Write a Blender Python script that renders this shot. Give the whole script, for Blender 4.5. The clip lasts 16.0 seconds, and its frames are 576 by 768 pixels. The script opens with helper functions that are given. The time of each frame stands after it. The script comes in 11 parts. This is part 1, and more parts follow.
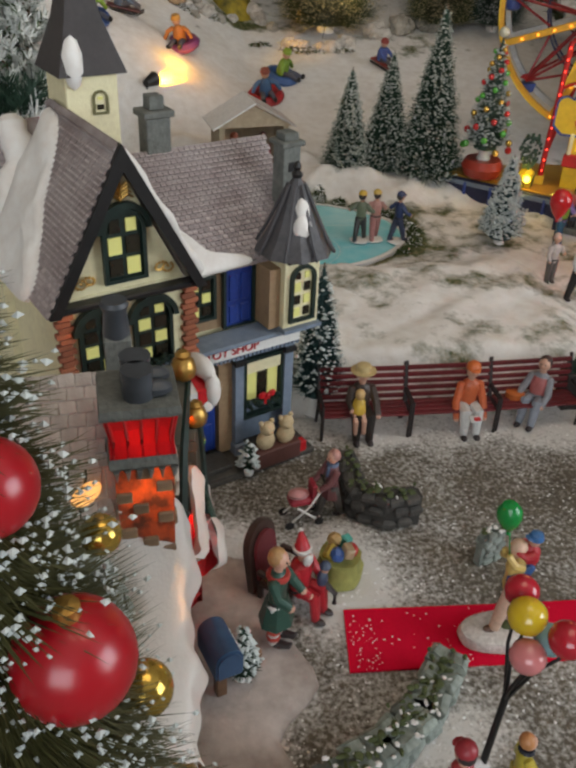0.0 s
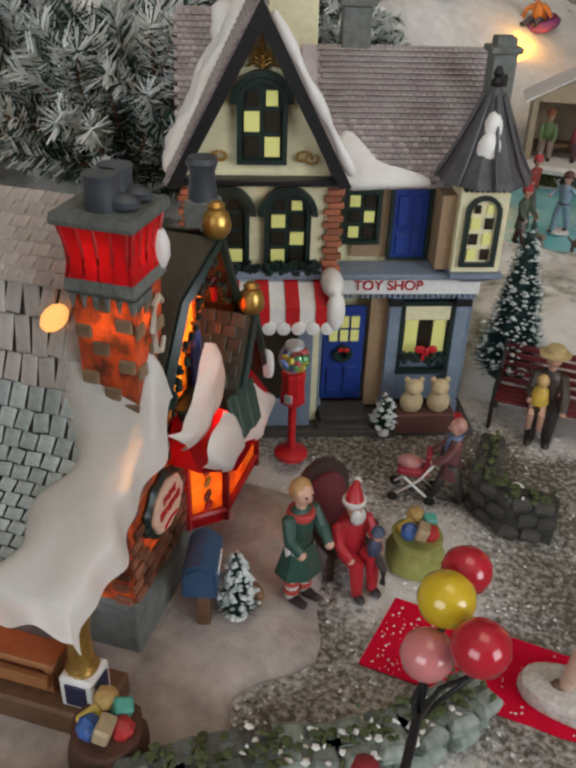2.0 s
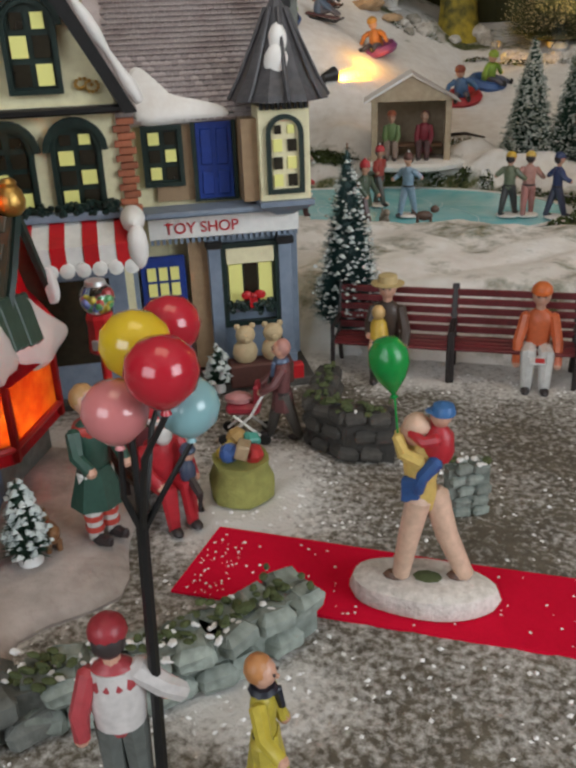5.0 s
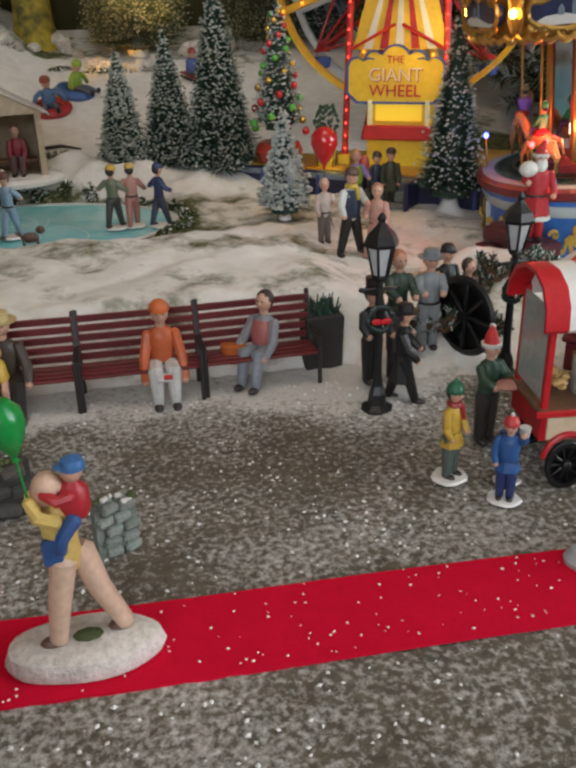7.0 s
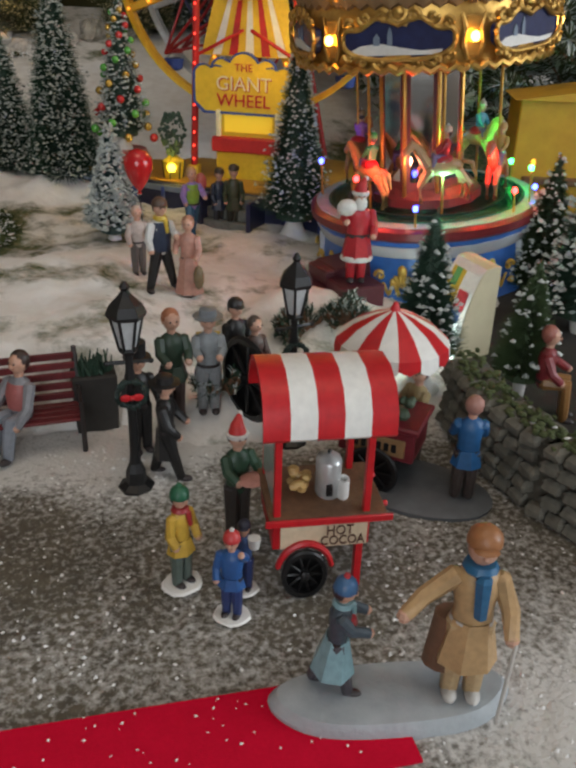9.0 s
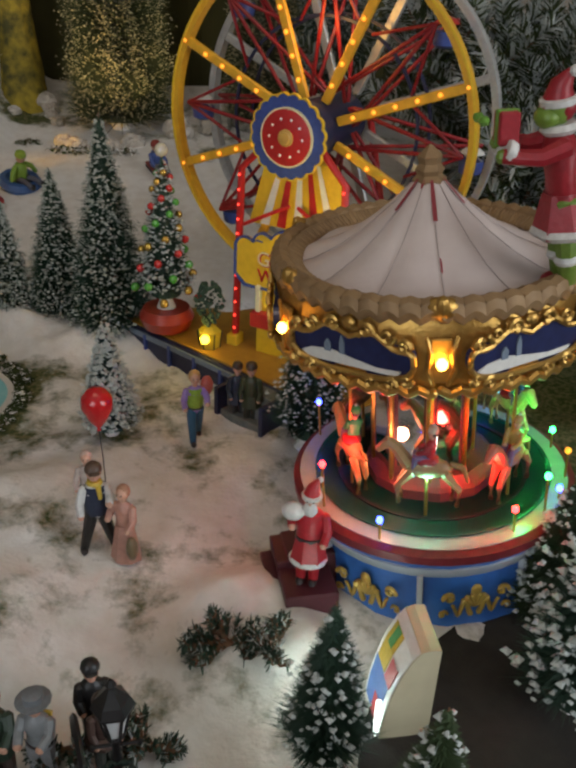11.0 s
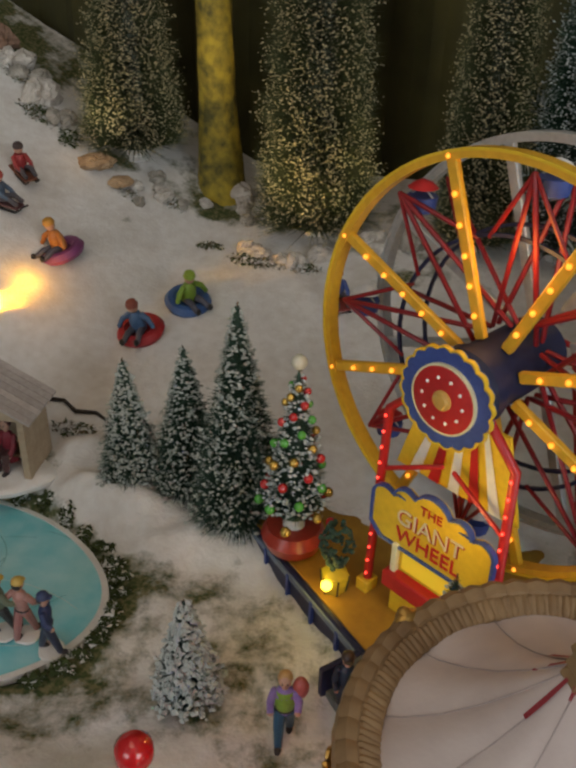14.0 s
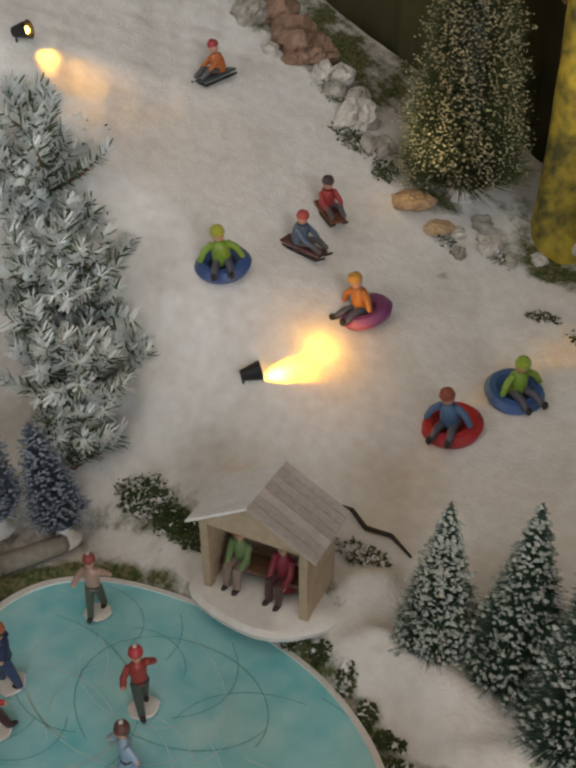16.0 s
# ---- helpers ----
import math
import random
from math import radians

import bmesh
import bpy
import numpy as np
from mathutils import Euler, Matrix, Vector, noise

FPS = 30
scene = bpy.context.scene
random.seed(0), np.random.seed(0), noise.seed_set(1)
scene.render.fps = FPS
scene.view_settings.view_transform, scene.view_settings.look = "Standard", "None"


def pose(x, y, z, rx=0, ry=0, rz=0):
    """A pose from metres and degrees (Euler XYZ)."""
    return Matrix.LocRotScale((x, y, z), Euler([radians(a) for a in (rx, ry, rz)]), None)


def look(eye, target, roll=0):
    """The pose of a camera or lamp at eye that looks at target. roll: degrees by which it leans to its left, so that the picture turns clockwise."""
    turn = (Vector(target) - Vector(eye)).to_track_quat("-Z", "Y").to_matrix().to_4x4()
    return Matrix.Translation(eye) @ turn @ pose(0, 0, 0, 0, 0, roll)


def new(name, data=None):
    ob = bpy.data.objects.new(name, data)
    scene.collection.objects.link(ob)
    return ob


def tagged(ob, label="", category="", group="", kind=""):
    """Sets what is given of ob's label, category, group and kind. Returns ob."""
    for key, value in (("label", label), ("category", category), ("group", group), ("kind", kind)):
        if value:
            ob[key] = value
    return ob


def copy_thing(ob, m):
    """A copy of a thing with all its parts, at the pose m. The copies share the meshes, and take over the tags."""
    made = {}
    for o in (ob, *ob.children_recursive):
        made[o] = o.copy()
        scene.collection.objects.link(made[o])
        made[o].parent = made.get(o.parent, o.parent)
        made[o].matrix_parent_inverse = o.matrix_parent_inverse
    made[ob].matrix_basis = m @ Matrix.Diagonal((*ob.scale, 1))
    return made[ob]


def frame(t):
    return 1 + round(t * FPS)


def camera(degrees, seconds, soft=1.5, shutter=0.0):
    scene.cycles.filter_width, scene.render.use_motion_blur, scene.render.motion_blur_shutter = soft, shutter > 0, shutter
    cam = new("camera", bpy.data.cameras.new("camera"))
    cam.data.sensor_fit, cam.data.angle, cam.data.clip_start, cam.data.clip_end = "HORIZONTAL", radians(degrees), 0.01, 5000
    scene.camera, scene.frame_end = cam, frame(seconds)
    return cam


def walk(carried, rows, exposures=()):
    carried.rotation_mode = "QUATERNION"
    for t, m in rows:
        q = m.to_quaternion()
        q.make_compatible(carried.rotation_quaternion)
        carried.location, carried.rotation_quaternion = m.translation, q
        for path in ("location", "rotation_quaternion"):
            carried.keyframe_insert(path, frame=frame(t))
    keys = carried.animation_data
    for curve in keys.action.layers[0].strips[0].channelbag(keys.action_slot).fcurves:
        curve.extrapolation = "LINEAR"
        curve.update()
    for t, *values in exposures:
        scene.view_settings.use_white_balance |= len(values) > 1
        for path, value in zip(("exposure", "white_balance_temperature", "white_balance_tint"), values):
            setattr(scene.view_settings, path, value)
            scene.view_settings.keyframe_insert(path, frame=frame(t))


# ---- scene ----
# ---- camera and walk: seconds, eye, yaw to the left, pitch, roll ----
cam = camera(38.7, 16.0, soft=3.4)
PATH = [
    (0, -0.00118, 0.00611, 0.34549, -8.450, -32.599, 2.639),
    (0.5, 0.03172, 0.02034, 0.30998, -4.310, -31.987, 3.691),
    (1, 0.05787, 0.03639, 0.28935, 2.572, -31.714, 3.860),
    (1.5, 0.10019, 0.04150, 0.28040, 13.183, -31.793, 2.900),
    (2, 0.12775, 0.04551, 0.26969, 21.244, -31.184, 1.962),
    (2.5, 0.14596, 0.05284, 0.24393, 26.337, -29.642, 0.838),
    (3, 0.16746, 0.05350, 0.22187, 29.101, -27.574, -0.582),
    (3.2, 0.17296, 0.05322, 0.21242, 29.522, -26.646, -1.139),
    (5.3, 0.18130, 0.05822, 0.18404, 11.775, -24.356, -2.270),
    (5.5, 0.18165, 0.06135, 0.18376, 8.926, -24.472, -2.192),
    (6, 0.18502, 0.06759, 0.18220, 1.898, -24.880, -2.108),
    (6.5, 0.18463, 0.07059, 0.18493, -4.856, -25.018, -1.623),
    (7, 0.18870, 0.07052, 0.19223, -10.866, -24.957, -1.238),
    (7.5, 0.19499, 0.06824, 0.19980, -15.537, -24.924, -0.752),
    (8, 0.19878, 0.07261, 0.20308, -18.558, -25.157, -0.042),
    (8.5, 0.23411, 0.08794, 0.21257, -19.481, -25.723, 1.148),
    (9, 0.28374, 0.10597, 0.22017, -15.889, -26.833, 1.955),
    (9.5, 0.34524, 0.13515, 0.24473, -10.832, -27.678, 2.700),
    (10, 0.39657, 0.16172, 0.28156, -6.525, -28.458, 3.083),
    (10.2, 0.41316, 0.17398, 0.29452, -5.147, -28.451, 3.240),
    (12.3, 0.49042, 0.33256, 0.43286, 6.174, -29.027, 0.806),
    (12.5, 0.50243, 0.33837, 0.43703, 6.979, -29.037, 1.058),
    (13, 0.50825, 0.37067, 0.43972, 9.332, -29.725, 2.270),
    (13.5, 0.49543, 0.41898, 0.45175, 13.303, -30.535, 2.297),
    (14, 0.47812, 0.45237, 0.45766, 17.872, -30.558, 1.549),
    (14.5, 0.44823, 0.49446, 0.45870, 22.996, -30.433, 0.139),
    (15, 0.40777, 0.52828, 0.45803, 27.870, -30.104, -0.952),
    (15.5, 0.36301, 0.56340, 0.45820, 32.216, -30.137, -0.826),
    (16, 0.33242, 0.58994, 0.44447, 36.644, -30.666, -0.594),
]


def eye_pose(x, y, z, yaw, pitch, roll):
    return pose(x, y, z, 0, 0, yaw) @ pose(0, 0, 0, 90 + pitch, 0, 0) @ pose(0, 0, 0, 0, 0, roll)


walk(cam, [(t, eye_pose(*row)) for t, *row in PATH], [(0.0, 0.82), (2.0, 0.80), (3.0, 0.7), (6.0, 0.95), (8.0, 0.75), (10.0, 0.45), (12.5, 0.20), (14.0, 0.38), (15.0, 0.58), (16.0, 0.68)])

# ---- world and large lights ----
world = bpy.data.worlds.new("room_air")
scene.world = world
world.use_nodes = True
wn = world.node_tree.nodes
sky = wn.new("ShaderNodeTexSky")
sky.sky_type, sky.sun_disc = "NISHITA", False
sky.sun_elevation, sky.sun_rotation = radians(22), radians(140)
world.node_tree.links.new(sky.outputs[0], wn["Background"].inputs[0])
wn["Background"].inputs[1].default_value = 0.05


def area_lamp(name, at, target, sx, sy, power, colour):
    data = bpy.data.lights.new(name, "AREA")
    data.shape, data.size, data.size_y, data.energy, data.color = "RECTANGLE", sx, sy, power, colour
    ob = new(name, data)
    ob.matrix_world = look(at, target)
    return ob


def point_lamp(name, at, power, colour, radius=0.003):
    data = bpy.data.lights.new(name, "POINT")
    data.energy, data.color, data.shadow_soft_size = power, colour, radius
    ob = new(name, data)
    ob.location = at
    return ob


def spot_lamp(name, at, target, power, colour, angle, radius=0.002):
    data = bpy.data.lights.new(name, "SPOT")
    data.energy, data.color, data.spot_size, data.shadow_soft_size = power, colour, radians(angle), radius
    data.spot_blend = 1.0
    ob = new(name, data)
    ob.matrix_world = look(at, target)
    return ob


# daylight in the two window openings, and an added warm fill under the ceiling
area_lamp("window_daylight", (2.36, -0.55, 0.75), (0.2, 0.5, 0.0), 1.3, 1.3, 20, (0.86, 0.93, 1.0))
area_lamp("window_daylight", (-0.5, -1.96, 0.85), (0.2, 0.5, 0.0), 1.5, 1.2, 15, (0.9, 0.95, 1.0))
area_lamp("ceiling_fill", (0.3, 0.3, 1.68), (0.3, 0.45, 0.0), 0.9, 0.9, 3.5, (1.0, 0.80, 0.58))

# ---- materials ----
def mat(name, colour, rough=0.6, second=None, scale=300.0, mix=0.5, bump=0.0, bump_scale=900.0, metal=0.0, glow=0.0, coat=0.0, contrast=0.2, random_tint=0.0, shine=0.5):
    """A painted or natural surface: two colours in two sizes of noise, with fine relief."""
    m = bpy.data.materials.new(name)
    m.use_nodes = True
    n, l = m.node_tree.nodes, m.node_tree.links
    b = n["Principled BSDF"]
    b.inputs["Roughness"].default_value, b.inputs["Metallic"].default_value = rough, metal
    b.inputs["Coat Weight"].default_value, b.inputs["Coat Roughness"].default_value = coat, 0.12
    b.inputs["Specular IOR Level"].default_value = shine
    second = second or tuple(c * 0.72 for c in colour)
    tc = n.new("ShaderNodeTexCoord")
    n1, n2 = n.new("ShaderNodeTexNoise"), n.new("ShaderNodeTexNoise")
    n1.inputs["Scale"].default_value, n2.inputs["Scale"].default_value = scale, scale * 0.17
    n1.inputs["Detail"].default_value, n2.inputs["Detail"].default_value = 5, 3
    l.new(tc.outputs["Object"], n1.inputs["Vector"])
    l.new(tc.outputs["Object"], n2.inputs["Vector"])
    add = n.new("ShaderNodeMath")
    add.operation = "MULTIPLY_ADD"
    add.inputs[1].default_value, add.inputs[2].default_value = 0.55, 0.0
    l.new(n1.outputs[0], add.inputs[0])
    sec = n.new("ShaderNodeMath")
    sec.operation = "MULTIPLY_ADD"
    sec.inputs[1].default_value = 0.45
    l.new(n2.outputs[0], sec.inputs[0])
    l.new(add.outputs[0], sec.inputs[2])
    ramp = n.new("ShaderNodeValToRGB")
    ramp.color_ramp.elements[0].position, ramp.color_ramp.elements[1].position = mix - contrast, mix + contrast
    ramp.color_ramp.elements[0].color, ramp.color_ramp.elements[1].color = (*second, 1), (*colour, 1)
    l.new(sec.outputs[0], ramp.inputs[0])
    out = ramp.outputs[0]
    if random_tint:
        info, hsv = n.new("ShaderNodeObjectInfo"), n.new("ShaderNodeHueSaturation")
        mr = n.new("ShaderNodeMapRange")
        mr.inputs["To Min"].default_value, mr.inputs["To Max"].default_value = 1 - random_tint, 1 + random_tint
        l.new(info.outputs["Random"], mr.inputs["Value"])
        l.new(mr.outputs[0], hsv.inputs["Value"])
        l.new(out, hsv.inputs["Color"])
        out = hsv.outputs[0]
    l.new(out, b.inputs["Base Color"])
    if glow:
        l.new(out, b.inputs["Emission Color"])
        b.inputs["Emission Strength"].default_value = glow
    if bump:
        nb, bp = n.new("ShaderNodeTexNoise"), n.new("ShaderNodeBump")
        nb.inputs["Scale"].default_value, nb.inputs["Detail"].default_value = bump_scale, 4
        l.new(tc.outputs["Object"], nb.inputs["Vector"])
        l.new(nb.outputs[0], bp.inputs["Height"])
        bp.inputs["Strength"].default_value, bp.inputs["Distance"].default_value = bump, 0.001
        l.new(bp.outputs[0], b.inputs["Normal"])
    return m


def lit(name, colour, strength):
    m = bpy.data.materials.new(name)
    m.use_nodes = True
    b = m.node_tree.nodes["Principled BSDF"]
    b.inputs["Base Color"].default_value = (*colour, 1)
    b.inputs["Emission Color"].default_value = (*colour, 1)
    b.inputs["Emission Strength"].default_value = strength
    return m


def see_through(name, colour, light, colour2=None, scale=200.0, contrast=0.2):
    """Thin porcelain with a bulb behind it: half lets light through."""
    m = mat(name, colour, 0.35, colour2, scale, 0.5, 0.3, 700, contrast=contrast)
    n, l = m.node_tree.nodes, m.node_tree.links
    b, out = n["Principled BSDF"], n["Material Output"]
    tr, mx = n.new("ShaderNodeBsdfTranslucent"), n.new("ShaderNodeMixShader")
    mx.inputs[0].default_value = light
    src = b.inputs["Base Color"].links[0].from_socket
    l.new(src, tr.inputs[0])
    l.new(b.outputs[0], mx.inputs[1])
    l.new(tr.outputs[0], mx.inputs[2])
    l.new(mx.outputs[0], out.inputs[0])
    return m


def clear_glass(name, colour=(1, 1, 1)):
    m = bpy.data.materials.new(name)
    m.use_nodes = True
    b = m.node_tree.nodes["Principled BSDF"]
    b.inputs["Base Color"].default_value = (*colour, 1)
    b.inputs["Transmission Weight"].default_value, b.inputs["Roughness"].default_value = 1.0, 0.02
    return m


PAINTS = {}


def paint(r, g, b, rough=0.42):
    """Glossy figurine paint of one colour, slightly uneven."""
    key = (round(r, 3), round(g, 3), round(b, 3), rough)
    if key not in PAINTS:
        PAINTS[key] = mat("figurine_paint", (r, g, b), rough, tuple(c * 0.6 for c in (r, g, b)), 420, 0.42, 0.25, 500, contrast=0.22)
    return PAINTS[key]


SNOW = mat("snow_flock", (0.80, 0.79, 0.77), 0.85, (0.62, 0.60, 0.58), 260, 0.42, 0.5, 700)
GLOSS_SNOW = mat("painted_snow", (0.80, 0.79, 0.76), 0.45, (0.68, 0.63, 0.58), 160, 0.42, 0.3, 260)
DARK_GREEN = mat("dark_green_paint", (0.015, 0.035, 0.028), 0.4, (0.006, 0.014, 0.012), 350)
BLACK = mat("black_paint", (0.012, 0.012, 0.013), 0.42, (0.004, 0.004, 0.004), 350)
CREAM = mat("cream_plaster", (0.78, 0.72, 0.46), 0.6, (0.62, 0.55, 0.34), 260, 0.4, 0.3)
TAN = mat("tan_plaster", (0.36, 0.24, 0.13), 0.6, (0.25, 0.16, 0.09), 260, 0.5, 0.3)
BLUE = mat("blue_door_paint", (0.02, 0.055, 0.30), 0.38, (0.010, 0.03, 0.17), 300)
SLATE_BLUE = mat("grey_blue_paint", (0.22, 0.27, 0.34), 0.5, (0.14, 0.18, 0.24), 260)
WHITE = mat("white_paint", (0.78, 0.77, 0.73), 0.5, (0.62, 0.61, 0.58), 260, 0.42)
RED = mat("red_paint", (0.55, 0.012, 0.018), 0.4, (0.36, 0.006, 0.010), 260, 0.42)
BRICK = mat("brick_paint", (0.40, 0.13, 0.06), 0.65, (0.24, 0.07, 0.035), 420, 0.5, 0.4, random_tint=0.25)
ROOF_TILE = mat("purple_brown_tile", (0.17, 0.115, 0.11), 0.66, (0.50, 0.45, 0.44), 75, 0.50, 0.5, random_tint=0.30, contrast=0.24)
GREY_TILE = mat("grey_green_shingle", (0.46, 0.50, 0.47), 0.7, (0.22, 0.25, 0.23), 380, 0.5, 0.4, random_tint=0.2)
PALE_TILE = mat("pale_stone_shingle", (0.50, 0.45, 0.41), 0.75, (0.34, 0.29, 0.26), 300, 0.5, 0.5, random_tint=0.15)
STONE = mat("grey_stone", (0.20, 0.21, 0.19), 0.8, (0.09, 0.095, 0.085), 240, 0.5, 0.7, 500, random_tint=0.2)
DARK_STONE = mat("dark_stone", (0.075, 0.068, 0.058), 0.8, (0.035, 0.032, 0.028), 260, 0.5, 0.7, 500, random_tint=0.25)
MOSS = mat("moss", (0.10, 0.12, 0.045), 0.9, (0.045, 0.06, 0.02), 380, 0.5, 0.8, 900)
GOLD = mat("gold_paint", (0.62, 0.38, 0.10), 0.28, (0.40, 0.22, 0.06), 300, 0.45, 0.3, metal=0.85)
WOOD = mat("brown_wood", (0.20, 0.10, 0.05), 0.6, (0.10, 0.05, 0.025), 300, 0.5, 0.4)
PALE_WOOD = mat("pale_wood", (0.48, 0.38, 0.26), 0.65, (0.32, 0.24, 0.16), 200, 0.5, 0.4)
BENCH_RED = mat("oxblood_bench_paint", (0.16, 0.018, 0.022), 0.45, (0.085, 0.010, 0.012), 420, 0.5, 0.3, random_tint=0.15)
YELLOW_PANE = lit("lit_yellow_pane", (0.62, 0.60, 0.20), 0.11)
ORANGE_PANE = lit("lit_orange_pane", (1.0, 0.34, 0.03), 0.9)
DARK_PANE = mat("dark_pane", (0.03, 0.026, 0.015), 0.25, (0.015, 0.012, 0.008), 300)
YELLOW = mat("fair_yellow_paint", (0.78, 0.52, 0.03), 0.45, (0.60, 0.38, 0.02), 260, 0.42)
FAIR_RED = mat("fair_red_paint", (0.50, 0.02, 0.02), 0.42, (0.33, 0.012, 0.012), 260, 0.42)
FAIR_BLUE = mat("fair_blue_paint", (0.05, 0.09, 0.32), 0.42, (0.03, 0.05, 0.2), 260, 0.42)
NAVY = mat("navy_paint", (0.02, 0.025, 0.07), 0.45, (0.01, 0.012, 0.04), 260, 0.42)
NEEDLE = mat("green_bristle", (0.035, 0.075, 0.045), 0.6, (0.015, 0.04, 0.025), 200)
BLUE_NEEDLE = mat("blue_green_bristle", (0.02, 0.06, 0.055), 0.6, (0.012, 0.035, 0.035), 200)
FROST = mat("frosted_bristle", (0.60, 0.63, 0.61), 0.8, (0.34, 0.39, 0.37), 200)
SILVER = mat("silver_paint", (0.62, 0.63, 0.62), 0.35, (0.42, 0.43, 0.43), 260, 0.45, metal=0.5)

TILE_EDGE = mat("snow_brushed_tile_edge", (0.56, 0.50, 0.48), 0.7, (0.20, 0.15, 0.15), 190, 0.46, 0.4)

# ---- shape tools ----
class Shape:
    """Vertices, faces and a material slot for each face."""

    def __init__(self):
        self.v, self.f, self.s = [], [], []

    def add(self, verts, faces, slot=0, m=None):
        k = len(self.v)
        self.v += [tuple(m @ Vector(p)) if m is not None else tuple(p) for p in verts]
        self.f += [tuple(i + k for i in f) for f in faces]
        self.s += [slot] * len(faces)
        return self

    def box(self, c, size, slot=0, m=None, bevel=0.0, taper=1.0):
        """A block with its centre at c, cut edges, and a top narrower by taper."""
        x, y, z = (0.5 * s for s in size)
        b = min(bevel, 0.45 * min(size))
        if b <= 0:
            vs = [(sx * x * (taper if sz > 0 else 1) + c[0], sy * y * (taper if sz > 0 else 1) + c[1], sz * z + c[2]) for sz in (-1, 1) for sx, sy in ((-1, -1), (1, -1), (1, 1), (-1, 1))]
            return self.add(vs, [(3, 2, 1, 0), (4, 5, 6, 7), (0, 1, 5, 4), (1, 2, 6, 5), (2, 3, 7, 6), (3, 0, 4, 7)], slot, m)
        rings = []
        for zz, ins in ((-z, b), (-z + b, 0.0), (z - b, 0.0), (z, b)):
            t = 1.0 + (taper - 1.0) * (zz + z) / (2 * z)
            ax, ay = (x - ins) * t, (y - ins) * t
            cx, cy = (x - ins - b * (ins == 0) * 0.6) * t, (y - ins - b * (ins == 0) * 0.6) * t
            rings.append([(c[0] + px, c[1] + py, c[2] + zz) for px, py in ((-cx, -ay), (cx, -ay), (ax, -cy), (ax, cy), (cx, ay), (-cx, ay), (-ax, cy), (-ax, -cy))])
        fs = [tuple(reversed(range(8))), tuple(range(24, 32))]
        fs += [(8 * r + i, 8 * r + (i + 1) % 8, 8 * r + 8 + (i + 1) % 8, 8 * r + 8 + i) for r in range(3) for i in range(8)]
        return self.add([p for r in rings for p in r], fs, slot, m)

    def tube(self, points, radii, slot=0, seg=8, m=None):
        """A round limb through the points, with closed rounded ends."""
        pts = [Vector(p) for p in points]
        radii = list(radii) if hasattr(radii, "__len__") else [radii] * len(pts)
        rings = []
        for i, p in enumerate(pts):
            d = (pts[min(i + 1, len(pts) - 1)] - pts[max(i - 1, 0)]).normalized()
            q = d.to_track_quat("Z", "Y").to_matrix()
            rings.append((p, q, radii[i], d))
        p, q, r, d = rings[0]
        rings.insert(0, (p - d * r * 0.5, q, r * 0.55, d))
        p, q, r, d = rings[-1]
        rings.append((p + d * r * 0.5, q, r * 0.55, d))
        vs = [tuple(p + q @ Vector((r * math.cos(2 * math.pi * k / seg), r * math.sin(2 * math.pi * k / seg), 0))) for p, q, r, _ in rings for k in range(seg)]
        n = len(rings)
        fs = [(a * seg + k, a * seg + (k + 1) % seg, (a + 1) * seg + (k + 1) % seg, (a + 1) * seg + k) for a in range(n - 1) for k in range(seg)]
        fs += [tuple(reversed(range(seg))), tuple(range((n - 1) * seg, n * seg))]
        return self.add(vs, fs, slot, m)

    def lathe(self, profile, slot=0, seg=16, m=None, squash=1.0, at=(0, 0, 0), wave=0.0, waves=8):
        """A turned form: (radius, height) pairs from the bottom up."""
        vs = []
        for r, z in profile:
            for k in range(seg):
                a = 2 * math.pi * k / seg
                rr = r * (1 + wave * math.cos(waves * a))
                vs.append((at[0] + rr * math.cos(a), at[1] + squash * rr * math.sin(a), at[2] + z))
        n = len(profile)
        fs = [(a * seg + k, a * seg + (k + 1) % seg, (a + 1) * seg + (k + 1) % seg, (a + 1) * seg + k) for a in range(n - 1) for k in range(seg)]
        fs += [tuple(reversed(range(seg))), tuple(range((n - 1) * seg, n * seg))]
        return self.add(vs, fs, slot, m)

    def ball(self, c, r, slot=0, seg=12, m=None):
        rx, ry, rz = r if hasattr(r, "__len__") else (r, r, r)
        rows = max(4, seg // 2)
        prof = [(max(0.02, math.sin(math.pi * i / rows)), -math.cos(math.pi * i / rows)) for i in range(rows + 1)]
        base = Matrix.Translation(c) @ Matrix.Diagonal((rx, ry, rz, 1))
        return self.lathe(prof, slot, seg, (m @ base) if m is not None else base)

    def prism(self, outline, depth, slot=0, m=None):
        """An outline in x, z (counter-clockwise seen from -y) pushed back along y by depth."""
        n = len(outline)
        vs = [(x, 0, z) for x, z in outline] + [(x, depth, z) for x, z in outline]
        fs = [tuple(range(n)), tuple(reversed(range(n, 2 * n)))] + [((i + 1) % n, i, i + n, (i + 1) % n + n) for i in range(n)]
        return self.add(vs, fs, slot, m)

    def ring(self, outer, inner, depth, slot=0, m=None):
        """A flat band between two outlines of equal count in x, z, with depth along y."""
        n = len(outer)
        vs = [(x, y, z) for y in (0, depth) for o in (outer, inner) for x, z in o]
        fs = []
        for i in range(n):
            j = (i + 1) % n
            fs += [(i, j, n + j, n + i), (2 * n + j, 2 * n + i, 3 * n + i, 3 * n + j), (j, i, 2 * n + i, 2 * n + j), (n + i, n + j, 3 * n + j, 3 * n + i)]
        return self.add(vs, fs, slot, m)


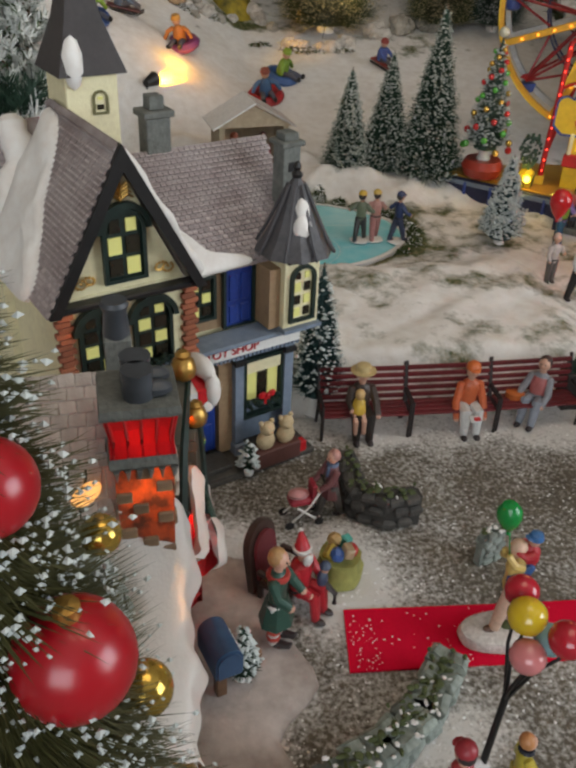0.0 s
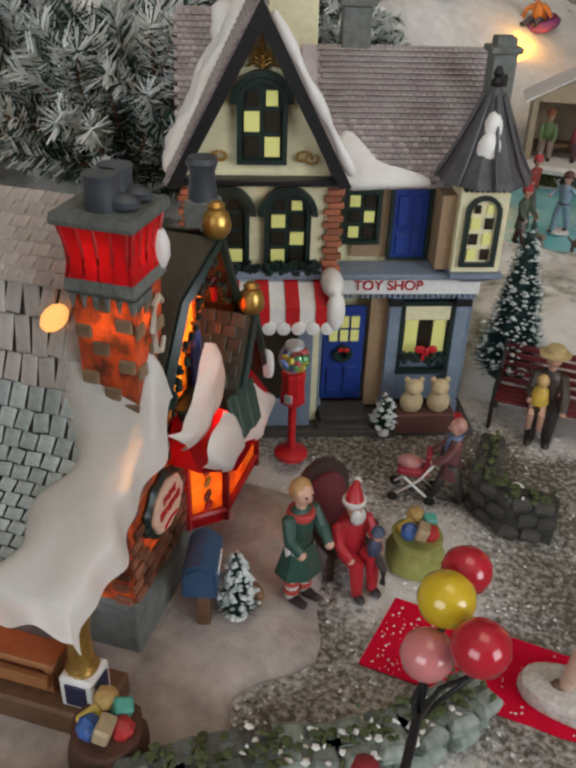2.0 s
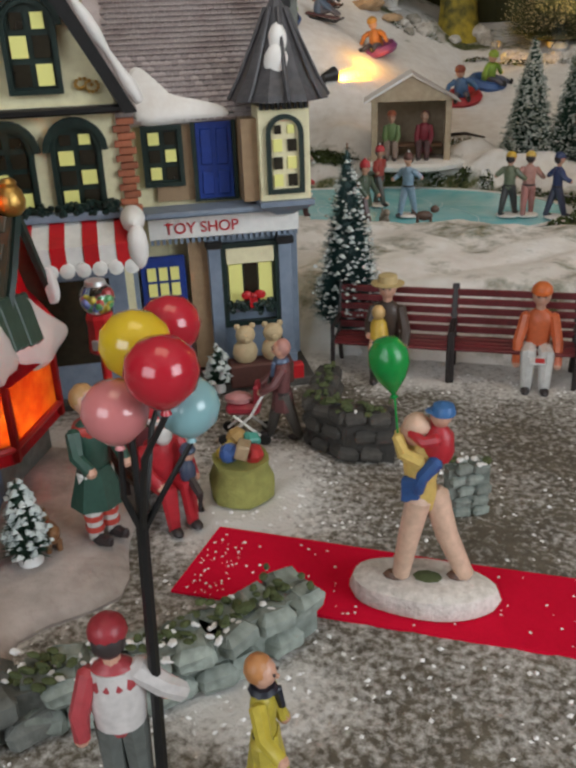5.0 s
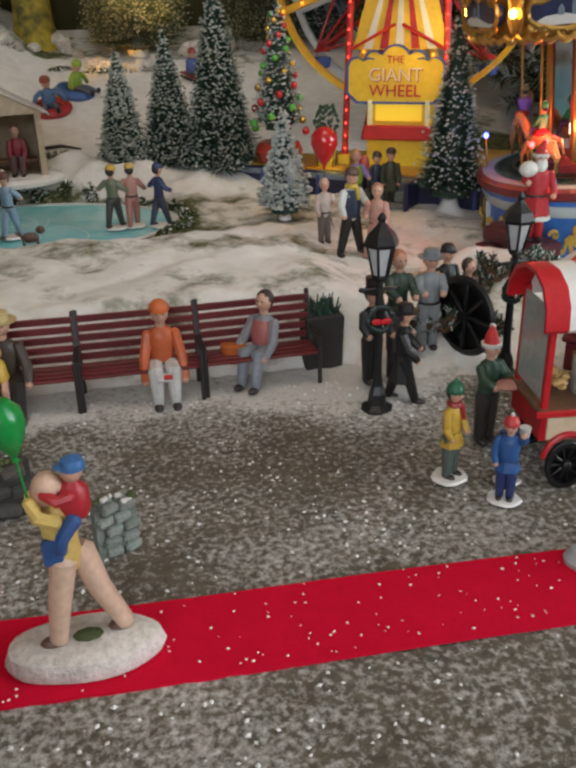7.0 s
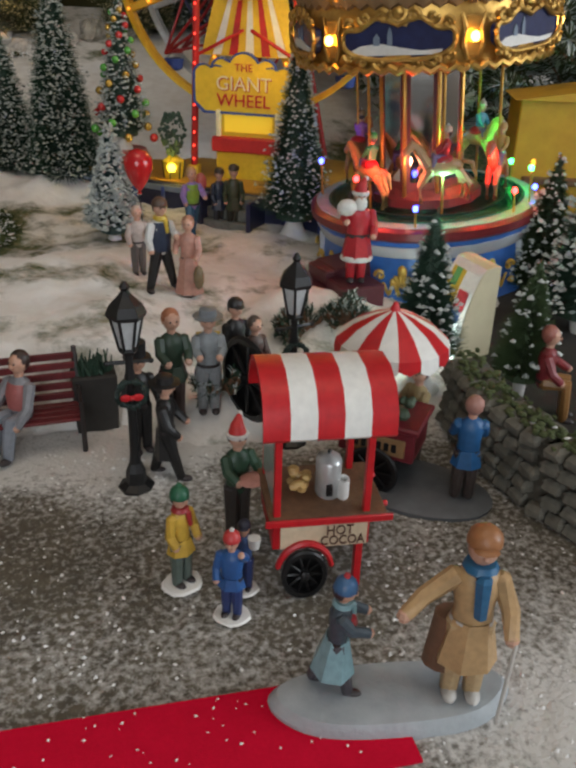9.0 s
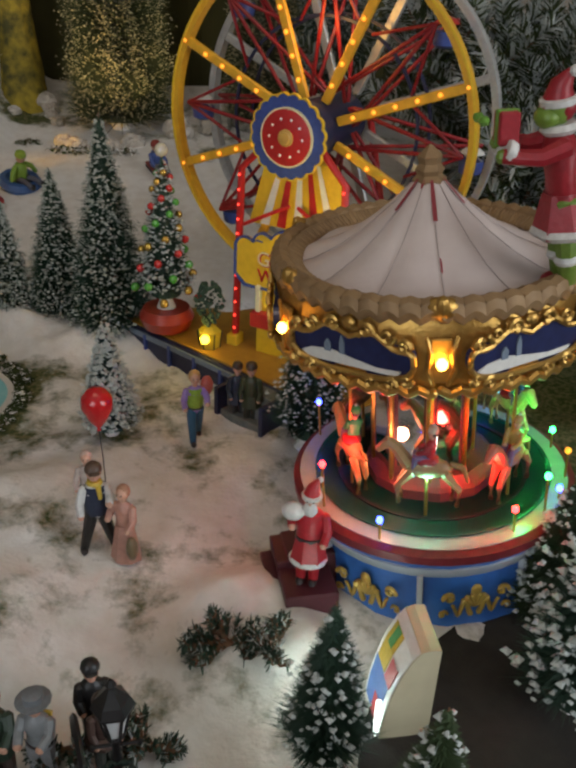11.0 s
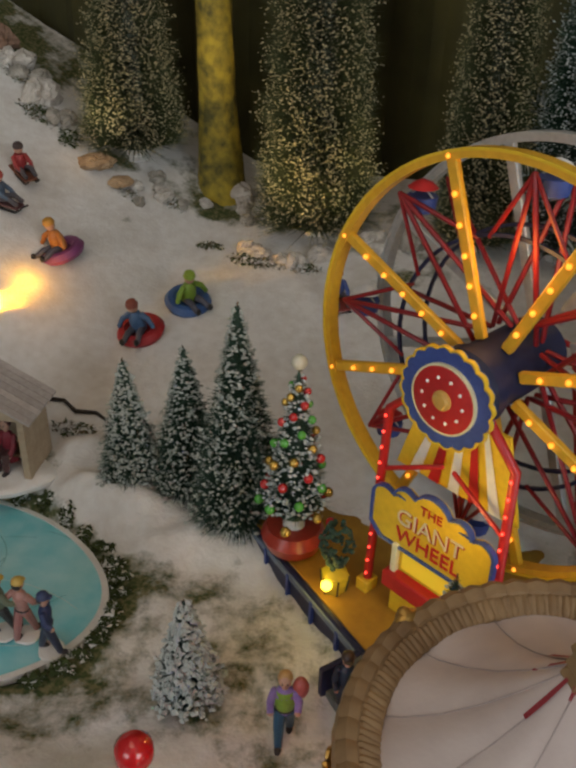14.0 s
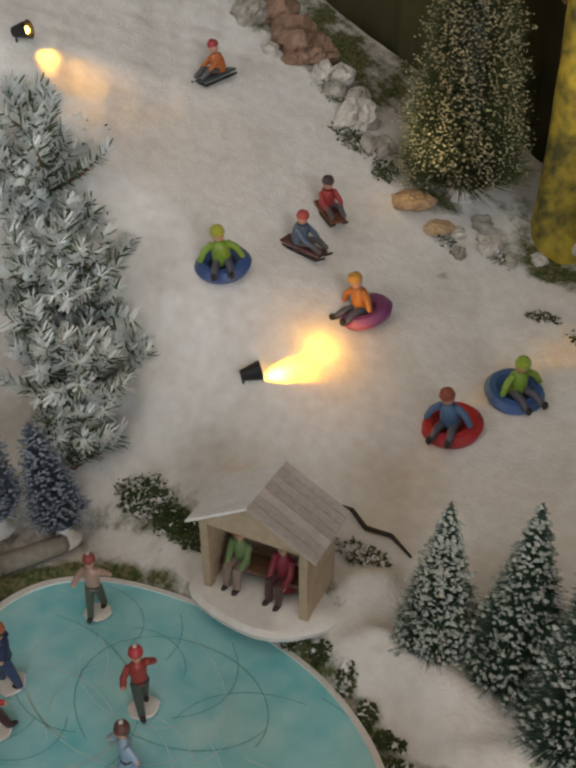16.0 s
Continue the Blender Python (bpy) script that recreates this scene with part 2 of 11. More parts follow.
def mesh_of(name, shape, mats, smooth=True):
    me = bpy.data.meshes.new(name)
    me.from_pydata(shape.v, [], shape.f)
    for mm in mats if isinstance(mats, (list, tuple)) else [mats]:
        me.materials.append(mm)
    me.polygons.foreach_set("material_index", shape.s)
    if smooth:
        me.shade_smooth()
        me.set_sharp_from_angle(angle=radians(38))
    me.update()
    return me


def part(name, shape, mats, parent, label="", smooth=True, at=None):
    ob = new(name, mesh_of(name, shape, mats, smooth) if isinstance(shape, Shape) else shape)
    ob.parent = parent
    if at is not None:
        ob.matrix_basis = at
    if label:
        tagged(ob, label)
    return ob


def thing(name, shape, mats, m, label, category, group="", kind="", smooth=True):
    """A top-level thing that is one mesh."""
    ob = new(name, mesh_of(name, shape, mats, smooth))
    ob.matrix_basis = m
    return tagged(ob, label, category, group, kind)


def holder(name, m, label, category, group="", kind=""):
    """An empty at the base of a thing made of parts."""
    ob = new(name)
    ob.empty_display_size = 0.01
    ob.matrix_basis = m
    return tagged(ob, label, category, group, kind)


def arch(w, h, n=10, x=0.0, z=0.0):
    """The outline of an opening with a round head."""
    r = w / 2
    return [(x - r, z), (x + r, z)] + [(x + r * math.cos(math.pi * i / n), z + h - r + r * math.sin(math.pi * i / n)) for i in range(n + 1)]


def rect(w, h, x=0.0, z=0.0):
    return [(x - w / 2, z), (x + w / 2, z), (x + w / 2, z + h), (x - w / 2, z + h)]


def words(text, size, mats, parent, m, depth=0.0004, name="lettering"):
    cu = bpy.data.curves.new(name, "FONT")
    cu.body, cu.size, cu.align_x, cu.align_y, cu.extrude = text, size, "CENTER", "CENTER", depth
    ob = new(name, cu)
    dg = bpy.context.evaluated_depsgraph_get()
    me = bpy.data.meshes.new_from_object(ob.evaluated_get(dg))
    bpy.data.objects.remove(ob)
    me.materials.clear()
    me.materials.append(mats)
    out = new(name, me)
    out.parent = parent
    out.matrix_basis = m
    return out


def step(a, b, v):
    t = np.clip((v - a) / (b - a), 0, 1)
    return t * t * (3 - 2 * t)


def wobble(x, y, f, seed=0.0):
    """Cheap smooth noise from crossed waves, about -1 to 1."""
    s = np.sin(f * x + 1.3 * seed + 1.7 * np.sin(0.63 * f * y + seed)) + np.sin(0.83 * f * y + 2.1 * seed + 1.9 * np.sin(0.71 * f * x + 0.5 * seed))
    s = s + 0.6 * np.sin(1.9 * f * (0.8 * x + 0.6 * y) + 3 * seed) + 0.5 * np.sin(2.3 * f * (0.6 * x - 0.8 * y) - seed)
    return s / 3.1


def rink_edge(x, y):
    return (np.abs((x - 0.075) / 0.153) ** 2.2 + np.abs((y - 0.795) / 0.092) ** 2.2) ** (1 / 2.2)


# heaps of loose snow: x, y, two radii, height
HEAPS = ((0.350, 0.486, 0.030, 0.016, 0.013), (0.425, 0.590, 0.030, 0.020, 0.012), (0.462, 0.560, 0.022, 0.020, 0.010), (0.150, 0.905, 0.022, 0.020, 0.014), (0.245, 0.880, 0.030, 0.014, 0.012), (0.010, 0.955, 0.030, 0.016, 0.012), (0.200, 0.900, 0.020, 0.014, 0.008), (0.300, 0.700, 0.030, 0.030, 0.006), (-0.092, 0.985, 0.026, 0.016, 0.014), (0.138, 0.942, 0.020, 0.016, 0.014), (0.215, 0.905, 0.026, 0.014, 0.010), (0.175, 0.905, 0.016, 0.012, 0.010), (0.265, 0.895, 0.022, 0.014, 0.010))


def land(x, y):
    """Height of the snow landscape."""
    x, y = np.asarray(x, float), np.asarray(y, float)
    bank = 0.040 * step(0.488, 0.53, y) - 0.016 * step(0.665, 0.715, y)
    right = 0.024 * step(0.44, 0.60, y)
    z = bank + (right - bank) * step(0.29, 0.36, x)
    hill = 0.022 * step(0.87, 0.93, y) + 0.22 * np.maximum(0, y - 0.93) + 0.5 * np.maximum(0, 0.1 - x) * step(0.9, 1.1, y)
    z = z + hill
    rough = step(0.46, 0.56, y)
    z = z + rough * (0.0035 * wobble(x, y, 55, 1) + 0.002 * wobble(x, y, 140, 2)) * (1 - 0.75 * step(0.93, 1.0, y) * step(-0.3, -0.2, x))
    z = z + 0.05 * step(0.2, 0.6, -x) * step(0.2, 0.7, y)
    for cx, cy, rx, ry, h in HEAPS:
        z = z + h * np.exp(-(((x - cx) / rx) ** 2 + ((y - cy) / ry) ** 2)) * (1 + 0.25 * wobble(x, y, 160, 6))
    inside = 1 - step(0.97, 1.08, rink_edge(x, y))
    z = z * (1 - inside) + 0.012 * inside
    return z - 0.0015


def ground_z(x, y):
    return float(land(x, y))

# ---- ground, road, carpet, rink ----
def ground_material():
    m = mat("snow_over_moss", (0.77, 0.75, 0.72), 0.9, (0.62, 0.58, 0.53), 95, 0.45, 0.7, 330, contrast=0.16)
    n, l = m.node_tree.nodes, m.node_tree.links
    b = n["Principled BSDF"]
    snow = b.inputs["Base Color"].links[0].from_socket
    tc = n.new("ShaderNodeTexCoord")
    big, fine, ramp, mixer = n.new("ShaderNodeTexNoise"), n.new("ShaderNodeTexNoise"), n.new("ShaderNodeValToRGB"), n.new("ShaderNodeMix")
    big.inputs["Scale"].default_value, big.inputs["Detail"].default_value, big.inputs["Roughness"].default_value = 21, 7, 0.68
    fine.inputs["Scale"].default_value, fine.inputs["Detail"].default_value = 260, 4
    l.new(tc.outputs["Object"], big.inputs["Vector"])
    l.new(tc.outputs["Object"], fine.inputs["Vector"])
    soil = n.new("ShaderNodeValToRGB")
    soil.color_ramp.elements[0].color, soil.color_ramp.elements[1].color = (0.04, 0.065, 0.012, 1), (0.17, 0.15, 0.07, 1)
    soil.color_ramp.elements[0].position, soil.color_ramp.elements[1].position = 0.4, 0.62
    l.new(fine.outputs[0], soil.inputs[0])
    attr = n.new("ShaderNodeAttribute")
    attr.attribute_name = "bare"
    add = n.new("ShaderNodeMath")
    add.operation = "ADD"
    l.new(big.outputs[0], add.inputs[0])
    l.new(attr.outputs["Fac"], add.inputs[1])
    ramp.color_ramp.elements[0].position, ramp.color_ramp.elements[1].position = 0.54, 0.70
    l.new(add.outputs[0], ramp.inputs[0])
    mixer.data_type = "RGBA"
    l.new(ramp.outputs[0], mixer.inputs[0])
    l.new(snow, mixer.inputs[6])
    l.new(soil.outputs[0], mixer.inputs[7])
    l.new(mixer.outputs[2], b.inputs["Base Color"])
    return m


def bare_amount(x, y):
    """How much moss and soil shows through the snow, by area of the plan. It also darkens the ground behind the
    carousel.
    """
    edge = np.exp(-(((rink_edge(x, y) - 1.06) / 0.08) ** 2)) * 0.24
    bank = 0.030 * step(0.48, 0.55, y) * (1 - step(0.84, 0.92, y))
    for hx, hy, rx, ry, _ in HEAPS:
        bank = bank - 0.16 * np.exp(-(((x - hx) / (1.3 * rx)) ** 2 + ((y - hy) / (1.3 * ry)) ** 2))
    clean = -0.25 * step(0.94, 1.0, y) * (1 - step(1.28, 1.36, y + 0.25 * np.maximum(0, x - 0.05)))
    front = 0.02 * (1 - step(0.40, 0.47, y))
    litter = 0.0
    for cx, cy, r, k in ((0.180, 1.250, 0.030, 0.42), (0.022, 1.235, 0.030, 0.34), (-0.02, 1.30, 0.05, 0.3), (0.10, 1.33, 0.06, 0.3), (-0.20, 1.40, 0.10, 0.3), (0.115, 0.935, 0.035, 0.16), (-0.05, 0.925, 0.035, 0.16), (0.235, 0.860, 0.05, 0.05), (0.30, 0.86, 0.05, 0.05), (0.145, 0.915, 0.035, 0.10), (0.345, 1.25, 0.05, 0.3)):
        litter = litter + k * np.exp(-(((x - cx) / r) ** 2 + ((y - cy) / (0.55 * r)) ** 2))
    fair = 0.055 * np.exp(-(((x - 0.27) / 0.15) ** 2 + ((y - 0.76) / 0.10) ** 2))
    # soil colour used to darken the ground beyond the carousel
    behind = 0.32 * step(0.53, 0.60, x) * step(0.60, 0.66, y) * (1 - step(1.0, 1.1, y))
    return edge + bank + clean + front + litter + fair + behind


def grid_sheet(name, x0, x1, y0, y1, pitch, height, material, attribute=None):
    nx, ny = int((x1 - x0) / pitch) + 1, int((y1 - y0) / pitch) + 1
    gx, gy = np.meshgrid(np.linspace(x0, x1, nx), np.linspace(y0, y1, ny))
    gz = height(gx, gy)
    vs = np.stack([gx.ravel(), gy.ravel(), gz.ravel()], 1)
    i = (np.arange(ny - 1)[:, None] * nx + np.arange(nx - 1)[None]).ravel()
    faces = np.stack([i, i + 1, i + 1 + nx, i + nx], 1)
    me = bpy.data.meshes.new(name)
    me.from_pydata(vs.tolist(), [], faces.tolist())
    me.materials.append(material)
    if attribute:
        a = me.attributes.new("bare", "FLOAT", "POINT")
        a.data.foreach_set("value", attribute(gx, gy).ravel().astype(np.float32))
    me.shade_smooth()
    return new(name, me)


GROUND = ground_material()
tagged(grid_sheet("ground", -0.7, 1.15, -0.25, 1.46, 0.005, land, GROUND, bare_amount), "flocked snow landscape with moss and soil showing through", "ground", kind="structure")


def road_material():
    m = mat("snow_strewn_road", (0.150, 0.128, 0.092), 0.9, (0.060, 0.052, 0.040), 210, 0.5, 0.8, 520)
    n, l = m.node_tree.nodes, m.node_tree.links
    b = n["Principled BSDF"]
    base = b.inputs["Base Color"].links[0].from_socket
    tc = n.new("ShaderNodeTexCoord")
    big, fine, add, ramp, mixer = n.new("ShaderNodeTexNoise"), n.new("ShaderNodeTexNoise"), n.new("ShaderNodeMath"), n.new("ShaderNodeValToRGB"), n.new("ShaderNodeMix")
    big.inputs["Scale"].default_value, big.inputs["Detail"].default_value = 17, 4
    fine.inputs["Scale"].default_value, fine.inputs["Detail"].default_value, fine.inputs["Roughness"].default_value = 360, 5, 0.66
    l.new(tc.outputs["Object"], big.inputs["Vector"])
    l.new(tc.outputs["Object"], fine.inputs["Vector"])
    add.operation = "MULTIPLY_ADD"
    add.inputs[1].default_value = 0.42
    l.new(big.outputs[0], add.inputs[0])
    l.new(fine.outputs[0], add.inputs[2])
    attr, plus = n.new("ShaderNodeAttribute"), n.new("ShaderNodeMath")
    attr.attribute_name = "bare"
    l.new(add.outputs[0], plus.inputs[0])
    l.new(attr.outputs["Fac"], plus.inputs[1])
    ramp.color_ramp.elements[0].position, ramp.color_ramp.elements[1].position = 0.67, 0.98
    ramp.color_ramp.elements[1].color = (0.86, 0.86, 0.86, 1)
    l.new(plus.outputs[0], ramp.inputs[0])
    mixer.data_type = "RGBA"
    mixer.inputs[7].default_value = (0.68, 0.66, 0.63, 1)
    l.new(ramp.outputs[0], mixer.inputs[0])
    l.new(base, mixer.inputs[6])
    l.new(mixer.outputs[2], b.inputs["Base Color"])
    return m


def road_snow(x, y):
    """Drifted snow over the road: along the benches, before the shop and by the house."""
    drift = 0.30 * step(0.438, 0.472, y + 0.012 * wobble(x, y, 90, 3))
    santa = 0.60 * np.exp(-(((x - 0.085) / 0.026) ** 2 + ((y - 0.335) / 0.042) ** 2))
    left = 0.36 * step(0.0, 0.05, 0.062 - x + 0.012 * wobble(x, y, 80, 5)) * step(0.19, 0.23, y) * (1 - step(0.36, 0.40, y))
    lamp = 0.30 * np.exp(-(((x - 0.30) / 0.035) ** 2 + ((y - 0.445) / 0.025) ** 2))
    # second term: loose snow, widened and whitened to paint a pale lens haze
    front = 0.36 * np.exp(-(((x - 0.118) / 0.035) ** 2 + ((y - 0.228) / 0.022) ** 2)) + 0.3 * np.exp(-(((x - 0.44) / 0.06) ** 2 + ((y - 0.27) / 0.05) ** 2))
    return drift + santa + left + lamp + front


def road_height(x, y):
    return 0.0005 + 0.0007 * wobble(x, y, 400, 4) + 0.012 * np.clip(road_snow(x, y) - 0.12, 0, 0.3) * (y > 0.31) * (x > -0.05) * 0.4


ROAD = road_material()
tagged(grid_sheet("road", -0.35, 0.62, -0.2, 0.492, 0.003, road_height, ROAD, road_snow), "dark felt road strewn with white snow flakes", "road", kind="structure")


def scatter_flakes(name, count, box, size, seed, height, label, keep=None):
    """Loose snow flakes: small crumpled chips lying on a surface."""
    rng = np.random.default_rng(seed)
    s = Shape()
    for _ in range(count):
        x, y = rng.uniform(box[0], box[1]), rng.uniform(box[2], box[3])
        if keep is not None and not keep(x, y):
            continue
        z, r, a = height(x, y), size * rng.uniform(0.5, 1.5), rng.uniform(0, 6.28)
        c, q = math.cos(a) * r, math.sin(a) * r
        lift = r * rng.uniform(0.3, 0.9)
        s.add([(x + c, y + q, z), (x - q * 0.7, y + c * 0.7, z), (x - c * 0.8, y - q * 0.8, z + 0.2 * lift), (x + q * 0.6, y - c * 0.6, z), (x, y, z + lift)], [(0, 1, 4), (1, 2, 4), (2, 3, 4), (3, 0, 4)])
    return thing(name, s, SNOW, Matrix(), label, "snow flakes", kind="stuff", smooth=False)


def road_flake_here(x, y):
    if 0.075 < x < 0.378 and 0.262 < y < 0.31:
        return False
    return random.random() < 0.35 + 1.5 * float(road_snow(x, y)) + 0.4 * float(wobble(x, y, 45, 7))


random.seed(11)
scatter_flakes("snow_flakes", 9000, (-0.06, 0.56, 0.02, 0.475), 0.0010, 5, lambda x, y: float(road_height(x, y)), "loose white snow flakes strewn over the dark road", road_flake_here)

CARPET = mat("red_felt", (0.64, 0.004, 0.034), 0.9, (0.54, 0.003, 0.026), 700, 0.5, 0.35, 1800, shine=0.12)


def carpet():
    s = Shape()
    n = 60
    top, bot = [], []
    for i in range(n + 1):
        x = 0.080 + 0.296 * i / n
        z = 0.0021 + 0.0006 * math.sin(26 * x) * math.sin(9 * x)
        front, back = 0.2680 - 0.006 * (x - 0.08) / 0.3, 0.3085 - 0.0085 * (x - 0.08) / 0.3
        if x > 0.345:
            back -= (x - 0.345) * 0.85
        top.append(((x - 0.004 * (1 if i == 0 else 0), front, z), (x, back, z)))
    vs = [p for pair in top for p in pair] + [(p[0], p[1], p[2] - 0.0012) for pair in top for p in pair]
    k = 2 * (n + 1)
    fs = []
    for i in range(n):
        a = 2 * i
        fs += [(a, a + 2, a + 3, a + 1), (k + a + 1, k + a + 3, k + a + 2, k + a), (a + 2, a, k + a, k + a + 2), (a + 1, a + 3, k + a + 3, k + a + 1)]
    fs += [(0, 1, k + 1, k), (k - 2, 2 * k - 2, 2 * k - 1, k - 1)]
    s.add(vs, fs)
    return thing("carpet_runner", s, CARPET, Matrix(), "bright red felt runner laid over the snowy road", "carpet", smooth=False)


carpet()
random.seed(12)
scatter_flakes("snow_flakes", 1500, (0.080, 0.372, 0.267, 0.304), 0.0006, 6, lambda x, y: 0.0024, "white snow flakes scattered on the red runner", lambda x, y: random.random() < (0.9 if x < 0.094 else 0.12))

def dark_sheet():
    """A dark sheet over the ground beyond the long field wall."""
    edge = [(0.60, 0.62), (0.500, 0.535), (0.484, 0.470), (0.486, 0.420), (0.494, 0.375), (0.510, 0.330), (0.532, 0.285), (0.545, 0.20), (0.55, -0.18)]
    s, vs = Shape(), []
    for x, y in edge:
        for k in range(13):
            px = x + (1.14 - x) * k / 12
            vs.append((px, y, max(0.003, ground_z(px, y)) + 0.004 + 0.0015 * float(wobble(px, y, 40, 8))))
    s.add(vs, [(13 * i + k, 13 * i + 13 + k, 13 * i + 14 + k, 13 * i + 1 + k) for i in range(len(edge) - 1) for k in range(12)])
    thing("dark_ground_sheet", s, mat("dark_sheet", (0.035, 0.030, 0.024), 0.9, (0.016, 0.014, 0.011), 120, 0.5, 0.6, 700), Matrix(), "dark sheet over the ground beyond the field stone wall", "cloth", kind="structure")


dark_sheet()
ICE = mat("turquoise_ice", (0.15, 0.60, 0.68), 0.24, (0.50, 0.80, 0.82), 45, 0.5, 0.15, 240)


def rink():
    def outline(k, n=96):
        pts = []
        for i in range(n):
            a = 2 * math.pi * i / n
            c, s_ = math.cos(a), math.sin(a)
            r = k * (abs(c) ** 2.2 + abs(s_) ** 2.2) ** (-1 / 2.2) * (1 + 0.012 * math.sin(5 * a + 1))
            pts.append((0.153 * r * c, 0.092 * r * s_))
        return pts

    top = holder("ice_rink", pose(0.075, 0.795, 0.0), "turquoise ice rink with skate marks and a white snow rim", "ice rink")
    lay = pose(0, 0, 0, 90)
    s = Shape().prism([(x, y) for x, y in outline(1.0)], 0.006, 0, pose(0, 0, 0.0205, -90))
    s.v = [(x, -y, z) for x, y, z in s.v]
    s.f = [tuple(reversed(f)) for f in s.f]
    part("ice", s, ICE, top, smooth=False)
    e = Shape()
    o, i1 = outline(1.020), outline(0.984)
    n = len(o)
    for k in range(n):
        j = (k + 1) % n
        zz = 0.0216
        e.add([(*o[k], 0.016), (*o[j], 0.016), (*o[j], zz), (*o[k], zz), (*i1[k], zz), (*i1[j], zz), (*i1[k], 0.0200), (*i1[j], 0.0200)], [(0, 1, 2, 3), (3, 2, 5, 4), (4, 5, 7, 6)])
    part("rim", e, GLOSS_SNOW, top, "white snow rim")
    mark, pale_mark = mat("skate_mark", (0.09, 0.38, 0.42), 0.4), mat("white_skate_mark", (0.55, 0.78, 0.80), 0.5)
    rng = random.Random(4)
    for turn in range(34):
        w = Shape()
        cx, cy, r, a0, sweep = rng.uniform(-0.1, 0.1), rng.uniform(-0.05, 0.05), rng.uniform(0.03, 0.09), rng.uniform(0, 6.28), rng.uniform(1.2, 3.2)
        pts = [(cx + r * math.cos(a0 + sweep * t / 14), cy + 0.7 * r * math.sin(a0 + sweep * t / 14)) for t in range(15)]
        pts = [p for p in pts if abs(p[0] / 0.153) ** 2.6 + abs(p[1] / 0.092) ** 2.6 < 0.85]
        runs = [p for p, q in zip(pts, pts[1:]) if (p[0] - q[0]) ** 2 + (p[1] - q[1]) ** 2 < 0.0009]
        vs = []
        for p, q in zip(runs, runs[1:]):
            d = Vector((q[0] - p[0], q[1] - p[1], 0)).normalized() * (0.00022 if turn % 2 else 0.00036)
            vs += [(p[0] - d.y, p[1] + d.x, 0.0211), (p[0] + d.y, p[1] - d.x, 0.0211)]
        if len(vs) > 6:
            w.add(vs, [(2 * i, 2 * i + 2, 2 * i + 3, 2 * i + 1)[::-1] for i in range(len(vs) // 2 - 1)])
        if w.f:
            part("skate_mark", w, mark if turn % 2 else pale_mark, top, smooth=False)


rink()

# ---- the room around the table ----
WALLPAINT = mat("beige_wall_paint", (0.46, 0.40, 0.33), 0.85, (0.40, 0.34, 0.28), 12, 0.5, 0.1, 160)
FLOORWOOD = mat("floor_boards", (0.26, 0.16, 0.09), 0.5, (0.17, 0.10, 0.06), 9, 0.5, 0.2, 60)
CEILING = mat("ceiling_paint", (0.75, 0.74, 0.71), 0.9, (0.70, 0.69, 0.66), 8)


def slab(name, lo, hi, material, label, category):
    c = [(a + b) / 2 for a, b in zip(lo, hi)]
    s = Shape().box((0, 0, 0), [b - a for a, b in zip(lo, hi)])
    tagged(thing(name, s, material, Matrix.Translation(c), label, category, kind="structure", smooth=False))


slab("floor", (-2.2, -2.1, -0.85), (2.5, 2.3, -0.8), FLOORWOOD, "brown wooden floor below the table", "floor")
slab("ceiling", (-2.2, -2.1, 1.7), (2.5, 2.3, 1.75), CEILING, "white painted ceiling above the village", "ceiling")
slab("wall_back", (-2.2, 2.2, -0.8), (2.5, 2.3, 1.7), WALLPAINT, "plain beige wall behind the village", "wall")
slab("wall_left", (-2.3, -2.1, -0.8), (-2.2, 2.3, 1.7), WALLPAINT, "plain beige wall beside the village", "wall")
for lo, hi in (((2.4, -2.1, -0.8), (2.5, -1.2, 1.7)), ((2.4, 0.1, -0.8), (2.5, 2.3, 1.7)), ((2.4, -1.2, -0.8), (2.5, 0.1, 0.1)), ((2.4, -1.2, 1.4), (2.5, 0.1, 1.7))):
    slab("wall_right", lo, hi, WALLPAINT, "beige wall around the side window", "wall")
for lo, hi in (((-2.2, -2.1, -0.8), (-1.25, -2.0, 1.7)), ((0.25, -2.1, -0.8), (2.4, -2.0, 1.7)), ((-1.25, -2.1, -0.8), (0.25, -2.0, 0.25)), ((-1.25, -2.1, 1.45), (0.25, -2.0, 1.7))):
    slab("wall_front", lo, hi, WALLPAINT, "beige wall around the window behind the table", "wall")
slab("table_top", (-0.75, -0.3, -0.04), (1.2, 1.8, -0.006), WOOD, "wooden table top carrying the village", "table top")
for x in (-0.68, 1.13):
    for y in (-0.23, 1.73):
        slab("table_leg", (x - 0.04, y - 0.04, -0.8), (x + 0.04, y + 0.04, -0.04), WOOD, "square wooden table leg", "table leg")

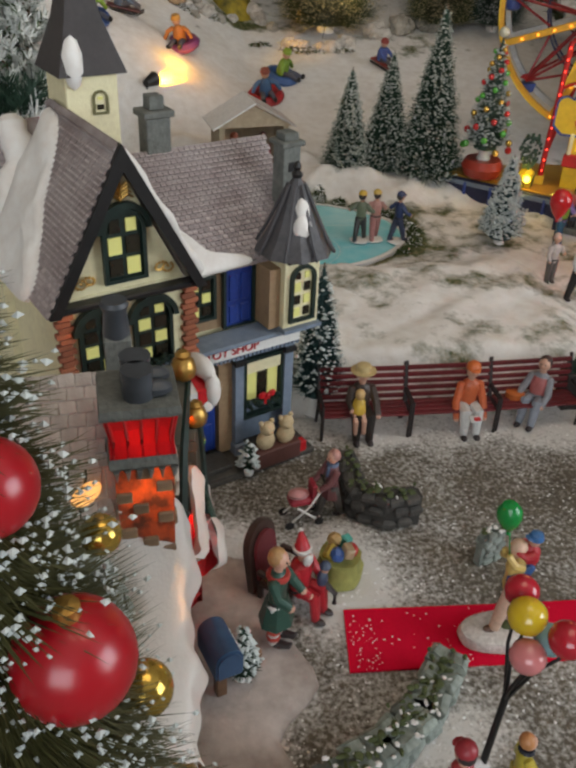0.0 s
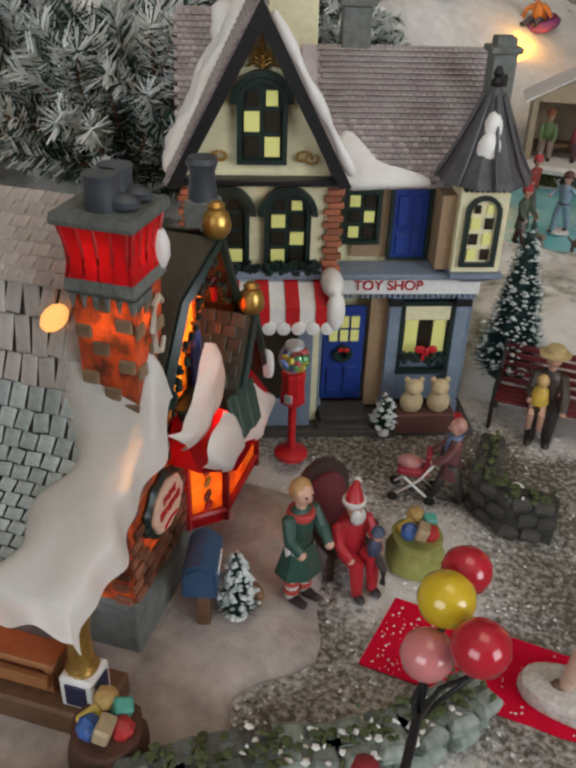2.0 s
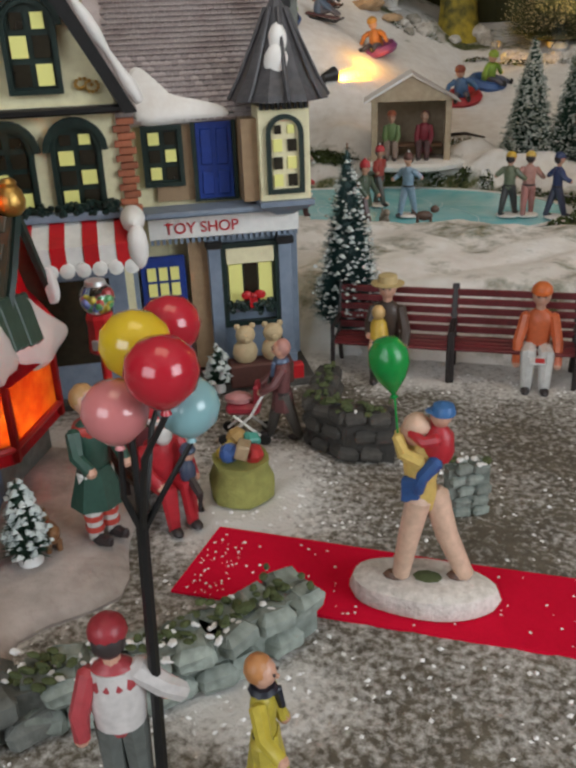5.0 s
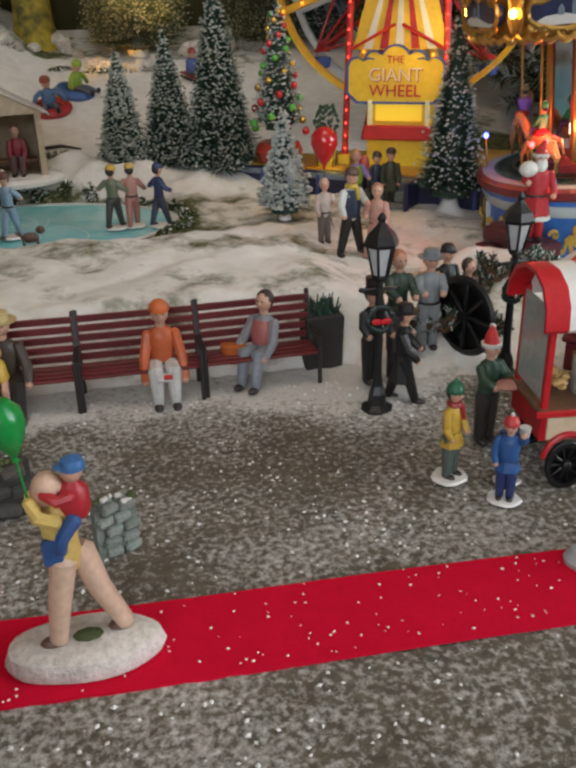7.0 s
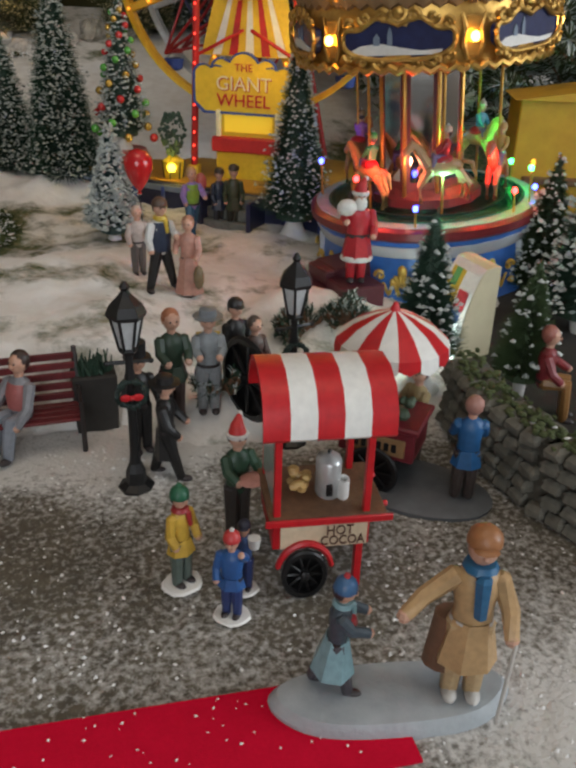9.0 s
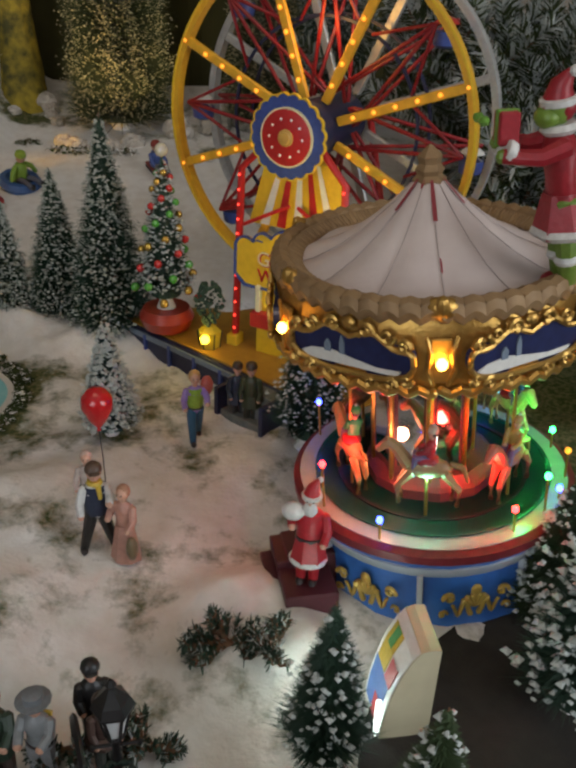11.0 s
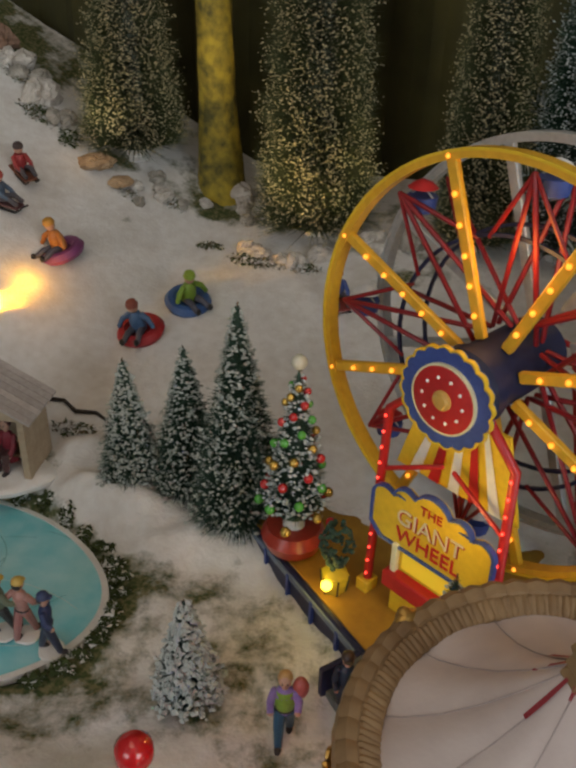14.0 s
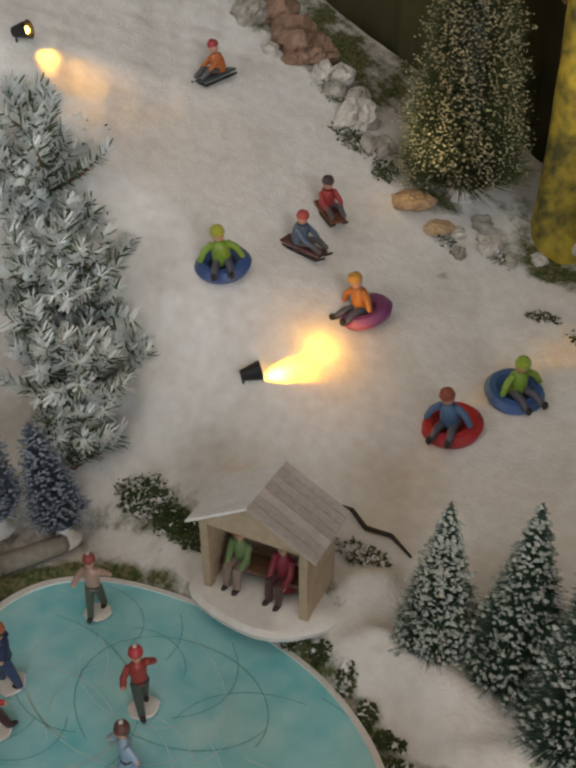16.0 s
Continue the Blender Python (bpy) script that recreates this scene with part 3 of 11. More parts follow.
# ---- toy shop ----
def tile_rows(parent, u0, u1, rows, origin, along, up, normal, w, h, name, material, wall=lambda f, u: True, limit=300, seed=2):
    """Overlapping roof tiles on a slope: the lower rows as single pieces, those past the limit as one joined piece."""
    rng = random.Random(seed)
    along, up, normal, origin = Vector(along), Vector(up), Vector(normal), Vector(origin)
    tile = Shape()
    lift = 0.0015
    mid = lift * 0.72
    tile.add([(-w * 0.445, 0.0002, lift), (w * 0.445, 0.0002, lift), (w * 0.445, h * 0.34, mid), (-w * 0.445, h * 0.34, mid)], [(0, 1, 2, 3)], 1)
    tile.add([(-w * 0.445, h * 0.34, mid), (w * 0.445, h * 0.34, mid), (w * 0.445, h * 1.25, 0), (-w * 0.445, h * 1.25, 0), (-w * 0.445, 0, 0), (w * 0.445, 0, 0), (-w * 0.445, 0.0002, lift), (w * 0.445, 0.0002, lift)], [(0, 1, 2, 3), (4, 5, 7, 6), (5, 2, 1, 7), (4, 6, 0, 3)])
    material = [material, TILE_EDGE]
    me = mesh_of(name, tile, material, False)
    frame3 = Matrix((along, up, normal)).transposed().to_4x4()
    rest, count = Shape(), 0
    n = int((u1 - u0) / w)
    for r in range(rows):
        for c in range(n + 1):
            u = u0 + (c + 0.5 * (r % 2)) * w
            if u > u1 or not wall(r / rows, u):
                continue
            p = origin + along * u + up * (r * h) + normal * rng.uniform(0, 0.0003)
            m = Matrix.Translation(p) @ frame3 @ pose(0, 0, 0, 0, 0, rng.uniform(-3, 3))
            if count < limit:
                ob = new(name, me)
                ob.parent = parent
                ob.matrix_basis = m
                count += 1
            else:
                rest.add(tile.v, tile.f[:1], 1, m)
                rest.add(tile.v, tile.f[1:], 0, m)
    if rest.f:
        tagged(part(name + "_field", rest, material, parent, smooth=False), kind="stuff")


def window(parent, m, outline_of, w, h, cols, rows, frame_mat, depth=0.003, seed=1, border=0.0022, dark=0.4):
    """A window: raised frame, bars and single panes, some lit and some dark."""
    rng = random.Random(seed)
    top = part("window", Shape().ring(outline_of(w, h), outline_of(w - 2 * border, h - 2 * border, z=border), depth), frame_mat, parent, at=m)
    iw, ih = w - 2 * border, h - 2 * border
    cw, ch = iw / cols, ih / rows
    head = len(outline_of(w, h)) > 4
    for r in range(rows):
        for c in range(cols):
            x, z = -iw / 2 + (c + 0.5) * cw, border + r * ch
            mat_ = DARK_PANE if (r + c + seed) % 2 and rng.random() < 0.85 or rng.random() < dark * 0.3 else YELLOW_PANE
            zz = ch
            if head and r == rows - 1:
                x, cw2, zz = x * 0.92, cw * 0.82, ch * 0.8
            else:
                cw2 = cw
            part("pane", Shape().box((x, depth * 0.72, z + zz / 2), (cw2 - 0.0026, 0.0012, zz - 0.0026)), mat_, top, smooth=False)
    back = Shape().prism(outline_of(w - border, h - border, z=border * 0.5), 0.0006, 0, pose(0, depth * 0.9, 0))
    part("window_back", back, frame_mat, top, smooth=False)
    return top


def snow_sheet(outline, thick, lump=0.0):
    """A rounded sheet of snow in x, y, lying on z = 0; lump makes it uneven."""
    n = len(outline)
    pts = []
    for k in range(n):
        p0, p1, p2, p3 = (outline[(k + d) % n] for d in (-1, 0, 1, 2))
        for t in (0, 0.33, 0.67):
            pts.append(tuple(0.5 * (2 * b + (c - a) * t + (2 * a - 5 * b + 4 * c - d) * t * t + (3 * b - a - 3 * c + d) * t ** 3) for a, b, c, d in zip(p0, p1, p2, p3)))
    m = len(pts)
    cx, cy = sum(p[0] for p in pts) / m, sum(p[1] for p in pts) / m
    vs = []
    for k, z in ((1.0, -0.001), (1.0, thick * 0.30), (0.95, thick * 0.72), (0.86, thick * 0.92), (0.72, thick), (0.56, thick * 1.04), (0.38, thick * 1.06), (0.20, thick * 1.08)):
        vs += [(cx + (x - cx) * k, cy + (y - cy) * k, z) for x, y in pts]
    fs = [(r * m + i, r * m + (i + 1) % m, (r + 1) * m + (i + 1) % m, (r + 1) * m + i) for r in range(7) for i in range(m)]
    fs.append(tuple(range(7 * m, 8 * m)))
    if lump:
        vs = [(x + lump * float(wobble(y, x, 210, 2)), y + lump * float(wobble(x, y, 230, 4)), z * (1 + 0.55 * float(wobble(x, y, 150, 1)) + 0.3 * float(wobble(x, y, 420, 3)))) for x, y, z in vs]
    return Shape().add(vs, fs)


def drape(y, left, right, nu=12, nv=18):
    """An uneven hanging sheet of snow between two edges in x, z, bulging towards -y."""
    def along(pts, f):
        k = min(int(f * (len(pts) - 1)), len(pts) - 2)
        p = [pts[max(0, min(len(pts) - 1, k + d))] for d in (-1, 0, 1, 2)]
        t = f * (len(pts) - 1) - k
        return tuple(0.5 * (2 * b + (c - a) * t + (2 * a - 5 * b + 4 * c - d) * t * t + (3 * b - a - 3 * c + d) * t ** 3) for a, b, c, d in zip(*p))

    vs = []
    for i in range(nv + 1):
        l_, r_ = along(left, i / nv), along(right, i / nv)
        for j in range(nu + 1):
            u = j / nu
            x, z = l_[0] + (r_[0] - l_[0]) * u, l_[1] + (r_[1] - l_[1]) * u
            puff = 0.0050 * (1 - abs(2 * u - 1) ** 3) * min(1.0, 0.35 + 3.0 * i / nv) - 0.0040 * max(0.0, i / nv - 0.86) / 0.14
            vs.append((x + 0.0012 * float(wobble(z, x, 260, 1)), y + 0.0015 - puff - 0.0011 * float(wobble(x, z, 300, 5)), z + 0.0012 * float(wobble(x, z, 240, 3))))
    w = nu + 1
    return Shape().add(vs, [(i * w + j, (i + 1) * w + j, (i + 1) * w + j + 1, i * w + j + 1) for i in range(nv) for j in range(nu)])


def toy_shop():
    top = holder("toy_shop", pose(0.0, 0.42, 0.0, 0, 0, 26), "cream and brick miniature toy shop with a snowy tiled roof", "building")
    g = Shape()
    # front wing with its steep gable
    g.box((-0.035, 0.047, 0.075), (0.070, 0.088, 0.150))
    g.prism([(-0.072, 0.148), (0.002, 0.148), (-0.035, 0.221)], 0.085, 0, pose(0, 0.004, 0))
    part("wall", g, CREAM, top, smooth=False)
    SET, SHOP = pose(0, 0.0125, 0.002), pose(0, 0.0090, -0.001)
    part("wall", Shape().box((0.044, 0.053, 0.069), (0.088, 0.078, 0.138)), CREAM, top, smooth=False, at=SET)
    recess = Shape().box((0.0445, 0.0135, 0.1165), (0.055, 0.004, 0.041)).box((0.0655, 0.004, 0.1165), (0.012, 0.022, 0.040))
    part("wall", recess, TAN, top, "tan plaster wall", smooth=False, at=SET)
    # main roof of the right wing
    run, rise = 0.047, 0.062
    ln = math.hypot(run, rise)
    up = Vector((0, run / ln, rise / ln))
    nrm = Vector((0, -rise / ln, run / ln))
    deck = Shape().add([(-0.01, 0.007, 0.1355), (0.091, 0.007, 0.1355), (0.091, 0.054, 0.1975), (-0.01, 0.054, 0.1975), (0.091, 0.101, 0.1355), (-0.01, 0.101, 0.1355), (-0.01, 0.012, 0.1335), (0.091, 0.012, 0.1335)], [(0, 1, 2, 3), (3, 2, 4, 5), (1, 0, 6, 7), (0, 3, 5, 6), (1, 7, 4, 2)])
    roof = part("roof", deck, ROOF_TILE, top, smooth=False, at=SET)
    tile_rows(roof, 0.0, 0.090, 25, (0.0, 0.0068, 0.1355), (1, 0, 0), up, nrm, 0.0036, 0.0031, "tile", ROOF_TILE, limit=300)
    # gable roof
    a, b = Vector((-0.0785, 0, 0.146)), Vector((-0.034, 0, 0.2285))
    for sgn, foot in ((-1, a), (1, Vector((0.0105, 0, 0.146)))):
        d = b - foot
        dn = d.normalized()
        nn = Vector((sgn * abs(dn.z), 0, abs(dn.x)))
        sl = Shape()
        for y0, y1 in ((-0.004, 0.092),):
            sl.add([(foot.x, y0, foot.z), (foot.x, y1, foot.z), (b.x, y1, b.z), (b.x, y0, b.z), *[(p.x - nn.x * 0.004, yy, p.z - nn.z * 0.004) for p, yy in ((foot, y0), (foot, y1), (b, y1), (b, y0))]], [(0, 3, 2, 1) if sgn > 0 else (0, 1, 2, 3), (4, 5, 6, 7), (0, 4, 7, 3), (0, 1, 5, 4), (1, 2, 6, 5)])
        ro = part("roof", sl, ROOF_TILE, top, smooth=False)
        if sgn < 0:
            part("snow", snow_sheet([(0.030, -0.004), (0.060, -0.006), (0.094, -0.004), (0.096, 0.040), (0.094, 0.088), (0.070, 0.084), (0.058, 0.066), (0.050, 0.046), (0.036, 0.026), (0.026, 0.010)], 0.0045, 0.0012), GLOSS_SNOW, top, "thick white snow on the gable roof", at=Matrix.Translation((foot.x, -0.004, foot.z)) @ Matrix((Vector((0, 1, 0)), dn, nn)).transposed().to_4x4())
            tile_rows(ro, 0.0, 0.094, 28, (foot.x, -0.004, foot.z), (0, 1, 0), dn, nn, 0.0036, 0.0031, "tile", ROOF_TILE, limit=150, seed=5)
        barge = Shape()
        w = 0.0058
        o = [(foot.x, foot.z), (b.x, b.z + 0.001), (b.x, b.z - 0.0125), (foot.x - sgn * w, foot.z - 0.0005)]
        if sgn > 0:
            o = o[::-1]
        barge.prism(o, 0.004, 0, pose(0, -0.0075, 0))
        part("bargeboard", barge, BLACK, top, "black bargeboard", smooth=False)
    part("gable_beam", Shape().box((-0.034, -0.0015, 0.1475), (0.080, 0.008, 0.0035), bevel=0.0008), BLACK, top)
    # snow on the roofs
    lie = Matrix.Translation((0.0, 0.0068, 0.1355)) @ Matrix((Vector((1, 0, 0)), up, nrm)).transposed().to_4x4()
    part("snow", snow_sheet([(0.010, 0.001), (0.030, 0.000), (0.053, 0.001), (0.055, 0.005), (0.044, 0.009), (0.033, 0.012), (0.024, 0.017), (0.019, 0.025), (0.012, 0.031), (0.007, 0.022)], 0.0035), GLOSS_SNOW, top, "white snow lying on the roof", at=SET @ lie)
    part("snow", Shape().tube([(0.012 - 0.040 * f, 0.004 + 0.002 * math.sin(9 * f), 0.1500 + 0.0720 * f) for f in [k / 10 for k in range(11)]], [0.0026 + 0.0010 * math.sin(k * 1.7) for k in range(11)], 0, 10), GLOSS_SNOW, top, "white snow lying along the gable")
    # windows
    window(top, pose(-0.033, -0.0005, 0.155), arch, 0.024, 0.040, 2, 3, DARK_GREEN, seed=1)
    window(top, pose(-0.0195, -0.0005, 0.101), arch, 0.0235, 0.041, 2, 4, DARK_GREEN, seed=2)
    window(top, pose(-0.0505, -0.0005, 0.101), arch, 0.0235, 0.041, 2, 4, DARK_GREEN, seed=3)
    window(top, SET @ pose(0.0215, 0.0085, 0.104), rect, 0.0205, 0.030, 2, 3, DARK_GREEN, seed=2)
    for x, z in ((-0.033, 0.155), (-0.0195, 0.101), (-0.0505, 0.101)):
        hood = Shape().ring([(0.0150 * math.cos(t), 0.0150 * math.sin(t)) for t in [math.pi * k / 12 for k in range(13)]] + [(-0.0150, -0.004), (0.0150, -0.004)], [(0.0120 * math.cos(t), 0.0120 * math.sin(t)) for t in [math.pi * k / 12 for k in range(13)]] + [(-0.0120, -0.004), (0.0120, -0.004)], 0.004, 0, pose(x, -0.0018, z + 0.0285))
        hood.f = [f for f in hood.f if not all(hood.v[i][2] < z + 0.0286 for i in f)]
        hood.s = [0] * len(hood.f)
        part("window_hood", hood, DARK_GREEN, top)
    orn = Shape()
    for sx in (-1, 1):
        side = Shape()
        for k in range(10):
            t = k / 9 * 5.0
            side.ball((-0.033 + sx * (0.020 + 0.0045 * math.cos(t) * (1 - k / 14)), 0.002, 0.158 + 0.0035 * math.sin(t) * (1 - k / 14)), 0.0009, 0, 6)
            side.ball((-0.033 + sx * (0.0245 + 0.003 * math.cos(t + 2)), 0.002, 0.1575 + 0.0025 * math.sin(t + 2)), 0.0008, 0, 6)
        part("gilt_scroll", side, GOLD, top, "gilt scroll ornament")
        for k in range(4):
            orn.tube([(-0.033, 0.0022, 0.199 + 0.002 * k), (-0.033 + sx * 0.004, 0.0018, 0.2015 + 0.002 * k), (-0.033 + sx * (0.007 - k * 0.001), 0.002, 0.1995 + 0.0025 * k)], [0.0008, 0.0009, 0.0006], 0, 6)
    orn.tube([(-0.033, 0.002, 0.196), (-0.033, 0.002, 0.212)], [0.001, 0.0006], 0, 6)
    part("gilt_ornament", orn, GOLD, top, "gilt scroll ornament")
    # brick pilasters
    rng = random.Random(8)
    bm = mesh_of("brick", Shape().box((0, 0, 0), (0.0082, 0.004, 0.0030), bevel=0.0004), BRICK, False)
    for x in (0.0035, -0.069):
        for k in range(13):
            ob = new("brick", bm)
            ob.parent = top
            ob.matrix_basis = pose(x + 0.0009 * (-1) ** k, 0.0022, 0.1005 + 0.0034 * k)
    # upper blue door
    door = part("door", Shape().box((0.0475, 0.0105, 0.1160), (0.0185, 0.002, 0.0400), bevel=0.0006), BLUE, top, "blue panelled door", at=SET)
    for x in (0.0435, 0.0515):
        for z, h in ((0.1045, 0.012), (0.1225, 0.018)):
            part("panel", Shape().box((x, 0.0090, z), (0.0058, 0.0014, h), bevel=0.0006), BLUE, door)
    part("door_frame", Shape().ring(rect(0.0225, 0.0435, 0.0475, 0.0955), rect(0.0185, 0.0405, 0.0475, 0.0965), 0.004, 0, pose(0, 0.008, 0)), DARK_GREEN, top, at=SET)
    # corner turret
    t = Shape().box((0.0835, 0.0060, 0.1215), (0.0255, 0.020, 0.046), bevel=0.0006)
    tur = part("turret", t, CREAM, top, at=pose(-0.0035, 0.0050, 0))
    window(tur, pose(0.0835, -0.0065, 0.1025), arch, 0.0185, 0.038, 2, 4, DARK_GREEN, seed=2)
    part("turret_base", Shape().lathe([(0.006, 0), (0.0125, 0.003), (0.0195, 0.006), (0.0195, 0.0085)], 0, 4, pose(0.0835, 0.006, 0.0905, 0, 0, 45)), SLATE_BLUE, tur, smooth=False)
    cone = Shape().lathe([(0.0245, 0), (0.0235, 0.003), (0.0185, 0.010), (0.0110, 0.026), (0.0050, 0.040), (0.0022, 0.045)], 0, 8, pose(0.0835, 0.0065, 0.1465, 0, 0, 22.5))
    lead = mat("dark_lead_roof", (0.10, 0.095, 0.10), 0.5, (0.04, 0.04, 0.045), 330, 0.5, 0.3)
    tr = part("turret_roof", cone, lead, tur, "dark lead turret roof", smooth=False)
    for k in range(8):
        an = radians(45 * k)
        rib = Shape().tube([(0.0835 + r_ * math.cos(an), 0.0065 + r_ * math.sin(an), 0.1465 + z_) for r_, z_ in ((0.0248, 0.001), (0.0192, 0.0105), (0.0115, 0.0265), (0.0052, 0.0405))], 0.0011, 0, 6)
        part("rib", rib, lead, tr)
    part("finial", Shape().lathe([(0.003, 0), (0.0034, 0.002), (0.0018, 0.004), (0.0026, 0.006), (0.0012, 0.009)], 0, 10, pose(0.0835, 0.0065, 0.191)), BLACK, tr)
    part("snow", Shape().ball((0.0810, -0.0045, 0.162), (0.0065, 0.005, 0.010), 0, 12, None).ball((0.0825, -0.001, 0.171), (0.005, 0.005, 0.010), 0, 12), GLOSS_SNOW, tr)
    for k in range(9):
        part("dentil", Shape().box((0.0725 + 0.00275 * k, -0.0055, 0.1445), (0.0016, 0.003, 0.0035)), BLACK, tr, smooth=False)
    ch = part("chimney", Shape().box((0.0885, 0.036, 0.170), (0.012, 0.012, 0.066), bevel=0.0008), STONE, top, "grey stone chimney")
    part("chimney_cap", Shape().box((0.0885, 0.036, 0.204), (0.016, 0.016, 0.003), bevel=0.0006).box((0.0885, 0.036, 0.2075), (0.010, 0.010, 0.005), bevel=0.0006), STONE, ch)
    part("chimney_opening", Shape().box((0.0885, 0.0302, 0.190), (0.005, 0.0012, 0.006), bevel=0.0004), BLACK, ch)
    ch = part("chimney", Shape().box((0.0185, 0.070, 0.202), (0.015, 0.012, 0.035), bevel=0.0008), STONE, top, "grey stone chimney")
    part("chimney_cap", Shape().box((0.0185, 0.070, 0.2205), (0.019, 0.016, 0.004), bevel=0.0006).box((0.0185, 0.070, 0.2265), (0.009, 0.009, 0.008), bevel=0.0006), STONE, ch)
    # shop front: ledge, sign, pillars, door and display window
    part("ledge", Shape().box((0.046, 0.003, 0.0960), (0.092, 0.020, 0.0030), bevel=0.0008), SLATE_BLUE, top, at=SHOP)
    sign = part("sign_board", Shape().box((0.049, 0.0045, 0.0880), (0.078, 0.004, 0.0125), bevel=0.0006), WHITE, top, "white sign board", at=SHOP)
    words("TOY SHOP", 0.0079, RED, sign, pose(0.0372, 0.0022, 0.0872, 90), 0.0005)
    for k in range(26):
        part("dentil", Shape().box((0.0115 + 0.003 * k, 0.0042, 0.0808), (0.0016, 0.003, 0.0026)), SLATE_BLUE, sign, smooth=False)
    for x, w in ((-0.0005, 0.0060), (0.0425, 0.0065), (0.0800, 0.0070)):
        pil = part("pillar", Shape().box((x, 0.006, 0.042), (w, 0.008, 0.076), bevel=0.0006), SLATE_BLUE, top, at=SHOP)
        part("capital", Shape().box((x, 0.0045, 0.0775), (w + 0.002, 0.010, 0.004), bevel=0.0006), BLACK, pil)
        part("plinth", Shape().box((x, 0.005, 0.008), (w + 0.002, 0.010, 0.012), bevel=0.0006), SLATE_BLUE, pil)
    part("porch_wall", Shape().box((0.0345, 0.0095, 0.044), (0.010, 0.006, 0.072)), TAN, top, smooth=False, at=SHOP)
    d = part("door", Shape().box((0.0155, 0.0090, 0.0420), (0.0235, 0.003, 0.060), bevel=0.0006), BLUE, top, "blue shop door with a wreath", at=SHOP)
    for cx in (0.0095, 0.0155, 0.0215):
        for z in (0.0545, 0.0630):
            part("pane", Shape().box((cx, 0.0070, z), (0.0045, 0.0015, 0.0068)), YELLOW_PANE, d, smooth=False)
    for cx in (0.0105, 0.0205):
        part("panel", Shape().box((cx, 0.0072, 0.0255), (0.0075, 0.0015, 0.018), bevel=0.0006), BLUE, d)
    wr = Shape().lathe([(0.0052, -0.0012), (0.0058, 0), (0.0052, 0.0012), (0.0030, 0.0012), (0.0026, 0), (0.0030, -0.0012)], 0, 12, pose(0.0155, 0.0060, 0.0430, 90), wave=0.06)
    part("wreath", wr, DARK_GREEN, d)
    part("bow", Shape().ball((0.0138, 0.0045, 0.0462), (0.0018, 0.001, 0.0014), 0, 8).ball((0.0172, 0.0045, 0.0462), (0.0018, 0.001, 0.0014), 0, 8), RED, d, "red bow")
    for k in range(2):
        part("doorstep", Shape().box((0.0155, -0.001 - 0.004 * k, 0.009 - 0.004 * k), (0.027 + 0.004 * k, 0.018, 0.004), bevel=0.0006), DARK_STONE, top, at=pose(0, 0.006, 0))
    sw = part("display_window", Shape().ring(rect(0.031, 0.046, 0.0615, 0.031), rect(0.026, 0.041, 0.0615, 0.0335), 0.004, 0, pose(0, 0.0030, 0)), DARK_GREEN, top, at=SHOP)
    part("blind", Shape().box((0.0615, 0.0045, 0.0705), (0.0255, 0.002, 0.0095), bevel=0.0003), CREAM, sw)
    for k, x in enumerate((0.0535, 0.0615, 0.0695)):
        part("pane", Shape().box((x, 0.0062, 0.0545), (0.0072, 0.0012, 0.021)), DARK_PANE if k == 1 else YELLOW_PANE, sw, smooth=False)
    fl = Shape()
    rng = random.Random(3)
    for _ in range(60):
        fl.ball((rng.uniform(0.049, 0.074), rng.uniform(-0.002, 0.003), rng.uniform(0.0395, 0.0455)), rng.uniform(0.001, 0.0019), 0, 5)
    part("garland", fl, DARK_GREEN, sw)
    part("bow", Shape().ball((0.0580, -0.001, 0.0495), (0.0032, 0.0015, 0.0026), 0, 8).ball((0.0650, -0.001, 0.0495), (0.0032, 0.0015, 0.0026), 0, 8).ball((0.0615, -0.002, 0.0495), 0.0016, 0, 8).box((0.0615, -0.001, 0.0455), (0.004, 0.001, 0.006)), RED, sw, "red bow")
    # awning over the left shop window
    aw = part("awning", Shape().add([(-0.070, 0.003, 0.1005), (0.004, 0.003, 0.1005), (0.004, -0.0245, 0.0900), (-0.070, -0.0245, 0.0900), (0.004, -0.0245, 0.0790), (-0.070, -0.0245, 0.0790), (0.004, 0.003, 0.0985), (-0.070, 0.003, 0.0985)], [(0, 3, 2, 1), (3, 5, 4, 2), (1, 2, 4, 6), (0, 7, 5, 3), (7, 6, 4, 5)]), WHITE, top, "red and white striped awning", smooth=False)
    for k in range(5):
        x = -0.0625 + 0.0150 * k
        part("stripe", Shape().add([(x - 0.0035, 0.0025, 0.1010), (x + 0.0035, 0.0025, 0.1010), (x + 0.0035, -0.0251, 0.0905), (x - 0.0035, -0.0251, 0.0905), (x + 0.0035, -0.0253, 0.0790), (x - 0.0035, -0.0253, 0.0790)], [(0, 3, 2, 1), (3, 5, 4, 2)]), RED, aw, "red stripe", smooth=False)
    for k in range(10):
        part("scallop", Shape().lathe([(0.0001, 0), (0.0036, 0.001), (0.0036, 0.0022), (0.0001, 0.003)], 0, 10, pose(-0.0663 + 0.0074 * k, -0.0235, 0.0792, 90)), WHITE, aw)
    part("snow", Shape().ball((0.003, -0.012, 0.0985), (0.006, 0.014, 0.006), 0, 12).ball((0.004, -0.024, 0.088), (0.005, 0.004, 0.011), 0, 12), GLOSS_SNOW, aw)
    bx = part("window_box", Shape().box((-0.034, -0.004, 0.1000), (0.066, 0.008, 0.004), bevel=0.0008), SLATE_BLUE, top)
    fl = Shape()
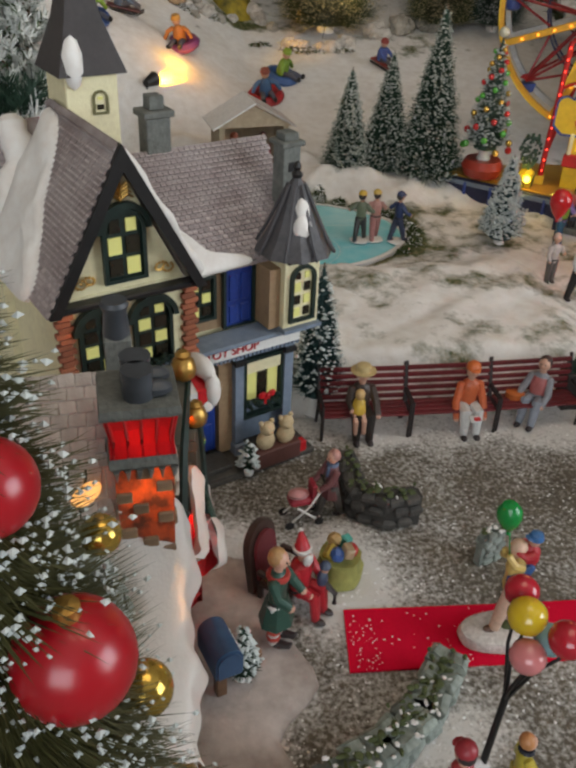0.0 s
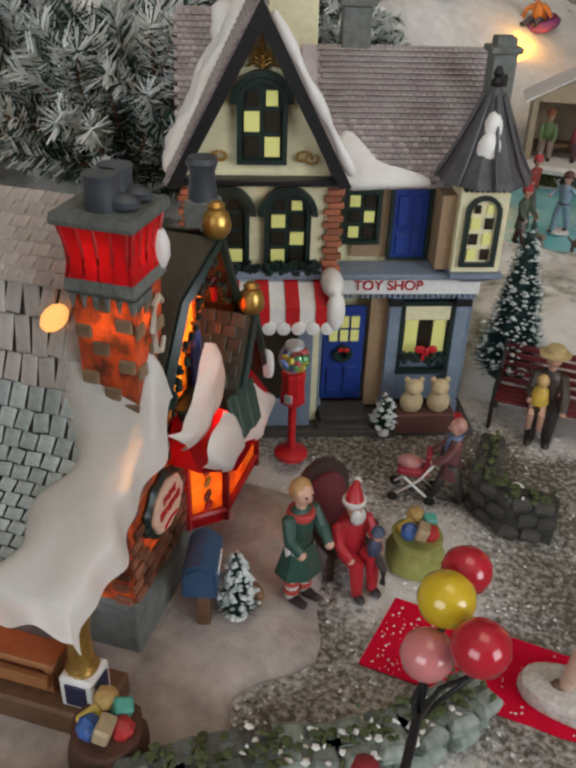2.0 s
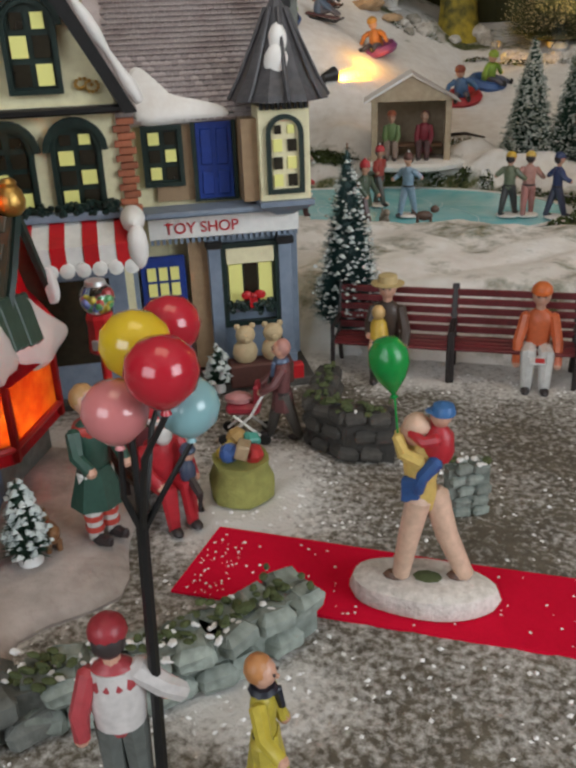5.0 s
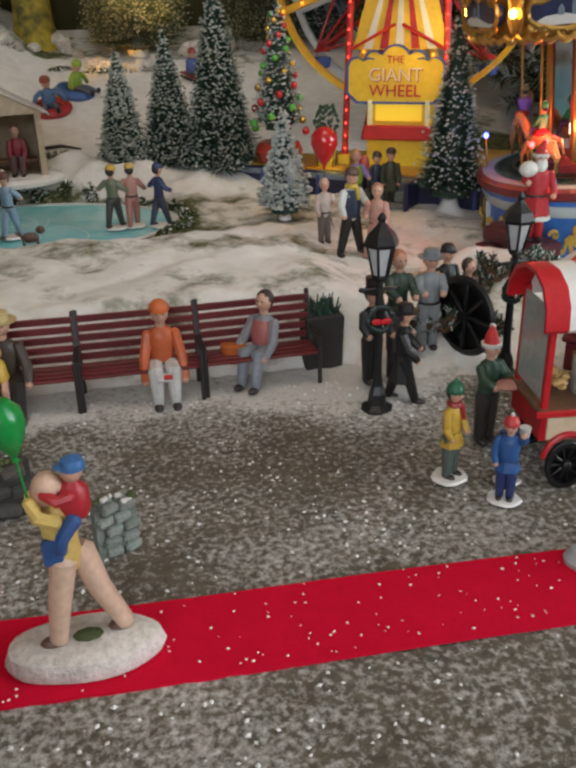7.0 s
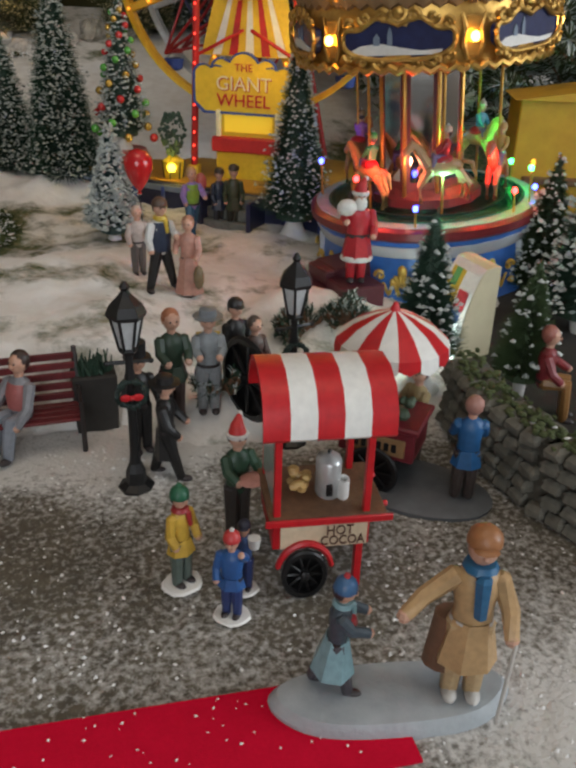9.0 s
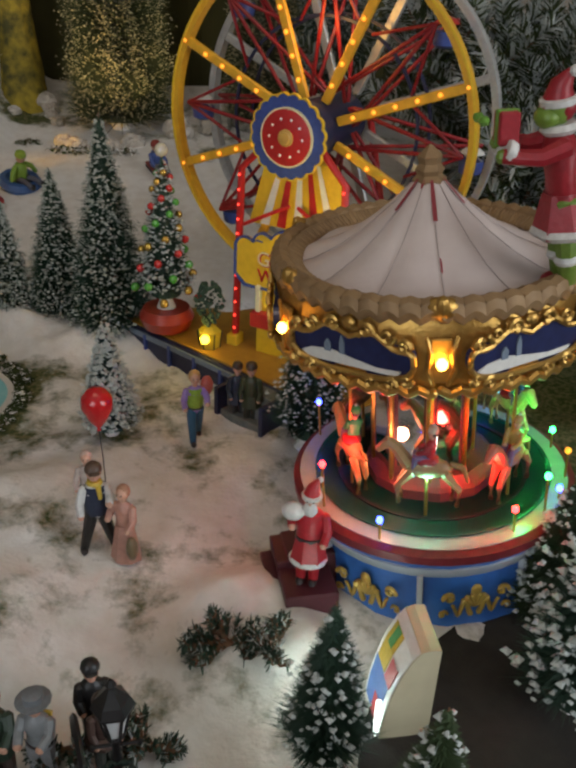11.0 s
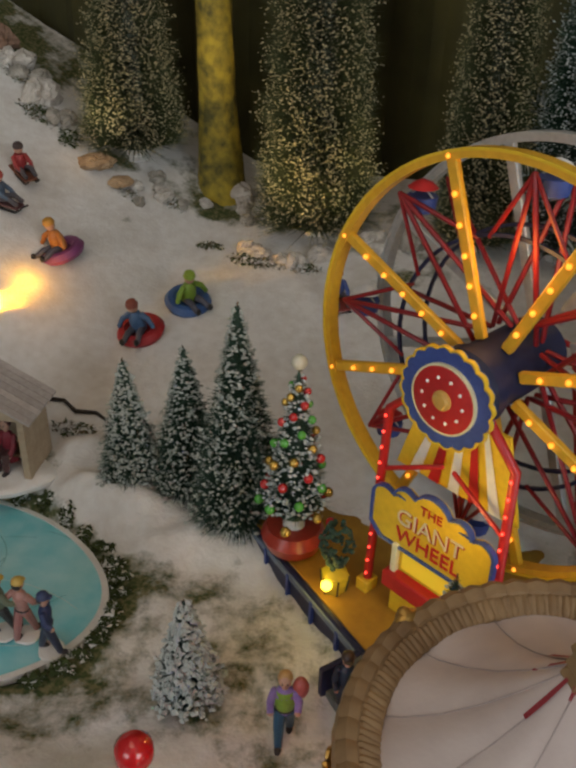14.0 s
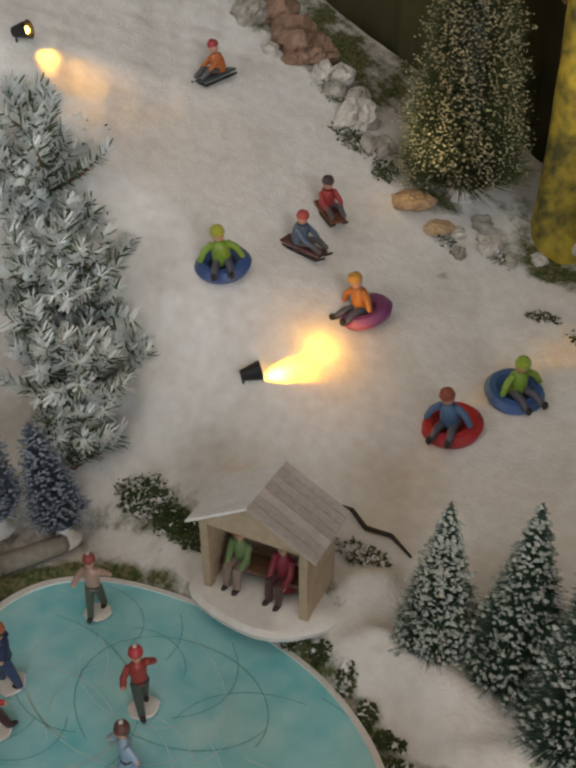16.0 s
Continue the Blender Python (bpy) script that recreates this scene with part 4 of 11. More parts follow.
    for _ in range(150):
        fl.ball((rng.uniform(-0.066, -0.002), rng.uniform(-0.008, -0.001), rng.uniform(0.101, 0.106)), rng.uniform(0.0010, 0.002), 0, 5)
    part("greenery", fl, DARK_GREEN, bx)
    part("shop_front", Shape().box((-0.037, 0.0005, 0.038), (0.066, 0.006, 0.074), bevel=0.0008), SLATE_BLUE, top)
    part("pane", Shape().box((-0.037, -0.0030, 0.046), (0.050, 0.0012, 0.044)), DARK_PANE, top, smooth=False)
    part("wall", Shape().box((0.0655, 0.0215, 0.048), (0.045, 0.006, 0.078)), SLATE_BLUE, top, "grey-blue shop front", smooth=False)
    part("foundation", Shape().box((0.0085, 0.044, 0.0025), (0.165, 0.105, 0.005), bevel=0.001), DARK_STONE, top)
    return top


toy_shop()

# ---- rear wing and tower of the toy shop ----
def shop_rear():
    top = holder("corner_house", pose(0.0, 0.42, 0.0, 0, 0, 26), "miniature house with a tiled roof and dark-capped cream tower", "building")
    part("wall", Shape().box((-0.040, 0.122, 0.073), (0.070, 0.056, 0.146)), CREAM, top, smooth=False)
    run, rise = 0.055, 0.082
    ln = math.hypot(run, rise)
    deck = Shape().add([(-0.078, 0.090, 0.142), (-0.002, 0.090, 0.142), (-0.002, 0.126, 0.210), (-0.078, 0.126, 0.210), (-0.002, 0.162, 0.142), (-0.078, 0.162, 0.142)], [(0, 1, 2, 3), (3, 2, 4, 5), (0, 3, 5), (1, 4, 2)])
    roof = part("roof", deck, ROOF_TILE, top, smooth=False)
    up = Vector((0, 0.036, 0.068)).normalized()
    tile_rows(roof, 0.0, 0.030, 22, (-0.078, 0.0895, 0.142), (1, 0, 0), up, Vector((0, -up.z, up.y)), 0.0040, 0.0034, "tile", ROOF_TILE, limit=240, seed=9)
    sn = Shape().tube([(-0.064 + 0.018 * f + 0.003 * math.sin(11 * f), 0.085 + 0.037 * f, 0.143 + 0.066 * f) for f in [k / 12 for k in range(13)]], [0.013 - 0.004 * k / 12 + 0.001 * math.sin(k * 2.1) for k in range(13)], 0, 14)
    part("snow", sn, GLOSS_SNOW, top, "white snow lying in the roof valley")
    tw = part("tower", Shape().box((-0.016, 0.088, 0.200), (0.030, 0.030, 0.088), bevel=0.001), CREAM, top)
    part("tower_roof", Shape().lathe([(0.0275, 0.0), (0.0265, 0.002), (0.015, 0.026), (0.005, 0.058), (0.0005, 0.066)], 0, 4, pose(-0.016, 0.088, 0.2435, 0, 0, 45)), mat("charcoal_roof", (0.05, 0.042, 0.042), 0.6, (0.03, 0.026, 0.026), 300), tw, "dark pointed tower roof", smooth=False)
    window(tw, pose(-0.012, 0.0715, 0.222), arch, 0.009, 0.013, 1, 2, mat("olive_frame", (0.16, 0.15, 0.06), 0.5), depth=0.002, border=0.0012)
    part("snow", Shape().ball((-0.026, 0.072, 0.250), (0.006, 0.005, 0.014), 0, 10), GLOSS_SNOW, tw)


shop_rear()


# ---- lit cottage ----
GLOW_BRICK = see_through("glowing_brick_glaze", (0.46, 0.10, 0.035), 0.36, (0.09, 0.035, 0.026), 130, 0.07)
GLOW_RED = see_through("glowing_red_glaze", (0.60, 0.010, 0.022), 0.55, (0.34, 0.006, 0.014), 90)
GLOW_ORANGE = see_through("glowing_orange_glaze", (0.84, 0.36, 0.05), 0.65, (0.62, 0.13, 0.02), 110, 0.1)
GLOW_SNOW = see_through("porcelain_snow", (0.82, 0.79, 0.74), 0.30, (0.72, 0.66, 0.60), 90)


FRONT = pose(0.010, 0.008, -0.0085)


def cottage_roof(x, y):
    """Height of the swept roof over the plan of the cottage."""
    s = np.clip((x + 0.028) / 0.064, 0, 1)
    back = np.clip((0.110 - x) / 0.074, 0, 1)
    hip = np.clip((y + 0.006) / 0.040, 0, 1) ** 0.6
    return 0.066 + 0.036 * np.minimum(s, back) + 0.052 * np.minimum(s ** 5, back ** 1.5) * hip


def cottage():
    top = holder("lit_cottage", pose(0.003, 0.226, 0.0, 0, 0, 96), "lit brick cottage with snowy roof and red lantern chimney", "building")
    part("snow_base", snow_sheet([(-0.058, -0.022), (-0.030, -0.046), (0.004, -0.034), (0.030, -0.060), (0.062, -0.052), (0.086, -0.050), (0.122, -0.040), (0.132, 0.010), (0.128, 0.100), (-0.050, 0.104), (-0.066, 0.040)], 0.0055), mat("dusty_snow_glaze", (0.60, 0.53, 0.49), 0.85, (0.20, 0.165, 0.14), 85, 0.52, 0.9, 300, contrast=0.20), top, "dusty snow apron round the cottage")
    part("porch_floor", Shape().box((-0.020, 0.044, 0.0100), (0.024, 0.082, 0.013), bevel=0.0012), WOOD, top, "brown wooden porch floor")
    part("plinth", Shape().box((0.058, 0.047, 0.0265), (0.118, 0.096, 0.028), bevel=0.001), STONE, top, at=FRONT)
    # walls: a thin lit shell, open below
    w = Shape()
    xs = [0.0, 0.010, 0.020, 0.030, 0.040, 0.060, 0.090, 0.115]
    tops = [float(cottage_roof(x + 0.010, 0.010)) + 0.0055 if x < 0.035 else 0.112 for x in xs]
    for i in range(len(xs) - 1):
        w.add([(xs[i], 0, 0.038), (xs[i + 1], 0, 0.038), (xs[i + 1], 0, tops[i + 1]), (xs[i], 0, tops[i])], [(0, 1, 2, 3)])
    w.add([(0, 0.09, 0.038), (0, 0, 0.038), (0, 0, tops[0]), (0, 0.09, 0.098)], [(0, 1, 2, 3)])
    w.add([(0.115, 0, 0.038), (0.115, 0.09, 0.038), (0.115, 0.09, 0.112), (0.115, 0, 0.112)], [(0, 1, 2, 3)])
    wall = part("wall", w, GLOW_BRICK, top, "glowing brick wall", smooth=False, at=FRONT)
    # single raised stones and bricks on the two seen walls
    rng = random.Random(21)
    stone = [mat("glazed_stone", (0.27, 0.10, 0.055), 0.32, (0.13, 0.05, 0.03), 200, random_tint=0.6)]
    bm1 = mesh_of("brick", Shape().box((0, 0, 0), (0.0070, 0.002, 0.0040), bevel=0.0006), stone, False)
    for k in range(5):
        for e in (0, 1):
            ob = new("brick", bm1)
            ob.parent = wall
            ob.matrix_basis = pose(0.004 - 0.0012 * (k % 2), -0.0006, 0.042 + 0.0062 * k) if e == 0 else pose(-0.0006, 0.004 + 0.001 * (k % 2), 0.042 + 0.0062 * k, 0, 0, 90)
    for k in range(84):
        r_ = k // 7
        x, z = 0.006 + 0.0074 * (k % 7) + 0.0036 * (r_ % 2) + rng.uniform(-0.0006, 0.0006), 0.0415 + 0.0050 * r_
        if (x - 0.026) ** 2 + (z - 0.070) ** 2 < 0.018 ** 2 or z > float(cottage_roof(x + 0.010, 0.010)) + 0.0065:
            continue
        ob = new("brick", bm1)
        ob.parent = wall
        ob.matrix_basis = pose(x, -0.0005 + rng.uniform(-0.0004, 0.0003), z, 0, rng.uniform(-5, 5), 0)
    # wreath sign with its lettering as plain bars
    sign = part("wreath_sign", Shape().lathe([(0.0158, 0), (0.0164, 0.0015), (0.0150, 0.003)], 0, 48, pose(0.0255, -0.0005, 0.0715, 90), 0.82, wave=0.06, waves=9), DARK_GREEN, top, "cream oval sign in a green wreath", at=FRONT)
    part("plate", Shape().lathe([(0.0134, 0), (0.0134, 0.0015), (0.0128, 0.002)], 0, 32, pose(0.0255, -0.0030, 0.0715, 90), 0.80, wave=0.035, waves=8), mat("sign_cream", (0.80, 0.52, 0.38), 0.5, (0.70, 0.42, 0.30), 160), sign, "cream plate")
    for k, (bw, bz) in enumerate(((0.012, 0.0765), (0.019, 0.0712))):
        for j in range(5):
            part("writing_bar", Shape().box((0.0255 - bw / 2 + bw * (j + 0.5) / 5, -0.0053, bz), (bw / 5 - 0.0009, 0.0004, 0.0026 if j % 2 else 0.0034)), RED, sign, smooth=False)
    part("flourish", Shape().tube([(0.0195, -0.0053, 0.0640), (0.0255, -0.0053, 0.0650), (0.0315, -0.0053, 0.0640)], 0.0005, 0, 5), RED, sign)
    # bay window
    bay = part("bay", Shape().add([(0.050, -0.001, 0.036), (0.062, -0.014, 0.036), (0.104, -0.014, 0.036), (0.112, -0.001, 0.036), (0.050, -0.001, 0.042), (0.062, -0.014, 0.042), (0.104, -0.014, 0.042), (0.112, -0.001, 0.042)], [(0, 1, 5, 4), (1, 2, 6, 5), (2, 3, 7, 6), (4, 5, 6, 7)]), GLOW_RED, top, "red bay window", smooth=False, at=FRONT)
    for (x0, y0), (x1, y1) in (((0.050, -0.001), (0.062, -0.014)), ((0.062, -0.014), (0.104, -0.014)), ((0.104, -0.014), (0.112, -0.001))):
        part("pane", Shape().add([(x0, y0, 0.042), (x1, y1, 0.042), (x1, y1, 0.076), (x0, y0, 0.076)], [(0, 1, 2, 3)]), GLOW_ORANGE, bay, smooth=False)
        for x, y in ((x0, y0), (x1, y1)):
            part("mullion", Shape().box((x, y - 0.0008, 0.058), (0.0026, 0.0026, 0.042), bevel=0.0003), FAIR_RED, bay)
        part("rail", Shape().tube([(x0, y0 - 0.001, 0.043), (x1, y1 - 0.001, 0.043)], 0.0015, 0, 6), FAIR_RED, bay)
        part("rail", Shape().tube([(x0, y0 - 0.001, 0.075), (x1, y1 - 0.001, 0.075)], 0.0015, 0, 6), FAIR_RED, bay)
    for z, c in ((0.048, (0.40, 0.03, 0.02)), (0.054, (0.16, 0.04, 0.02)), (0.061, (0.50, 0.22, 0.03)), (0.067, (0.42, 0.05, 0.02))):
        part("display_shape", Shape().ball((0.0555, -0.0090, z), (0.0040, 0.0012, 0.0022), 0, 10), paint(*c), bay)
    part("greenery", Shape().box((0.108, -0.008, 0.056), (0.004, 0.010, 0.040), bevel=0.0015), NEEDLE, bay)
    # hipped roof over the bay, with its lobes of snow and green shingles
    UP = pose(0, 0, 0, 90)
    part("bay_roof", Shape().add([(0.046, 0.004, 0.098), (0.108, 0.004, 0.098), (0.120, -0.012, 0.066), (0.098, -0.016, 0.064), (0.060, -0.016, 0.066), (0.044, -0.006, 0.074), (0.046, 0.010, 0.074), (0.118, 0.010, 0.066)], [(0, 5, 4, 3, 1), (1, 3, 2), (0, 6, 5), (1, 2, 7), (2, 3, 4, 5, 6, 7)]), GLOW_RED, top, "glowing red hipped roof over the bay", smooth=False)
    for y, lab, left, right in ((-0.0050, "rosy lit snow drift hanging from the gable", ((0.0600, 0.1225), (0.0510, 0.1110), (0.0410, 0.1015), (0.0295, 0.0985)), ((0.0690, 0.1180), (0.0745, 0.1100), (0.0720, 0.0935), (0.0430, 0.0845))), (-0.0135, "rosy lit snow lobe over the bay window", ((0.0580, 0.0960), (0.0475, 0.0945), (0.0390, 0.0905), (0.0430, 0.0780)), ((0.0640, 0.0900), (0.0740, 0.0720), (0.0680, 0.0655), (0.0560, 0.0670))), (-0.0135, "rosy lit snow lobe over the bay window", ((0.0900, 0.0905), (0.0905, 0.0775), (0.0780, 0.0745), (0.0765, 0.0650)), ((0.0990, 0.0800), (0.1180, 0.0665), (0.1090, 0.0615), (0.0965, 0.0590)))):
        part("snow", drape(y, left, right), GLOW_SNOW, top, lab)
    for k in range(5):
        part("green_shingle", Shape().box((0, 0, 0), (0.0058, 0.0020, 0.0200), bevel=0.0008), mat("green_shingle_glaze", (0.045, 0.085, 0.06), 0.45, (0.02, 0.04, 0.03), 160) if k == 0 else bpy.data.materials["green_shingle_glaze"], top, at=pose(0.0655 + 0.0058 * k, -0.0135 - 0.0005 * (k % 2), 0.0870 - 0.0012 * k, -14, 4, 0))
    part("gable_wall", Shape().box((0.073, 0.020, 0.0985), (0.070, 0.018, 0.026), bevel=0.001), GLOW_BRICK, top, "glowing brick wall under the gable", smooth=False)
    mossy = mat("mossy_shingle", (0.085, 0.072, 0.045), 0.6, (0.035, 0.035, 0.022), 200, random_tint=0.35)
    slate = mesh_of("shingle", Shape().box((0, 0, 0), (0.0062, 0.0060, 0.0014), bevel=0.0004), mossy, False)
    # tall gable with deep eaves, and the smaller one before it
    for (ax, az), feet, face_y, eave, back in (((0.0757, 0.1575), ((0.0370, 0.1060), (0.1060, 0.1080)), 0.0105, -0.0035, 0.044), ((0.0956, 0.1185), ((0.0765, 0.0880), (0.1130, 0.0840)), -0.0040, -0.0105, 0.024)):
        (lx, lz), (rx, rz) = feet
        big = az > 0.13
        gb = part("gable", Shape().prism([(lx + 0.002, lz - 0.004), (rx - 0.002, rz - 0.004), (ax, az - 0.003)] + ([(0.0535, 0.1385)] if big else []), 0.020, 0, pose(0, face_y, 0)), GLOW_ORANGE if big else GLOW_RED, top, "glowing half-timbered gable" if big else "glowing red gable", smooth=False)
        for sgn, (fx, fz) in ((-1, (lx, lz)), (1, (rx, rz))):
            y0 = eave
            d = Vector((fx - ax, 0, fz - az)).normalized()
            n = Vector((-d.z * sgn, 0, d.x * sgn)) * (1 if (-d.z * sgn) * sgn > 0 else -1)
            ex, ez = fx + d.x * 0.004, fz + d.z * 0.004
            if big and sgn < 0:
                # bell-cast slope: shallow above, steep below
                line = [(ax, eave, az), (0.0525, 0.0020, 0.1415), (0.0365, 0.0060, 0.1040)]
                bell = Shape().add([p for x, y, z in line for p in ((x, y, z), (x, back, z), (x - 0.002, y, z + 0.002), (x - 0.002, back, z + 0.002))], [(0, 1, 5, 4), (4, 5, 9, 8), (6, 7, 3, 2), (10, 11, 7, 6), (2, 0, 4, 6), (6, 4, 8, 10)])
                part("gable_roof", bell, mossy, gb, "dark bell-cast roof slope", smooth=False)
                part("bargeboard", Shape().tube([(x, y - 0.001, z) for x, y, z in line], [0.0016, 0.0026, 0.0034], 0, 5), DARK_GREEN, gb, "dark green bargeboard")
                continue
            slab_ = Shape().add([(ax, eave, az), (ax, back, az), (ex, back, ez), (ex, y0, ez), (ax + n.x * 0.003, eave, az + n.z * 0.003), (ax + n.x * 0.003, back, az + n.z * 0.003), (ex + n.x * 0.003, back, ez + n.z * 0.003), (ex + n.x * 0.003, y0, ez + n.z * 0.003)], [(0, 1, 2, 3), (7, 6, 5, 4), (0, 3, 7, 4), (3, 2, 6, 7), (2, 1, 5, 6)])
            ro = part("gable_roof", slab_, mossy, gb, smooth=False)
            ln = math.hypot(ex - ax, ez - az)
            tilt = math.degrees(math.atan2(-d.z, abs(d.x))) * -sgn
            for i in range(int(ln / 0.0052)):
                for j in range(int((back - eave) / 0.0064)):
                    p = Vector((ax, 0, az)) + d * (0.003 + 0.0052 * i) + n * 0.0036
                    y = eave + 0.0045 + 0.0064 * (j + 0.5 * (i % 2))
                    if y < back - 0.002:
                        ob = new("shingle", slate)
                        ob.parent = ro
                        ob.matrix_basis = pose(p.x, y, p.z, 0, -tilt, 0) @ pose(0, 0, 0, rng.uniform(-4, 4), 6 * sgn, rng.uniform(-8, 8))
            part("bargeboard", Shape().tube([(ax, eave - 0.001, az + 0.001), ((ax + ex) / 2, eave - 0.001, (az + ez) / 2 - 0.001), (ex, eave - 0.001, ez)], 0.0019, 0, 5), DARK_GREEN, gb, "dark green bargeboard")
        if big:
            part("timber", Shape().tube([(0.0500, 0.0095, 0.1290), (0.0600, 0.0085, 0.1335), (0.0740, 0.0080, 0.1365), (0.0880, 0.0080, 0.1345), (0.0960, 0.0085, 0.1300)], 0.0024, 0, 7), DARK_GREEN, gb, "curved green beam")
            for x0, z0, x1, z1 in ((0.0460, 0.110, 0.0520, 0.129), (0.0660, 0.108, 0.0660, 0.134), (0.0840, 0.108, 0.0820, 0.135), (0.0440, 0.1095, 0.1020, 0.1095)):
                part("timber", Shape().tube([(x0, 0.0092, z0), (x1, 0.0092, z1)], 0.0013, 0, 5), WOOD, gb)
            part("ribbon", Shape().tube([(0.0870, 0.004, 0.1480), (0.0900, 0.003, 0.1400), (0.0865, 0.003, 0.1340), (0.0905, 0.004, 0.1260)], [0.0012, 0.0026, 0.0020, 0.0012], 0, 7), RED, gb, "red ribbon")
            part("ribbon", Shape().tube([(0.0800, 0.005, 0.1465), (0.0730, 0.004, 0.1420), (0.0660, 0.006, 0.1400)], [0.0010, 0.0024, 0.0010], 0, 7), RED, gb, "red ribbon")
            lv = Shape()
            for k in range(70):
                f, side_ = rng.random(), rng.choice((lx, rx))
                lv.ball((ax + (side_ - ax) * f + rng.uniform(-0.002, 0.002), 0.0035 * (1 if side_ == lx else 0) * f - 0.001 + rng.uniform(-0.001, 0.001), az - 0.006 + (lz - az) * f + rng.uniform(-0.003, 0.003)), rng.uniform(0.0008, 0.0017), 0, 5)
            tagged(part("garland", lv, DARK_GREEN, gb), kind="stuff")
        else:
            part("snow", snow_sheet([(0.1085, 0.0960), (0.1125, 0.0930), (0.1150, 0.0840), (0.1120, 0.0800), (0.1090, 0.0880)], 0.003), GLOSS_SNOW, gb, at=pose(0, -0.0120, 0) @ UP)
        part("finial", Shape().lathe([(0.0030, 0.0), (0.0050, 0.002), (0.0056, 0.005), (0.0046, 0.009), (0.0030, 0.0105), (0.0034, 0.012), (0.0018, 0.0135)], 0, 14, pose(ax, eave + 0.0005, az + 0.0015)), GOLD, gb, "golden acorn finial")
    win = part("oval_window", Shape().ring(arch(0.0145, 0.0240), arch(0.0108, 0.0203, z=0.0018), 0.003, 0, pose(0.0575, 0.0060, 0.0975)), GOLD, top, "small arched window in a gilt frame")
    for r in range(3):
        for c in (-1, 1):
            part("pane", Shape().box((0.0575 + 0.0027 * c, 0.0082, 0.1025 + 0.0060 * r), (0.0044, 0.001, 0.0050)), ORANGE_PANE, win, smooth=False)
    part("shutter", Shape().box((0.0725, 0.0055, 0.1060), (0.0070, 0.002, 0.0270), bevel=0.0005), FAIR_BLUE, top, "blue shutter")
    part("window_box", Shape().box((0.0580, 0.0035, 0.0955), (0.0200, 0.006, 0.005), bevel=0.0008), DARK_GREEN, top)
    # swept roof with single shingles, and snow over its front corner
    n1, n2 = 26, 30
    vs, fs = [], []
    for i in range(n1 + 1):
        for j in range(n2 + 1):
            x, y = -0.029 + 0.071 * i / n1, 0.014 - 0.004 * i / n1 + 0.081 * j / n2
            vs.append((x, y, float(cottage_roof(x, y))))
    for i in range(n1):
        for j in range(n2):
            a = i * (n2 + 1) + j
            fs.append((a, a + n2 + 1, a + n2 + 2, a + 1))
    rf = part("roof", Shape().add(vs, fs), DARK_STONE, top)
    sh = Shape().box((0, 0, 0.0006), (0.0066, 0.0060, 0.0014), bevel=0.0004)
    tile = {True: mesh_of("shingle", sh, PALE_TILE, False), False: mesh_of("shingle", sh, GREY_TILE, False)}
    for i in range(16):
        for j in range(14):
            s = (i + 0.5) / 16
            x = -0.027 + 0.063 * s
            y = 0.026 + 0.0068 * (j + 0.5 * (i % 2))
            if y > 0.100:
                continue
            z = float(cottage_roof(x, y))
            dz = (float(cottage_roof(x + 0.002, y)) - z) / 0.002
            ob = new("shingle", tile[s > 0.80])
            ob.parent = rf
            ob.matrix_basis = pose(x, y, z + 0.0008, 0, -math.degrees(math.atan(dz)) + 5, 0) @ pose(0, 0, 0, 0, rng.uniform(-4, 4), rng.uniform(-10, 10)) @ Matrix.Diagonal((0.0039 * math.hypot(1, dz) * rng.uniform(0.86, 1.0) / 0.0066, rng.uniform(0.90, 1.03), 1, 1))
    # upper roof behind the chimney, with pale shingles
    ridge = part("roof", Shape().add([(0.034, 0.028, 0.150), (0.034, 0.106, 0.150), (0.068, 0.106, 0.170), (0.068, 0.028, 0.170), (0.116, 0.106, 0.112), (0.116, 0.028, 0.112)], [(0, 3, 2, 1), (3, 5, 4, 2), (0, 5, 3), (1, 2, 4)]), PALE_TILE, top, smooth=False)
    for i in range(7):
        for j in range(11):
            ob = new("shingle", tile[True])
            ob.parent = ridge
            ob.matrix_basis = pose(0.035 + 0.0050 * i, 0.031 + 0.0066 * (j + 0.5 * (i % 2)), 0.1515 + 0.0029 * i, 0, -24, 0) @ pose(0, 0, 0, 0, 0, rng.uniform(-6, 6)) @ Matrix.Diagonal((1.0, 1.08, 1, 1))
    part("dormer_pane", Shape().ball((0, 0, 0), (0.002, 0.0042, 0.0075), 0, 12), lit("lit_dormer_pane", (1.0, 0.48, 0.14), 0.55), top, "glowing orange dormer pane", at=pose(0.0300, 0.0400, 0.1400, 45, 0, 0))
    vs, fs = [], []
    m1, m2 = 40, 26
    for i in range(m1 + 1):
        for j in range(m2 + 1):
            f, g = i / m1, j / m2
            x = -0.0335 + 0.0705 * f
            reach = 0.029 + 0.007 * math.sin(6 * f + 0.6) + 0.004 * math.sin(17 * f) + 0.008 * f
            verge = 0.005 - 0.005 * f + 0.0022 * math.sin(13 * f) + 0.0012 * math.sin(29 * f)
            y = verge + (reach - verge + 0.004) * g
            z = float(cottage_roof(x, y))
            fat = 0.0065 * (1 - (2 * g - 1) ** 4) * (1 - (2 * f - 1) ** 8) + 0.0022 * float(wobble(x, y, 130, 2))
            drip = 0.007 * (1 - step(0.0, 0.10, g)) + 0.009 * (1 - step(0.0, 0.07, f)) * (0.7 + 0.3 * math.sin(9 * g))
            vs.append((x, y, z + fat - drip))
